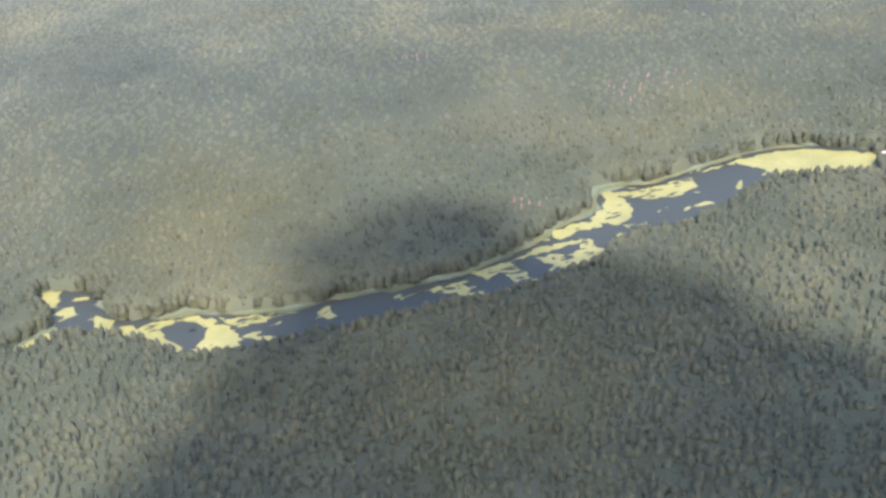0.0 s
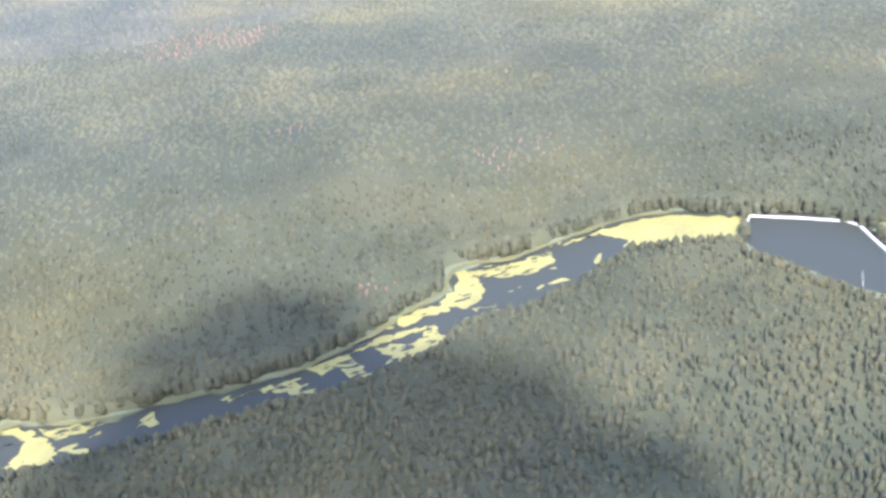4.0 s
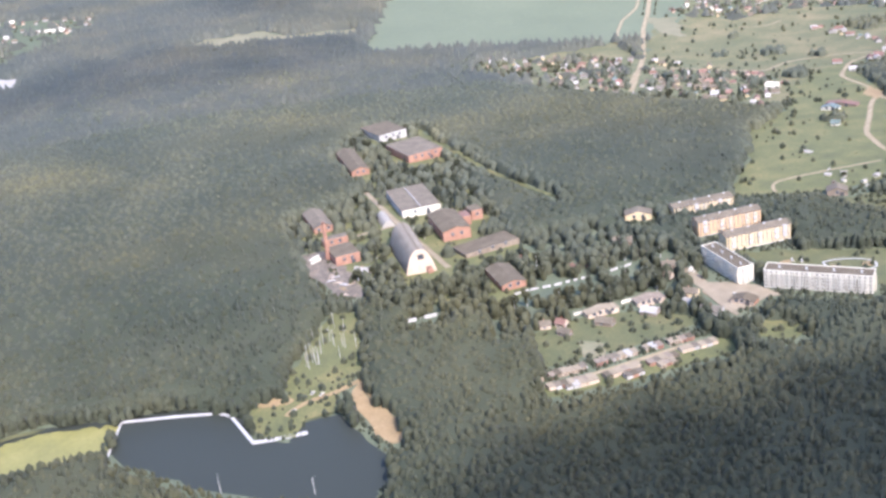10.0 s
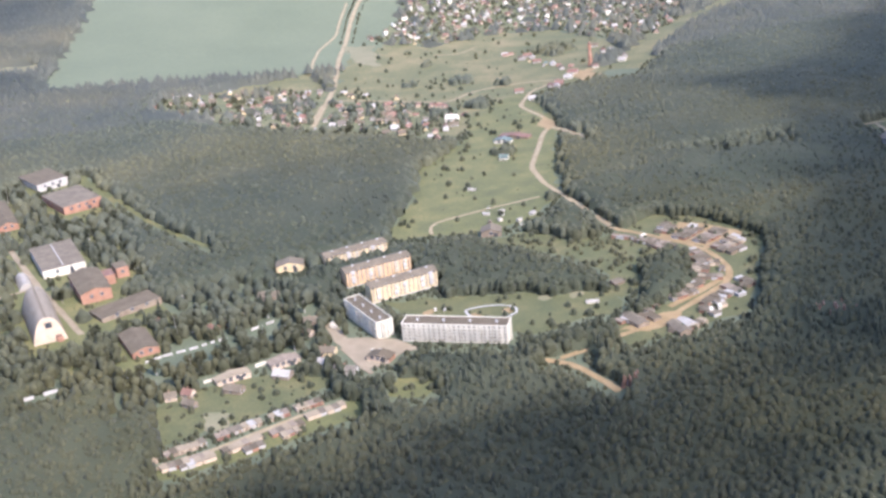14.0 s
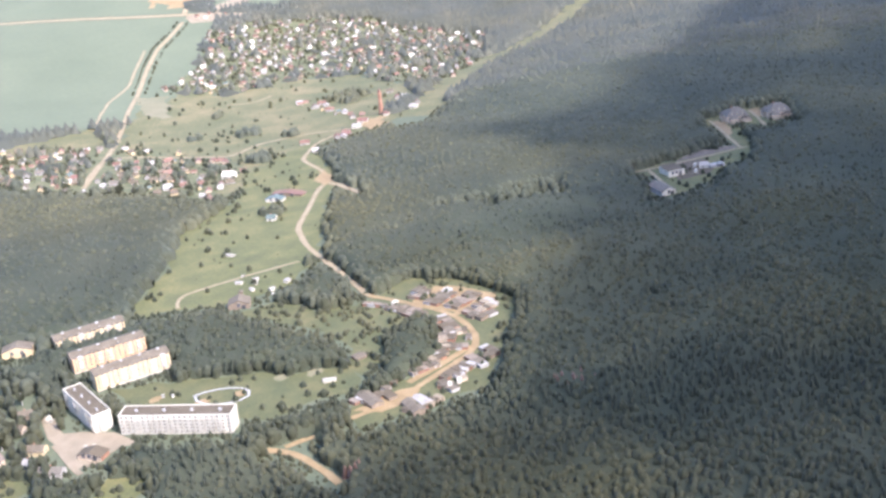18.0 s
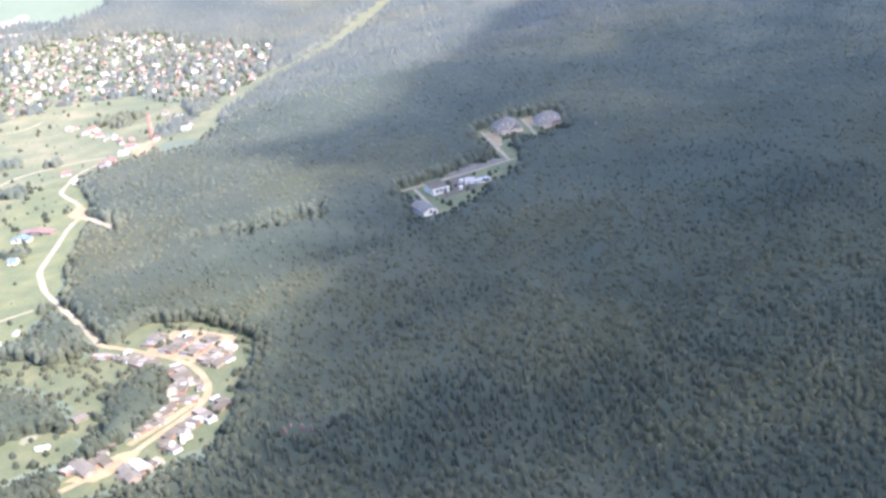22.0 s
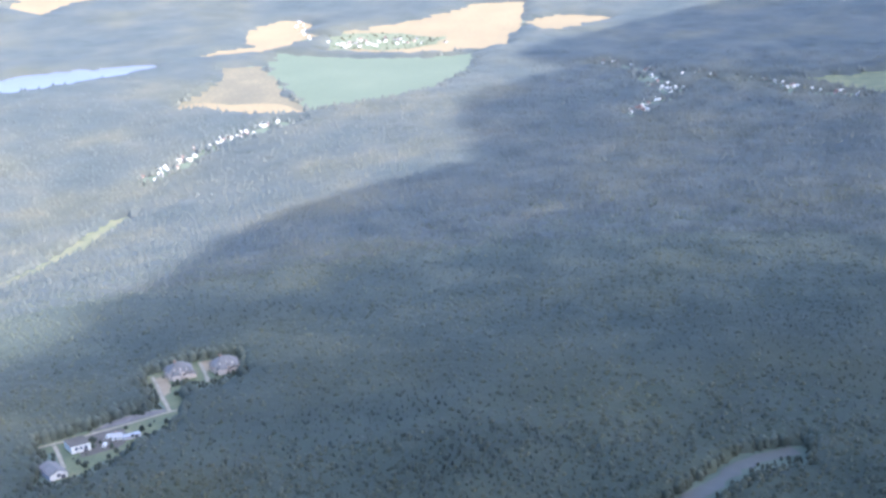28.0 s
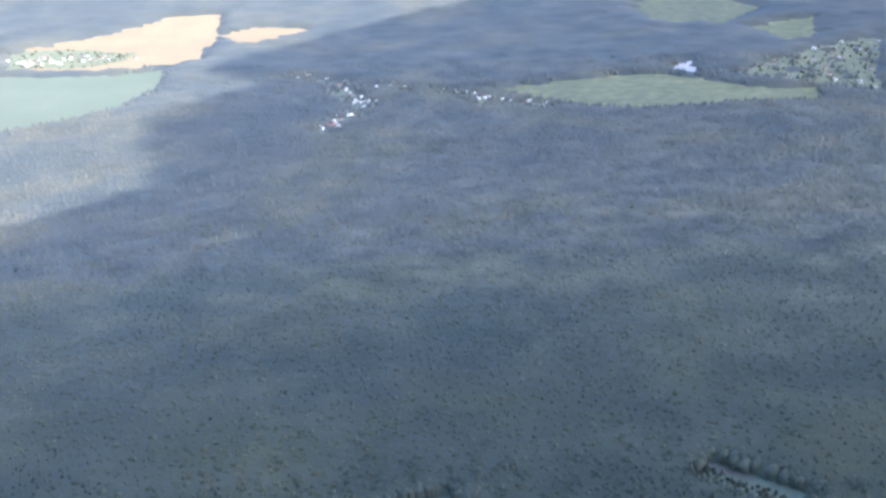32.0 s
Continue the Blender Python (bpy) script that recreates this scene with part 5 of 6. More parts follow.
hall("cafe", "shop", "low shop with a dark red roof on the square", 5, M_brick, M_hall, M_felt, "gable", 2.0, 3)
hall("farm", "farmhouse", "white-walled farmhouse with teal roof", 5.5, M_white, M_white, M_greenroof, "gable", 2.5, 2)
hall("farm_b", "farm_shed", "long farm shed with reddish patched roof", 5, M_wood, M_wood, M_rust, "gable", 2.0, 2)
hall("old_barn", "barn", "grey weathered timber barn in a meadow", 7, M_wood, M_wood, M_slate, "gable", 3.2, 1)
hall("pink_house", "barrack", "long orange-walled barrack with a tan roof", 5.0, M_hall, M_hall, M_asph, "gable", 1.8, 4)
hall("pink_house_b", "barrack", "orange-walled barrack with rusty tan roof", 5.0, M_hall, M_hall, M_wood, "gable", 1.8, 4)


def villa(site, label):
    ax, ay, ang, w, d = frame_of(site)
    r = root("villa", ax, ay, ang, label, "villa", "forest villas")
    part("wall", boxes((0, 0, -1.5, w, d, 7), (w * 0.15, -5, -1.5, w * 0.5, 0, 5.5)), M_hall, r)
    for k, (x0, y0, x1, y1, z, up) in enumerate(((-0.8, -0.8, w + 0.8, d + 0.8, 7, 6.5), (w * 0.15 - 0.6, -5.6, w * 0.5 + 0.6, 1, 5.5, 3))):
        bm = bmesh.new()
        a = [bm.verts.new(p) for p in ((x0, y0, z), (x1, y0, z), (x1, y1, z), (x0, y1, z))]
        in_x = min(x1 - x0, y1 - y0) * 0.42
        b = [bm.verts.new(p) for p in ((x0 + in_x, y0 + in_x, z + up), (x1 - in_x, y0 + in_x, z + up), (x1 - in_x, y1 - in_x, z + up), (x0 + in_x, y1 - in_x, z + up))]
        bm.faces.new(a[::-1])
        bm.faces.new(b)
        for i in range(4):
            bm.faces.new((a[i], a[(i + 1) % 4], b[(i + 1) % 4], b[i]))
        part("hipped_roof", bm, M_blueroof, r, "blue-grey hipped roof")
    for i in range(5):
        for z in (1.2, 4.2):
            add_window(r, Matrix.Translation((w * (i + 0.5) / 5 - 0.8, 0, z)))
    for x0, x1, y0, y1, z in ((w * 0.6, w + 2.5, -3.5, 4.0, 4.6), (-2.5, w * 0.3, d * 0.45, d + 2.0, 5.2)):
        part("wing", boxes((x0, y0, -1.5, x1, y1, z)), M_hall, r)
        bm = gable(x1 - x0, y1 - y0, z, 2.6, 0.5, 0.25)
        bmesh.ops.translate(bm, vec=(x0, y0, 0), verts=bm.verts)
        part("wing_roof", bm, M_slate, r, "grey gabled wing roof")
    for i in range(3):
        u = w * (0.25 + 0.25 * i)
        part("dormer", prism([(u - 0.9, 8.2), (u + 0.9, 8.2), (u, 10.4)], 0.6, 4.5), M_hall, r, "small pale dormer gable")
    part("chimney", boxes((w * 0.3, d * 0.5, 9, w * 0.3 + 1.2, d * 0.5 + 1.2, 15)), M_brick, r)
    part("terrace", boxes((-3, -9, -1.5, w + 3, 0, 0.15)), M_sand, r, "pinkish paved terrace")


villa("villa_a", "large villa with blue-grey hipped roof and pink terrace")
villa("villa_b", "large villa with hipped grey roof among trees")


def vaulted(site, name, label, H, power, shell_mat, end_mat, big):
    ax, ay, ang, w, d = frame_of(site)
    r = root(name, ax, ay, ang, label, "building")

    def arch(grow, n=20):
        pts = []
        for i in range(n + 1):
            u = -1 + 2 * i / n
            pts.append((w / 2 + (w / 2 + grow) * u, (H + grow) * (1 - abs(u) ** power)))
        return pts

    low = [(w, -1.5), (0, -1.5)]
    part("shell", prism(arch(0.0) + low, 0.3, d), shell_mat, r, "curved grey corrugated shell")
    part("end_wall", prism(arch(0.25) + low, -0.1, 0.3), end_mat, r, "pale sunlit end wall")
    for i in range(int(d / 4)):
        y = 2 + 4 * i
        part("shell_rib", prism(arch(0.12) + low, y, y + 0.3), M_slate, r)
    if big:
        part("loft_window", boxes((w * 0.44, -0.2, H * 0.60, w * 0.62, -0.05, H * 0.80)), M_glass, r, "dark square window")
        part("window_frame", boxes((w * 0.42, -0.17, H * 0.585, w * 0.64, -0.11, H * 0.60), (w * 0.42, -0.17, H * 0.80, w * 0.64, -0.11, H * 0.815), (w * 0.42, -0.17, H * 0.60, w * 0.44, -0.11, H * 0.80), (w * 0.62, -0.17, H * 0.60, w * 0.64, -0.11, H * 0.80)), M_wood, r)
        part("gate", boxes((w * 0.66, -0.25, -0.5, w * 0.86, -0.08, 4.5)), M_rust, r, "rusty red gate")
        part("ridge_walkway", boxes((w * 0.5 - 0.5, 1, H - 0.1, w * 0.5 + 0.5, d - 1, H + 0.5)), M_slate, r)
        part("porch", boxes((w * 0.70, -3, -1.5, w * 0.88, -0.3, 2.4)), M_brick, r, "low brick porch")


vaulted("vaulted_hall", "vaulted_hall", "tall vaulted hall with pale parabolic end wall", 18.5, 2.7, M_shell, M_hall, True)
vaulted("round_hut", "arched_hut", "small arched hut of bright galvanised sheet", 5.5, 2.0, M_zinc, M_zinc, False)


def lathe(profile, seg=14, x=0.0, y=0.0):
    bm = bmesh.new()
    rings = [[bm.verts.new((x + r * math.cos(2 * math.pi * s / seg), y + r * math.sin(2 * math.pi * s / seg), z)) for s in range(seg)] for r, z in profile]
    for a, b in zip(rings[:-1], rings[1:]):
        for s in range(seg):
            bm.faces.new((a[s], a[(s + 1) % seg], b[(s + 1) % seg], b[s]))
    bm.faces.new(rings[-1])
    bm.faces.new(rings[0][::-1])
    return bm


ch = root("factory_chimney", 310, 889, 0, "tall tapered red brick chimney beside a boiler house", "chimney")
part("plinth", lathe([(2.6, -1.5), (2.6, 4), (2.2, 4.3)], 8), M_brick, ch)
part("shaft", lathe([(1.95, 4.3), (1.25, 30)]), M_brick, ch)
part("rim", lathe([(1.3, 30), (1.6, 30.6), (1.6, 31.6), (1.1, 31.6)]), M_rust, ch, "sooty rim")
for i in range(4):
    part("iron_band", lathe([(1.95 - 0.117 * (i + 1) * 1.2 + 0.06, 8.0 + 5 * i), (1.95 - 0.117 * (i + 1) * 1.2 + 0.05, 8.3 + 5 * i)]), M_rust, ch)

tw = root("water_tower", 1213, 999, 0.4, "red brick water tower over a white plinth building", "tower")
part("shaft", lathe([(3.4, -2), (2.5, 12), (1.9, 21)], 10), M_brick, tw)
part("tank", lathe([(1.9, 21), (2.3, 22), (2.2, 27), (1.8, 28)], 10), M_brick, tw)
part("cap", lathe([(2.4, 28), (0.3, 32)], 10), M_rust, tw, "rusty conical roof")
part("annex", boxes((-14, -12, -2, 14, -6, 4.5)), M_white, tw, "long white annex")
part("annex_roof", boxes((-14.4, -12.4, 4.5, 14.4, -5.6, 5.0)), M_redroof, tw, "red annex roof")

# pipes and yard heaps of the factory
for k, (a, b, w, h, mat, label, nm) in enumerate((((454, 1132), (433, 1060), 1.2, 2.5, M_conc, "pale overground pipe through grass", "pipeline"), ((330, 902), (352, 920), 1.0, 2.0, M_wood, "rusty conveyor beam beside the boiler house", "conveyor"))):
    ang, ln = math.atan2(b[1] - a[1], b[0] - a[0]), math.hypot(b[0] - a[0], b[1] - a[1])
    r = root(nm, a[0], a[1], ang, label, "pipe")
    part("pipe", boxes((0, -w / 2, h - 0.8, ln, w / 2, h)), mat, r)
    for i in range(int(ln / 6) + 1):
        part("trestle", boxes((i * 6, -0.2, -6, i * 6 + 0.3, 0.2, h - 0.8)), M_rust, r)
rng = random.Random(31)
for i in range(16):
    x, y = 296 + rng.uniform(-9, 9) - i * 0.9, 876 - i * 4.2 + rng.uniform(-4, 4)
    r = root("timber_stack", x, y, rng.uniform(0, 3), "untidy heap of pale planks and rubble on bare earth", "timber stack", "heaps in the factory yard")
    tone = rng.choice([M_wood, M_conc, M_hall, M_sand])
    for q in range(9):
        l = rng.uniform(2.5, 6.5)
        u, v, z = rng.uniform(-1.5, 1.5), rng.uniform(-1.5, 1.5), 0.25 * (q // 3)
        part("plank", boxes((u - l / 2, v - 0.35, z - 0.4 * (z < 0.1), u + l / 2, v + 0.35, z + 0.25)), tone, r)
for x, y, a in ((303, 899, 0.35), (300, 892, 0.35)):
    r = root("slab_stack", x, y, a, "long stack of white concrete slabs", "slab stack", "white slab stacks")
    for q in range(4):
        part("slab", boxes((-5.5, -1.2, 0.42 * q - (0.6 if q == 0 else 0), 5.5, 1.2, 0.42 * q + 0.36)), M_white, r)


# ---- houses, garages, sheds ----
def house(x, y, ang, w, d, h, rise, wall, roofm, label, group, name="house", extras=True):
    r = root(name, x, y, ang, label, "house", group)
    part("wall", prism([(-w / 2, -1.5), (w / 2, -1.5), (w / 2, h), (0, h + rise), (-w / 2, h)], -d / 2, d / 2), wall, r)
    bm = gable(w, d, h + 0.05, rise, 0.5, 0.2)
    bmesh.ops.translate(bm, vec=(-w / 2, -d / 2, 0), verts=bm.verts)
    part("roof", bm, roofm, r)
    if extras:
        part("chimney", boxes((0.8, 0.5, h + 0.3, 1.4, 1.1, h + rise + 0.9)), M_brick, r)
        for i in range(2):
            add_window(r, Matrix.Translation((-w * 0.3 + i * w * 0.4 - 0.6, -d / 2, 1.0)))
        add_window(r, Matrix.Translation((-w / 2, d * 0.1 + 0.8, 1.0)) @ Matrix.Rotation(radians(-90), 4, "Z"))
    return r


ROOFS = [(M_pale, M_pale, "white"), (M_cream, M_slate, "grey slate"), (M_wood, M_rust, "rust-red"), (M_pale, M_slate, "pale slate"), (M_hall, M_rust, "rusty"), (M_cream, M_pale, "pale sheet"), (M_cream, M_greenroof, "green"), (M_wood, M_slate, "weathered grey"), (M_pale, M_blueroof, "blue-grey"), (M_pale, M_redroof, "brick red")]


def rows_in(poly, step, rng, keep=0.8, tilt=0.5):
    """Places on loose rows inside an outline."""
    xs, ys = [p[0] for p in poly], [p[1] for p in poly]
    cx, cy = sum(xs) / len(xs), sum(ys) / len(ys)
    n = int(max(max(xs) - min(xs), max(ys) - min(ys)) / step) + 2
    c, s = math.cos(tilt), math.sin(tilt)
    out = []
    for i in range(-n, n):
        for j in range(-n, n):
            u, v = (i + rng.uniform(-0.35, 0.35)) * step, (j + rng.uniform(-0.35, 0.35)) * step
            x, y = cx + c * u - s * v, cy + s * u + c * v
            if rng.random() < keep and inside(np.array(x), np.array(y), poly):
                out.append((x, y))
    return out


def clear_of_roads(x, y, m=6):
    return all(line_dist(np.array(x), np.array(y), pts) > w / 2 + m for pts, w, _ in ROADS.values())


rng = random.Random(77)
protos = []
GROUP = "houses of the villages"
for k, (wall, roofm, word) in enumerate(ROOFS):
    x, y = 880 + 22 * (k % 5) - 30 * (k // 5), 1010 + 25 * k
    protos.append(house(x, y, 0.6 + 0.2 * k, rng.uniform(6, 9), rng.uniform(7, 11), rng.uniform(2.8, 4.2), rng.uniform(2.2, 3.6), wall, roofm, f"small village house with {word} roof in a garden", GROUP))
SPOTS = [(1267 - 33 * i + rng.uniform(-9, 9), 1186 - 71 * i + rng.uniform(-14, 14)) for i in (0, 0.25, 0.5, 0.7, 0.95, 1.2, 1.45, 1.7, 1.95, 2.1)] + rows_in(VILLAGE, 16.5, rng, 0.72, 0.9) + rows_in(BIGVILLAGE, 18.0, rng, 0.72, 0.75)
SPOTS.sort(key=lambda q: math.hypot(q[0] - 330, q[1] + 130))
SPOTS = [q for q in SPOTS if clear_of_roads(*q)]
for x, y in SPOTS[:265]:
    p = protos[rng.choice([0, 1, 1, 1, 2, 3, 3, 4, 5, 7, 7, 7, 8, 8, 9, 4, 6, 0])]
    hs = copy_thing(p, Matrix.Translation((x, y, float(land(x, y)))) @ Matrix.Rotation(0.75 + rng.choice([0, 1.571]) + rng.uniform(-0.15, 0.15), 4, "Z"))
    size = rng.uniform(0.55, 0.86)
    hs.scale = (size, size, size)
big = house(937, 979, 0.4, 11, 13, 5, 3, M_white, M_white, "large bright white house at a village edge", GROUP)

# single houses round the apartment blocks and the beach track
for k, (x, y, a, w, d, wall, roofm, label) in enumerate((
    (434, 628, 0.5, 8, 12, M_cream, M_slate, "pale house with a grey slate roof by the square"), (422, 597, 0.5, 8, 14, M_panel, M_blueroof, "grey house with a blue-grey roof among trees"), (337, 664, 0.9, 6, 7, M_hall, M_slate, "small orange-walled house at a meadow edge"),
    (346, 658, 0.3, 6, 7, M_hall, M_rust, "small house with pinkish roof"), (338, 646, 0.2, 5, 9, M_wood, M_slate, "low grey shed in a garden"), (396, 627, 0.4, 8, 11, M_wood, M_zinc, "cluster shed with grey metal roof"), (474, 733, 0.7, 8, 14, M_wood, M_slate, "house with long slate roof under trees"),
    (464, 701, 0.3, 7, 8, M_cream, M_slate, "small pale gabled house"), (460, 672, 0.8, 6, 9, M_wood, M_slate, "grey wooden house between trees"), (446, 659, 0.2, 5, 6, M_hall, M_slate, "tiny yellowish plastered house"), (400, 763, 0.3, 7, 8, M_brick, M_felt, "small red brick hut in the factory grove"),
    (414, 722, 0.3, 9, 7, M_brick, M_rust, "low brick hut with reddish roof"), (427, 719, 0.2, 6, 8, M_brick, M_felt, "narrow brick hut under trees"), (438, 717, 0.4, 7, 8, M_brick, M_redroof, "brick hut with a small gable"), (337, 771, 0.7, 6, 7, M_brick, M_rust, "small red brick gatehouse"),
    (421, 617, 0.2, 5, 6, M_white, M_zinc, "small shed with bright metal roof"), (405, 580, 0.5, 6, 8, M_wood, M_rust, "shed with brownish roof at the lane"), (366, 638, 0.4, 7, 12, M_wood, M_slate, "row of grey woodsheds"), (311, 842, 0.4, 6, 12, M_zinc, M_zinc, "bare metal store hut"),
    (979, 551, 0.4, 6, 7, M_white, M_zinc, "small white hut in a forest clearing"), (964, 530, 0.9, 6, 7, M_wood, M_slate, "grey hut beside a forest track"), (828, 812, 0.5, 7, 8, M_white, M_greenroof, "small pale cottage by a grove"), (1070, 505, 0.5, 5, 8, M_white, M_zinc, "small white garden house"),
    (1240, 970, 0.3, 7, 9, M_white, M_zinc, "white house near the water tower"), (1176, 998, 0.5, 9, 12, M_white, M_redroof, "red-roofed house by a dirt road"), (1150, 985, 0.4, 7, 10, M_white, M_zinc, "pale house by a dirt road"), (1120, 975, 0.4, 7, 10, M_wood, M_redroof, "wooden house with red roof"))):
    house(x, y, a, w, d, 3.2, 2.4, wall, roofm, label, "", "hut" if d < 9 else "house")

for k, (x, y) in enumerate([(1259, 1178), (1242, 1136), (1228, 1097), (1216, 1061), (1324, 1076), (1290, 1036), (1295, 1027), (1262, 982), (1077, 1001), (1107, 968), (1129, 983), (1106, 977), (1049, 958), (1195, 1030), (1260, 1139)]):
    house(x, y, 0.75 + 1.571 * (k % 2), 6.5, 8.5 + k % 3, 3.2, 2.2, M_pale, (M_pale, M_slate, M_rust)[k % 3], ("white house with a pale sheet roof", "white house with a grey slate roof", "pale house with a rusty roof")[k % 3] + " below a brick tower", "houses below the tower")
patch("ground", [(1162, 991), (1193, 998), (1175, 955), (1136, 940)], M_sand, lift=0.7, step=6, wob=1.5, seed=33, label="bright sandy yard beside a brick tower")


def garage(x, y, ang, wall, roofm, door, label):
    r = root("garage", x, y, ang, label, "garage", "rows of garages")
    part("wall", boxes((-1.9, -3, -1.5, 1.9, 3, 2.5)), wall, r)
    part("roof", prism([(-2.1, 2.5), (2.1, 2.5), (2.1, 2.7), (-2.1, 2.85)], -3.3, 3.3), roofm, r)
    part("door", boxes((-1.3, -3.08, -0.3, 1.3, -2.95, 2.1)), door, r)
    return r


gp = [garage(617, 486, 2.9, M_brick, M_felt, M_rust, "brick garage with flat dark roof and rusty door"), garage(623, 485, 2.9, M_conc, M_slate, M_wood, "concrete garage with grey slate roof"), garage(629, 484, 2.9, M_brick, M_wood, M_redroof, "brick garage with weathered brown roof and red door"),
      garage(641, 483, 2.9, M_panel, M_pale, M_zinc, "pale garage with metal roof"), garage(647, 483, 2.9, M_wood, M_felt, M_wood, "wooden garage with tarred roof"),
      garage(635, 484, 2.9, M_hall, M_asph, M_wood, "tan shed with a faded board roof")]


def garage_row(a, b, face, width=4.1, skip=0.1, kinds=(0, 0, 0, 1, 1, 1, 2, 2, 3, 4, 4, 4, 5)):
    ang, ln = math.atan2(b[1] - a[1], b[0] - a[0]), math.hypot(b[0] - a[0], b[1] - a[1])
    for i in range(int(ln / width)):
        if rng.random() < skip:
            continue
        u = (i + 0.5) * width
        x, y = a[0] + math.cos(ang) * u, a[1] + math.sin(ang) * u
        x, y = x - math.sin(ang) * rng.uniform(-0.7, 0.7), y + math.cos(ang) * rng.uniform(-0.7, 0.7)
        sc = Matrix.Rotation(ang + face + rng.uniform(-0.04, 0.04), 4, "Z")
        copy_thing(gp[rng.choice(kinds)], Matrix.Translation((x, y, float(land(x, y)) + rng.uniform(-0.2, 0.25))) @ sc)


for a, b, f in (((576, 484), (604, 488), 0), ((604, 489), (616, 487), 0), ((652, 486), (672, 494), 0), ((674, 497), (690, 522), 0), ((663, 452), (648, 456), math.pi), ((646, 457), (620, 456), math.pi), ((618, 455), (600, 454), math.pi), ((712, 562), (733, 566), 0), ((709, 556), (730, 559), math.pi), ((708, 544), (738, 544), math.pi),
                ((708, 537), (738, 537), 0), ((709, 526), (738, 525), math.pi), ((709, 520), (738, 519), 0), ((704, 508), (734, 506), math.pi), ((700, 501), (730, 498), 0), ((700, 494), (718, 489), math.pi), ((690, 566), (693, 530), -1.57), ((566, 494), (580, 486), 0.4), ((572, 456), (590, 460), math.pi), ((660, 494), (676, 504), math.pi), ((684, 528), (688, 556), 1.57), ((690, 586), (694, 569), 1.57), ((648, 488), (614, 486), math.pi), ((596, 448), (572, 451), math.pi), ((640, 460), (612, 462), math.pi), ((694, 564), (694, 537), math.pi), ((694, 520), (680, 496), 0), ((672, 502), (684, 487), math.pi), ((663, 497), (675, 480), 0), ((653, 488), (662, 473), math.pi), ((613, 484), (635, 475), 0), ((612, 460), (606, 443), math.pi), ((665, 465), (661, 451), 0), ((650, 466), (641, 445), math.pi), ((586, 485), (582, 472), 0), ((628, 486), (646, 479), math.pi), ((627, 459), (620, 447), 0)):
    garage_row(a, b, f)
for pts in ([(704, 548), (716, 550), (737, 552), (742, 549)], [(704, 531), (716, 531), (740, 531)], [(702, 514), (717, 514), (740, 512)], [(742, 552), (743, 540), (742, 512)], [(604, 479), (621, 477), (650, 474), (664, 474)]):
    strip("road", pts, 5.5, M_sand, lift=0.6, seed=len(pts), label="orange sandy lane between garages")
patch("ground", [(701, 553), (716, 560), (740, 560), (746, 540), (744, 508), (726, 494), (703, 498), (706, 520)], M_sand, lift=0.55, step=5, wob=1, seed=6, label="orange bare earth round a block of garages")
patch("ground", [(560, 487), (590, 480), (604, 470), (590, 462), (566, 470)], M_sand, lift=0.62, step=4, wob=1, seed=3, label="bare sandy yard at a lane end")
patch("ground", [(938, 846), (962, 850), (984, 890), (950, 872)], M_sand, lift=0.62, step=5, wob=1, seed=4, label="wide sandy fork of a dirt road")

# sheds along the lane
for a, b, f in (((284, 612), (318, 602), 0), ((322, 601), (352, 593), 0), ((355, 592), (390, 581), 0), ((282, 599), (310, 588), math.pi), ((314, 584), (340, 579), math.pi), ((343, 577), (366, 571), math.pi), ((318, 577), (338, 571), math.pi), ((345, 570), (360, 566), 0), ((368, 574), (392, 566), math.pi), ((290, 592), (312, 584), math.pi)):
    garage_row(a, b, f, 4.2, 0.07, (0, 1, 1, 2, 2, 3, 4, 5, 5, 5, 5))

patch("ground", RUBBLE, M_rubble, lift=0.5, step=7, wob=2.5, seed=16, label="brown rubble and bare earth of a factory yard")
patch("ground", [(338, 632), (346, 619), (332, 602), (323, 615)], M_dry, lift=0.5, step=5, wob=1.5, seed=17, label="mown yellow patch in a garden meadow")
patch("ground", [(152, 724), (170, 720), (170, 706), (154, 712)], M_sand, lift=0.5, step=4, wob=2, seed=18, label="worn orange bank of a pond")

for poly, mat, label in (([(1075, 539), (1093, 517), (1077, 496), (1055, 492), (1029, 509), (1052, 527)], M_felt, "dark asphalt parking yard between forest buildings"), ([(1078, 538), (1101, 538), (1122, 530), (1140, 507), (1134, 502), (1105, 520)], M_rubble, "bare dug bank along a forest drive"),
                         ([(1209, 565), (1218, 555), (1179, 527), (1168, 527), (1186, 544)], M_sand, "pinkish paved terrace below a villa"), ([(1257, 545), (1272, 520), (1247, 505), (1239, 520), (1232, 524)], M_sand, "pinkish paved forecourt of a villa")):
    patch("ground", poly, mat, lift=0.48, step=5, wob=1, seed=len(label), label=label)

for (x0, y0), (x1, y1), wall, roofm, label in (((577, 494), (570, 476)) + (M_wood, M_slate, "broad shed with a patched slate roof"), ((582, 462), (574, 447)) + (M_wood, M_slate, "long low shed with a weathered slate roof"), ((587, 460), (584, 449)) + (M_panel, M_zinc, "pale store shed with a metal roof")):
    house((x0 + x1) / 2, (y0 + y1) / 2, math.atan2(y1 - y0, x1 - x0) - math.pi / 2, 8, math.hypot(x1 - x0, y1 - y0), 3.0, 1.6, wall, roofm, label, "", "shed", False)

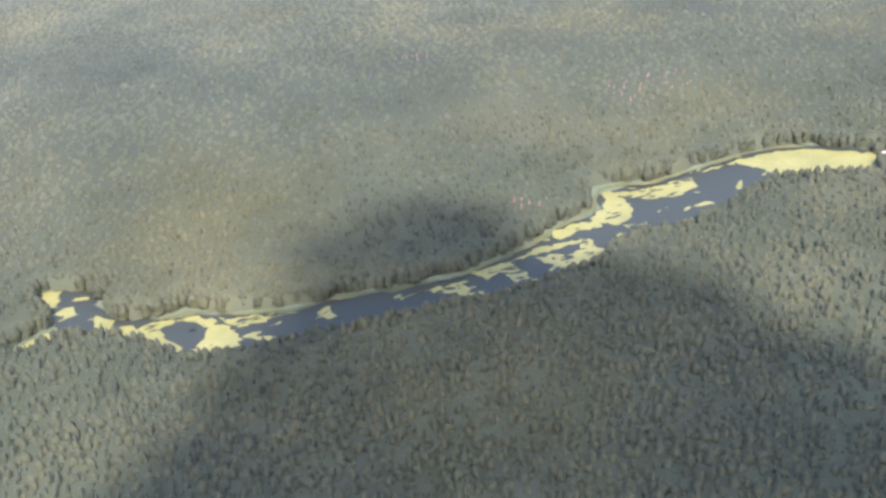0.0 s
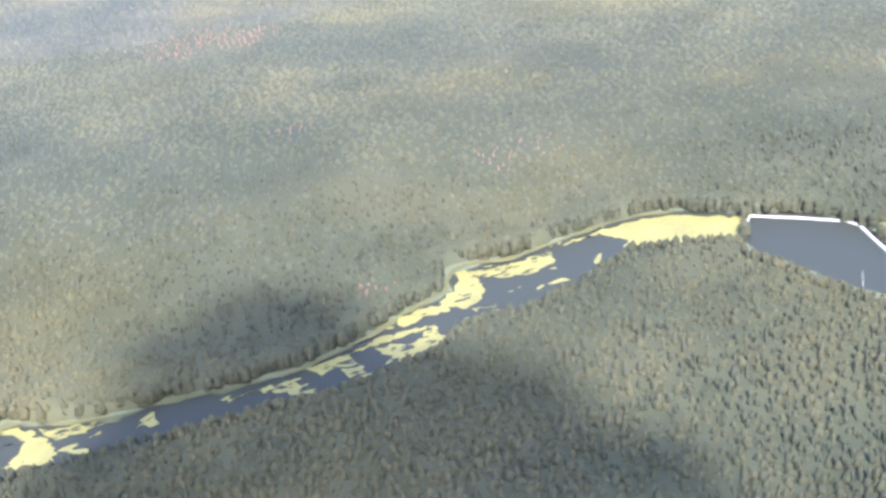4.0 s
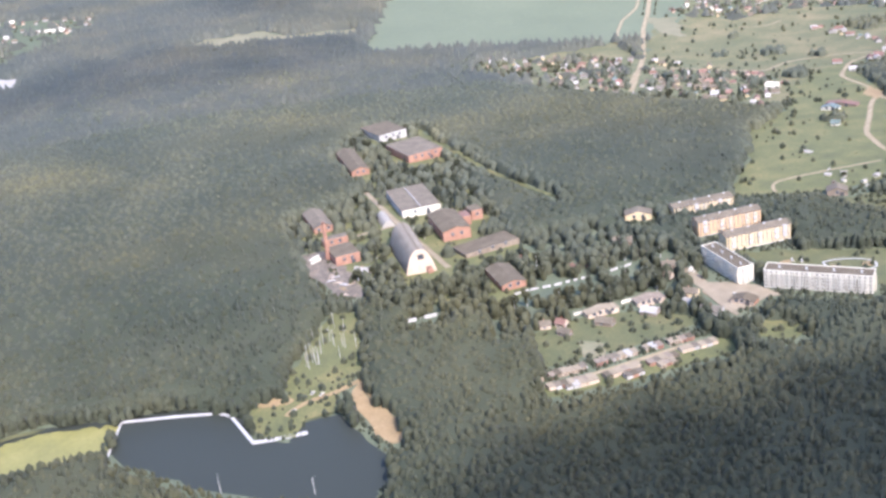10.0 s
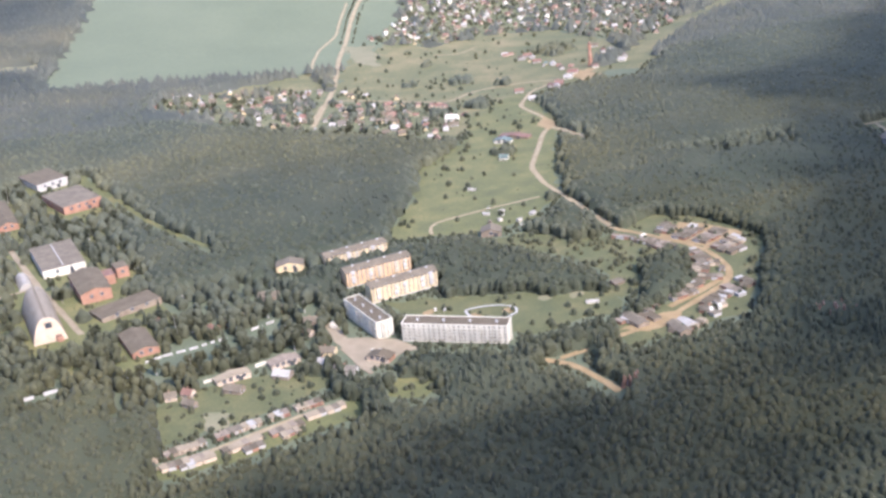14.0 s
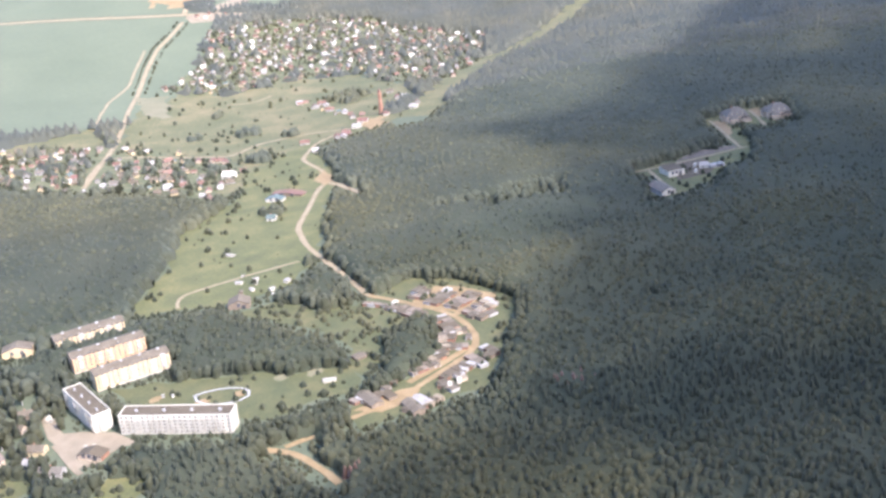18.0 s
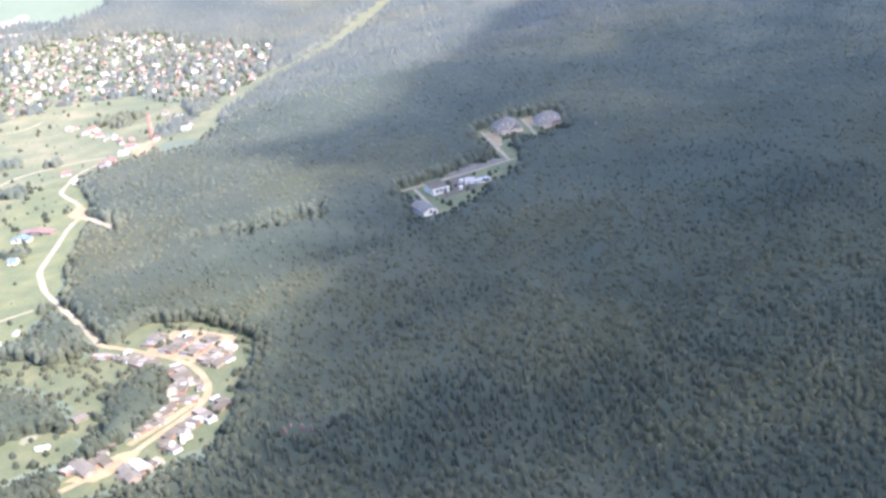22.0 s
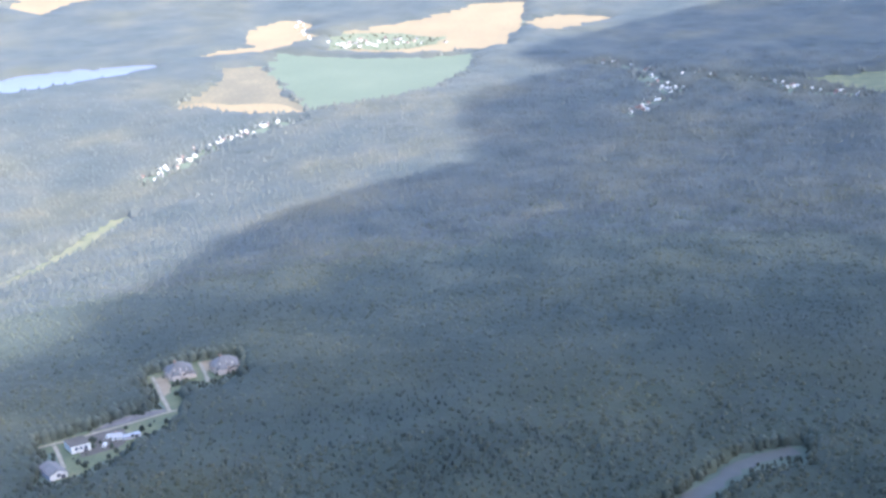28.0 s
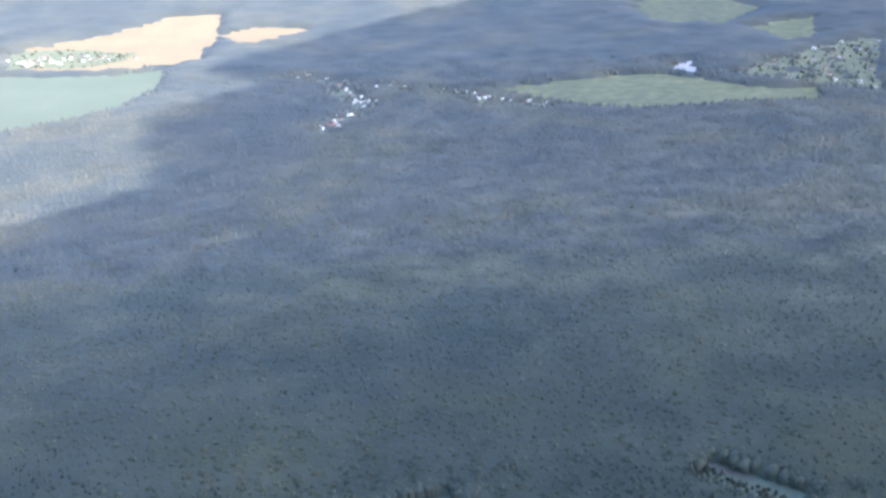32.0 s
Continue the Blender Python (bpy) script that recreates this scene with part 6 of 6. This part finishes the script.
# small bright sheds and scrap on the meadow
for k, (x, y, w, d) in enumerate(((687, 711, 3, 5), (698, 704, 2.5, 4), (687, 676, 3, 3.5), (705, 677, 4, 5), (692, 698, 2.5, 3), (680, 690, 3, 3), (734, 771, 3, 6), (584, 527, 2.6, 8), (619, 532, 7, 8), (573, 483, 7, 9), (672, 694, 2.5, 3))):
    house(x, y, 0.4 + 0.5 * k, w, d, 2.0, 0.7, M_white if k < 8 else M_wood, M_zinc if k < 8 else M_slate, "small pale shed standing in rough grass" if k < 8 else "weathered wooden shed in rough grass", "", "shed", False)
patch("ground", [(1200, 1432), (1233, 1401), (1140, 1304), (1139, 1347)], M_dry, lift=0.6, step=9, wob=6, seed=12, label="dug sandy building plot beside a road")
patch("ground", [(1592, 1837), (1639, 1860), (1654, 1812), (1657, 1782), (1605, 1761), (1598, 1798)], M_sand, lift=0.6, step=14, wob=6, seed=13, label="bare earth lot beside a highway")
patch("ground", [(1631, 1744), (1678, 1737), (1742, 1744), (1723, 1717), (1670, 1696), (1625, 1705)], M_asph, lift=0.5, step=12, wob=4, seed=31, label="bare yellowish lot beside a highway")
patch("ground", [(1561, 1715), (1609, 1722), (1655, 1670), (1636, 1642), (1581, 1666), (1545, 1682)], M_asph, lift=0.6, step=8, wob=2, seed=32, label="sandy forecourt at a road junction")
patch("ground", [(1150, 985), (1163, 978), (1200, 980), (1204, 992), (1165, 996)], M_sand, lift=0.66, step=6, wob=1.5, seed=14, label="bright sandy yard below a water tower")

# ---- distant houses ----
FAR_SPOTS = []
rng = random.Random(13)
for poly, step, keep in ((TOWNPARTS[0], 19, 0.75), (TOWNPARTS[1], 23, 0.5), (TOWNPARTS[2], 23, 0.5), (TOWNPARTS[3], 23, 0.42), (LEFTVILLAGE, 40, 0.12), (RIGHTVILLAGE, 36, 0.5)):
    FAR_SPOTS += rows_in(poly, step, rng, keep)


def along(pts, n, off):
    out = []
    for _ in range(n):
        i = rng.randrange(len(pts) - 1)
        u = rng.random()
        out.append((pts[i][0] + (pts[i + 1][0] - pts[i][0]) * u + rng.uniform(-off, off), pts[i][1] + (pts[i + 1][1] - pts[i][1]) * u + rng.uniform(-off, off)))
    return out


TOWN = len(FAR_SPOTS)
MIXED = range(len(FAR_SPOTS), len(FAR_SPOTS) + len(SPOTS[265:]))
FAR_SPOTS += SPOTS[265:]
for pts, n in zip(HAMLETS, (66, 40, 84, 22)):
    FAR_SPOTS += along(pts, n, 24)
FAR_SPOTS += along([(3196, 1337), (3233, 1277), (3307, 1111)], 46, 40) + along([(2708, 975), (2698, 916), (2655, 928)], 14, 22) + along([(3240, 1420), (3420, 1560)], 10, 20) + along([(1540, 1700), (1640, 1690), (1620, 1780)], 7, 14)
for col, (wall, roofm) in enumerate(((M_pale, M_pale), (M_panel, M_slate), (M_hall, M_rust), (M_white, M_white))):
    bw, br = bmesh.new(), bmesh.new()
    for k, (x, y) in enumerate(FAR_SPOTS):
        kind = (0, 1, 1, 1, 2)[(k * 7 + k // 3) % 5]
        if k >= MIXED.stop:
            kind = (3, 3, 1, 3, 2)[(k * 7 + k // 3) % 5]
        elif kind == 0 and k % 2:
            kind = 3
        if kind != col:
            continue
        w, d, h = rng.uniform(4.5, 7.5), rng.uniform(6, 10), rng.uniform(3.5, 6)
        if k < TOWN or k in MIXED:
            w, d, h = w * 0.8, d * 0.8, h * 0.7
        if k >= MIXED.stop:
            w, d, h = w * 0.8, d * 0.75, h * 0.65
        m = Matrix.Translation((x, y, float(land(x, y)))) @ Matrix.Rotation(rng.uniform(0, 3.1), 4, "Z")
        n0 = len(bw.verts)
        prism([(-w / 2, -3), (w / 2, -3), (w / 2, h), (-w / 2, h)], -d / 2, d / 2, bw)
        bw.verts.ensure_lookup_table()
        bmesh.ops.transform(bw, matrix=m, verts=bw.verts[n0:])
        n0 = len(br.verts)
        prism([(-w / 2 - 0.6, h), (w / 2 + 0.6, h), (0, h + 3)], -d / 2 - 0.6, d / 2 + 0.6, br)
        br.verts.ensure_lookup_table()
        bmesh.ops.transform(br, matrix=m, verts=br.verts[n0:])
    tagged(part("distant_houses", bw, wall, None), "distant pale houses of far villages", "houses", "", "stuff")
    tagged(part("distant_roofs", br, roofm, None), "pitched roofs of far village houses", "roofs", "", "stuff")
for pts, w in (([(-89, 2173), (-49, 2293), (18, 2582), (60, 2700)], 7), ([(305, 1941), (380, 2080), (445, 2184), (519, 2273)], 7), ([(251, 2067), (295, 2381)], 6)):
    strip("road", pts, w + 3, M_sand, lift=1.2, label="pale road between distant houses")


for a, b in [[(271, 2194), (315, 2163)], [(417, 2271), (454, 2241)], [(44, 2402), (96, 2385)], [(4, 1922), (33, 1930)], [(388, 2166), (421, 2145)], [(-32, 2874), (11, 2854)], [(288, 2394), (312, 2368)], [(524, 2117), (566, 2068)]]:
    n = math.hypot(b[0] - a[0], b[1] - a[1])
    house((a[0] + b[0]) / 2, (a[1] + b[1]) / 2, math.atan2(b[1] - a[1], b[0] - a[0]) - math.pi / 2, 7, n, 3.0, 1.8, M_white, M_white, "long white barn with a pale roof at a distant town", "", "barn", False)


# ---- pond walkway, fences, cars ----
def walkway(pts, width, mat, label):
    r = root("floating_walkway", pts[0][0], pts[0][1], 0, label, "walkway")
    base = r.matrix_world.inverted()
    me = mesh_of("deck_section", boxes((-1.9, -width / 2, -0.5, 1.9, width / 2, 0.12), (-1.9, -width / 2, 0.12, 1.9, -width / 2 + 0.12, 0.3), (-1.9, width / 2 - 0.12, 0.12, 1.9, width / 2, 0.3)), mat)
    for (a, b), (c, d) in zip(pts[:-1], pts[1:]):
        ang, ln = math.atan2(d - b, c - a), math.hypot(c - a, d - b)
        n = max(1, round(ln / 4))
        for i in range(n):
            u = (i + 0.5) / n
            ob = new("deck_section", me)
            ob.parent = r
            ob.matrix_local = base @ Matrix.Translation((a + (c - a) * u, b + (d - b) * u, WATER_Z + 0.55)) @ Matrix.Rotation(ang, 4, "Z")


walkway([(83, 770), (108, 751), (131, 731), (134, 722), (127.5, 683)], 2.2, M_conc, "pale floating walkway round a dark pond")
walkway([(127.5, 683), (141, 675), (156, 668)], 3.2, M_conc, "broad pale landing stage in a pond")
walkway([(83, 770), (70, 752), (57, 733)], 1.2, M_conc, "thin pale boom between duckweed and open water")


def fence(pts, label, mat, h=2.2, gap=0.15):
    rg = random.Random(len(pts))
    r = root("fence", pts[0][0], pts[0][1], 0, label, "fence")
    base = r.matrix_world.inverted()
    me = mesh_of("panel", boxes((0.08, -0.08, -0.8, 2.92, 0.08, h)), mat)
    mp = mesh_of("post", boxes((-0.12, -0.12, -0.8, 0.08, 0.12, h + 0.15)), M_conc)
    for (a, b), (c, d) in zip(pts[:-1], pts[1:]):
        ang, ln = math.atan2(d - b, c - a), math.hypot(c - a, d - b)
        for i in range(int(ln / 3)):
            x, y = a + math.cos(ang) * 3 * i, b + math.sin(ang) * 3 * i
            m = base @ Matrix.Translation((x, y, float(land(x, y)))) @ Matrix.Rotation(ang, 4, "Z")
            for nm, q in (("post", mp), ("panel", me)):
                if nm == "panel" and rg.random() < gap:
                    continue
                ob = new(nm, q)
                ob.parent, ob.matrix_local = r, m


fence(FENCES[0], "pale concrete slab fence with gaps along the factory", M_conc, 1.7, 0.3)
fence(FENCES[1], "pale slab fence between trees", M_conc, 1.8)
fence(FENCES[2], "pale concrete fence in a forest clearing", M_conc, 2.6, 0.1)
fence(FENCES[3], "long white board fence beside a barrack", M_white, 2.2, 0.05)
fence(FENCES[4], "bright white board fence at a yard", M_white, 2.6, 0.0)


def car(x, y, ang, mat, label):
    r = root("car", x, y, ang, label, "car", "parked cars", dz=0.6)
    part("body", prism([(-2.1, 0.35), (2.1, 0.35), (2.15, 0.8), (1.1, 0.95), (-1.9, 0.95), (-2.15, 0.8)], -0.85, 0.85), mat, r)
    part("cabin", prism([(-1.7, 0.95), (1.0, 0.95), (0.4, 1.5), (-1.2, 1.5)], -0.75, 0.75), M_glass, r, "dark glass cabin")
    part("roof_panel", boxes((-1.2, -0.74, 1.5, 0.4, 0.74, 1.56)), mat, r)
    for u in (-1.3, 1.3):
        for v in (-0.8, 0.8):
            bm = lathe([(0.33, -0.1), (0.33, 0.1)], 10)
            bmesh.ops.rotate(bm, cent=(0, 0, 0), matrix=Matrix.Rotation(radians(90), 3, "X"), verts=bm.verts)
            bmesh.ops.translate(bm, vec=(u, v, 0.33), verts=bm.verts)
            part("wheel", bm, M_dark, r)
    return r


c1 = car(163, 696, 0.4, M_white, "white car parked on grass by the pond")
for x, y, a in ((183, 706, 0.6), (186, 700, 0.5), (464, 652, 0.4), (452, 604, 1.0), (455, 600, 1.0), (468, 727, 0.2), (520, 612, 0.9), (523, 606, 0.8), (700, 720, 0.3), (735, 766, 0.2), (680, 668, 0.5)):
    copy_thing(c1, Matrix.Translation((x, y, float(land(x, y)) + 0.6)) @ Matrix.Rotation(a, 4, "Z"))
for x, y, a in ((437, 789, 0.3), (465, 655, 0.4), (611, 452, 0.6), (700, 566, 0.2), (618, 450, 0.6), (1071, 514, 0.3), (1054, 505, 0.4)):
    r = root("white_van", x, y, a, "white box van parked between trees", "van", dz=0.3)
    part("cargo_box", boxes((-3.5, -1.2, 0.7, 1.6, 1.2, 3.1)), M_white, r)
    part("cab", prism([(1.6, 0.7), (3.2, 0.7), (3.2, 1.6), (2.6, 2.5), (1.6, 2.5)], -1.1, 1.1), M_white, r)
    for u in (-2.2, 2.2):
        for v in (-1.0, 1.0):
            bm = lathe([(0.45, -0.15), (0.45, 0.15)], 10)
            bmesh.ops.rotate(bm, cent=(0, 0, 0), matrix=Matrix.Rotation(radians(90), 3, "X"), verts=bm.verts)
            bmesh.ops.translate(bm, vec=(u, v, 0.45), verts=bm.verts)
            part("wheel", bm, M_dark, r)

# sports ground
strip("kerb", [(530, 594), (537, 595), (556, 573), (556, 565), (546, 556), (538, 558), (521, 579), (521, 588), (530, 594)], 1.6, M_conc, lift=0.6, wob=0.2, label="pale worn rim of an oval sports rink", category="kerb")
for k, (x, y, r_) in enumerate(((515, 614, 4), (526, 583, 4), (546, 569, 4), (575, 560, 5), (590, 545, 5))):
    patch("ground", [(x + r_ * math.cos(a) * 1.4, y + r_ * math.sin(a)) for a in [i * 0.9 for i in range(7)]], M_dry if k > 2 else M_sand, lift=0.5, step=2.5, wob=0.9, seed=k, label="bare sandy spot worn in the grass")
for k, pts in enumerate(([(157, 694), (163, 702), (172, 703), (184, 697), (202, 694), (213, 698)], [(212, 698), (206, 670), (196, 640), (190, 612)], [(186, 640), (196, 632), (204, 628)])):
    strip("road", pts, 4.0, M_sand, lift=0.62, seed=k, label="orange sandy track by the beach")


# ---- single trees ----
def leafy_crown(seed, height, radius, low, count, pointed):
    """Many small leaf clumps, thick near the outside, with gaps and an uneven outline."""
    rg = random.Random(seed)
    V, F = [], []
    lobes = [(rg.uniform(-0.5, 0.5), rg.uniform(-0.5, 0.5), rg.uniform(0.2, 0.8), rg.uniform(0.5, 0.8)) for _ in range(7)]
    for _ in range(count):
        if pointed:
            u = rg.random() ** 1.4
            r = radius * (1 - u) * (0.55 + 0.45 * rg.random()) * (1.15 if int(u * 9) % 2 else 0.8)
            a = rg.uniform(0, 6.283)
            c = Vector((r * math.cos(a), r * math.sin(a), low + (height - low) * u))
            s = 0.5 + 0.7 * (1 - u)
        else:
            lx, ly, lz, lr = rg.choice(lobes)
            d = Vector((rg.gauss(0, 1), rg.gauss(0, 1), rg.gauss(0, 1))).normalized() * lr * rg.uniform(0.75, 1.05)
            c = Vector(((lx + d.x * 0.7) * radius, (ly + d.y * 0.7) * radius, low + (height - low) * min(1.0, max(0.0, lz + d.z * 0.35))))
            s = rg.uniform(0.55, 1.1)
        n = Vector((rg.gauss(0, 1), rg.gauss(0, 1), rg.gauss(0.6, 1))).normalized()
        t = n.orthogonal().normalized()
        b = n.cross(t)
        o = len(V)
        V += [c + t * s, c + b * s * 0.8 + n * 0.2, c - t * s, c - b * s * 0.8 - n * 0.25]
        F += [(o, o + 1, o + 2), (o, o + 2, o + 3)]
    return np.array([v[:] for v in V]), np.array(F)


def tree(name, x, y, seed, height, radius, pointed, bark, leaves, label):
    r = root(name, x, y, 0, label, "tree", "single trees")
    rg = random.Random(seed)
    bm = lathe([(0.28, -0.6), (0.2, height * 0.4), (0.05, height * 0.93)], 7)
    for _ in range(6):
        z, a = height * rg.uniform(0.3, 0.75), rg.uniform(0, 6.283)
        e = Vector((math.cos(a), math.sin(a), 0.7)) * radius * rg.uniform(0.5, 0.8)
        p = [bm.verts.new((0.07 * math.cos(k * 2.1), 0.07 * math.sin(k * 2.1), z)) for k in range(3)]
        q = bm.verts.new((e.x, e.y, z + e.z))
        for k in range(3):
            bm.faces.new((p[k], p[(k + 1) % 3], q))
    part("trunk", bm, bark, r)
    v, f = leafy_crown(seed, height, radius, height * (0.06 if pointed else 0.2), 260, pointed)
    raw("crown", v, f, leaves, r)
    return r


rng = random.Random(8)
tp = [tree("birch_tree", 352, 700, 1, 13, 3.6, False, M_birch, M_leaf, "birch with loose green crown and white trunk"), tree("birch_tree", 470, 690, 2, 11, 3.4, False, M_birch, M_leaf, "bushy birch with broad green crown"),
      tree("spruce_tree", 400, 690, 3, 16, 3.0, True, M_bark, M_spruce, "dark spruce with pointed crown"), tree("maple_tree", 440, 640, 4, 10, 4.2, False, M_bark, M_leaf, "rounded broadleaf tree between houses"), tree("willow_tree", 430, 760, 5, 8, 3.6, False, M_bark, M_leaf, "low bushy grey-green willow tree")]
TREE_SPOTS = rows_in(FACTORY, 16, rng, 0.75) + rows_in(VILLAGE, 40, rng, 0.6) + rows_in(MEADOW, 40, rng, 0.16) + rows_in([(300, 690), (330, 680), (360, 668), (420, 640), (440, 660), (470, 720), (400, 740)], 12, rng, 0.7) + rows_in(ESTATE, 22, rng, 0.4) + rows_in(LAWN, 18, rng, 0.2)
sx, sy = np.array([p[0] for p in TREE_SPOTS]), np.array([p[1] for p in TREE_SPOTS])
busy = np.zeros(len(sx), bool)
for p in FOOT + [POND, RIVER, PLAZA]:
    busy |= inside(sx, sy, p)
for (x, y), b in list(zip(TREE_SPOTS, busy))[:420]:
    # trees left out where they would hide a clearing or building from the camera
    if b or not clear_of_roads(x, y, 4) or view_openness(np.array([x]), np.array([y]), 9.0)[0] > 0.95 and not inside(np.array(x), np.array(y), MEADOW):
        continue
    low = inside(np.array(x), np.array(y), MEADOW) or inside(np.array(x), np.array(y), LAWN)
    s = rng.uniform(0.35, 0.7) if low else rng.uniform(0.75, 1.15)
    t = copy_thing(rng.choice(tp[:2] + tp[3:] if low else tp), Matrix.Translation((x, y, float(land(x, y)))) @ Matrix.Rotation(rng.uniform(0, 6.28), 4, "Z"))
    t.scale = (s, s, s * rng.uniform(0.85, 1.1))

# tall pale dead birches over the clearing, and a bleached dead pine on the pond shore
def bare_tree(x, y, h, seed, label):
    rg = random.Random(seed)
    r = root("dead_tree", x, y, 0, label, "tree", "bare trees")
    part("trunk", lathe([(0.22, -0.5), (0.16, h * 0.5), (0.05, h)], 6), M_birch, r)
    for k in range(5):
        a, z, l = rg.uniform(0, 6.28), h * rg.uniform(0.5, 0.95), rg.uniform(1, 2.4)
        bm = lathe([(0.06, 0), (0.02, l)], 4)
        bmesh.ops.rotate(bm, cent=(0, 0, 0), matrix=Euler((0.9, 0, a)).to_matrix(), verts=bm.verts)
        bmesh.ops.translate(bm, vec=(0, 0, z), verts=bm.verts)
        part("limb", bm, M_birch, r)
    return r


d1 = bare_tree(228, 752, 13, 1, "tall bare birch with pale trunk in a clearing")
for k in range(26):
    x, y = 224 + rng.uniform(-30, 26), 748 + rng.uniform(-22, 34)
    if not inside(np.array(x), np.array(y), GLADE):
        continue
    t = copy_thing(d1, Matrix.Translation((x, y, float(land(x, y)))) @ Matrix.Rotation(rng.uniform(0, 6.28), 4, "Z"))
    s = rng.uniform(0.7, 1.1)
    t.scale = (s, s, s)
bare_tree(88, 648, 12, 9, "bleached leaning dead pine on a pond shore")
bare_tree(124, 608, 10, 10, "bleached dead pine among green trees")

# bushes and gardens
bx, by = [], []
rngb = np.random.default_rng(4)
for poly, n in ((MEADOW, 150), (VILLAGE, 520), (BIGVILLAGE, 1700), (FACTORY, 700), (LOWMEADOW, 60), (GREEN, 30), (ROUGH, 120), (WOODGAP, 12), (GARAGES, 160), (DRYFIELD, 120), (LINK, 60), (LAWN, 40), (LANESIDE, 25), (GLADE, 50), (LEFTVILLAGE, 620), (ESTATE, 120), (RIGHTVILLAGE, 240), (GRAINVILLE, 160)):
    xs, ys = [p[0] for p in poly], [p[1] for p in poly]
    x, y = rngb.uniform(min(xs), max(xs), n * 2), rngb.uniform(min(ys), max(ys), n * 2)
    ok = inside(x, y, poly)
    x, y = x[ok][:n], y[ok][:n]
    for pts, w, _ in ROADS.values():
        ok = line_dist(x, y, pts) > w / 2 + 6
        x, y = x[ok], y[ok]
    for p in FOOT + [POND, RIVER]:
        ok = ~inside(x, y, p)
        x, y = x[ok], y[ok]
    bx.append(x)
    by.append(y)
bx, by = np.concatenate(bx), np.concatenate(by)
h = rngb.uniform(1.5, 6.0, bx.size) * np.where(np.hypot(bx, by) > 1100, 1.15, 1.0)
rows = np.array([(x, y) for (a, b), (c, d) in zip(ROADS["field_road"][0][3:-1], ROADS["field_road"][0][4:]) for u in np.arange(0, 1, 0.035) for side in (-1, 1)
                 for x, y in [(a + (c - a) * u - side * (d - b) / math.hypot(c - a, d - b) * 8.5, b + (d - b) * u + side * (c - a) / math.hypot(c - a, d - b) * 8.5)]])
rows = rows[rngb.uniform(0, 1, len(rows)) < 0.42] + rngb.uniform(-2, 2, (1, 2))
hr = rngb.uniform(2.5, 6.5, len(rows))
scatter("roadside_trees", rows[:, 0], rows[:, 1], hr, hr * rngb.uniform(1.1, 1.6, len(rows)), BROAD_FAR, M_leaf, rngb, "uneven rows of green trees along a field road", "trees")
scatter("bushes", bx, by, h, h * rngb.uniform(1.2, 2.0, bx.size), BROAD_FAR, M_leaf, rngb, "scattered green bushes and garden trees", "bushes")
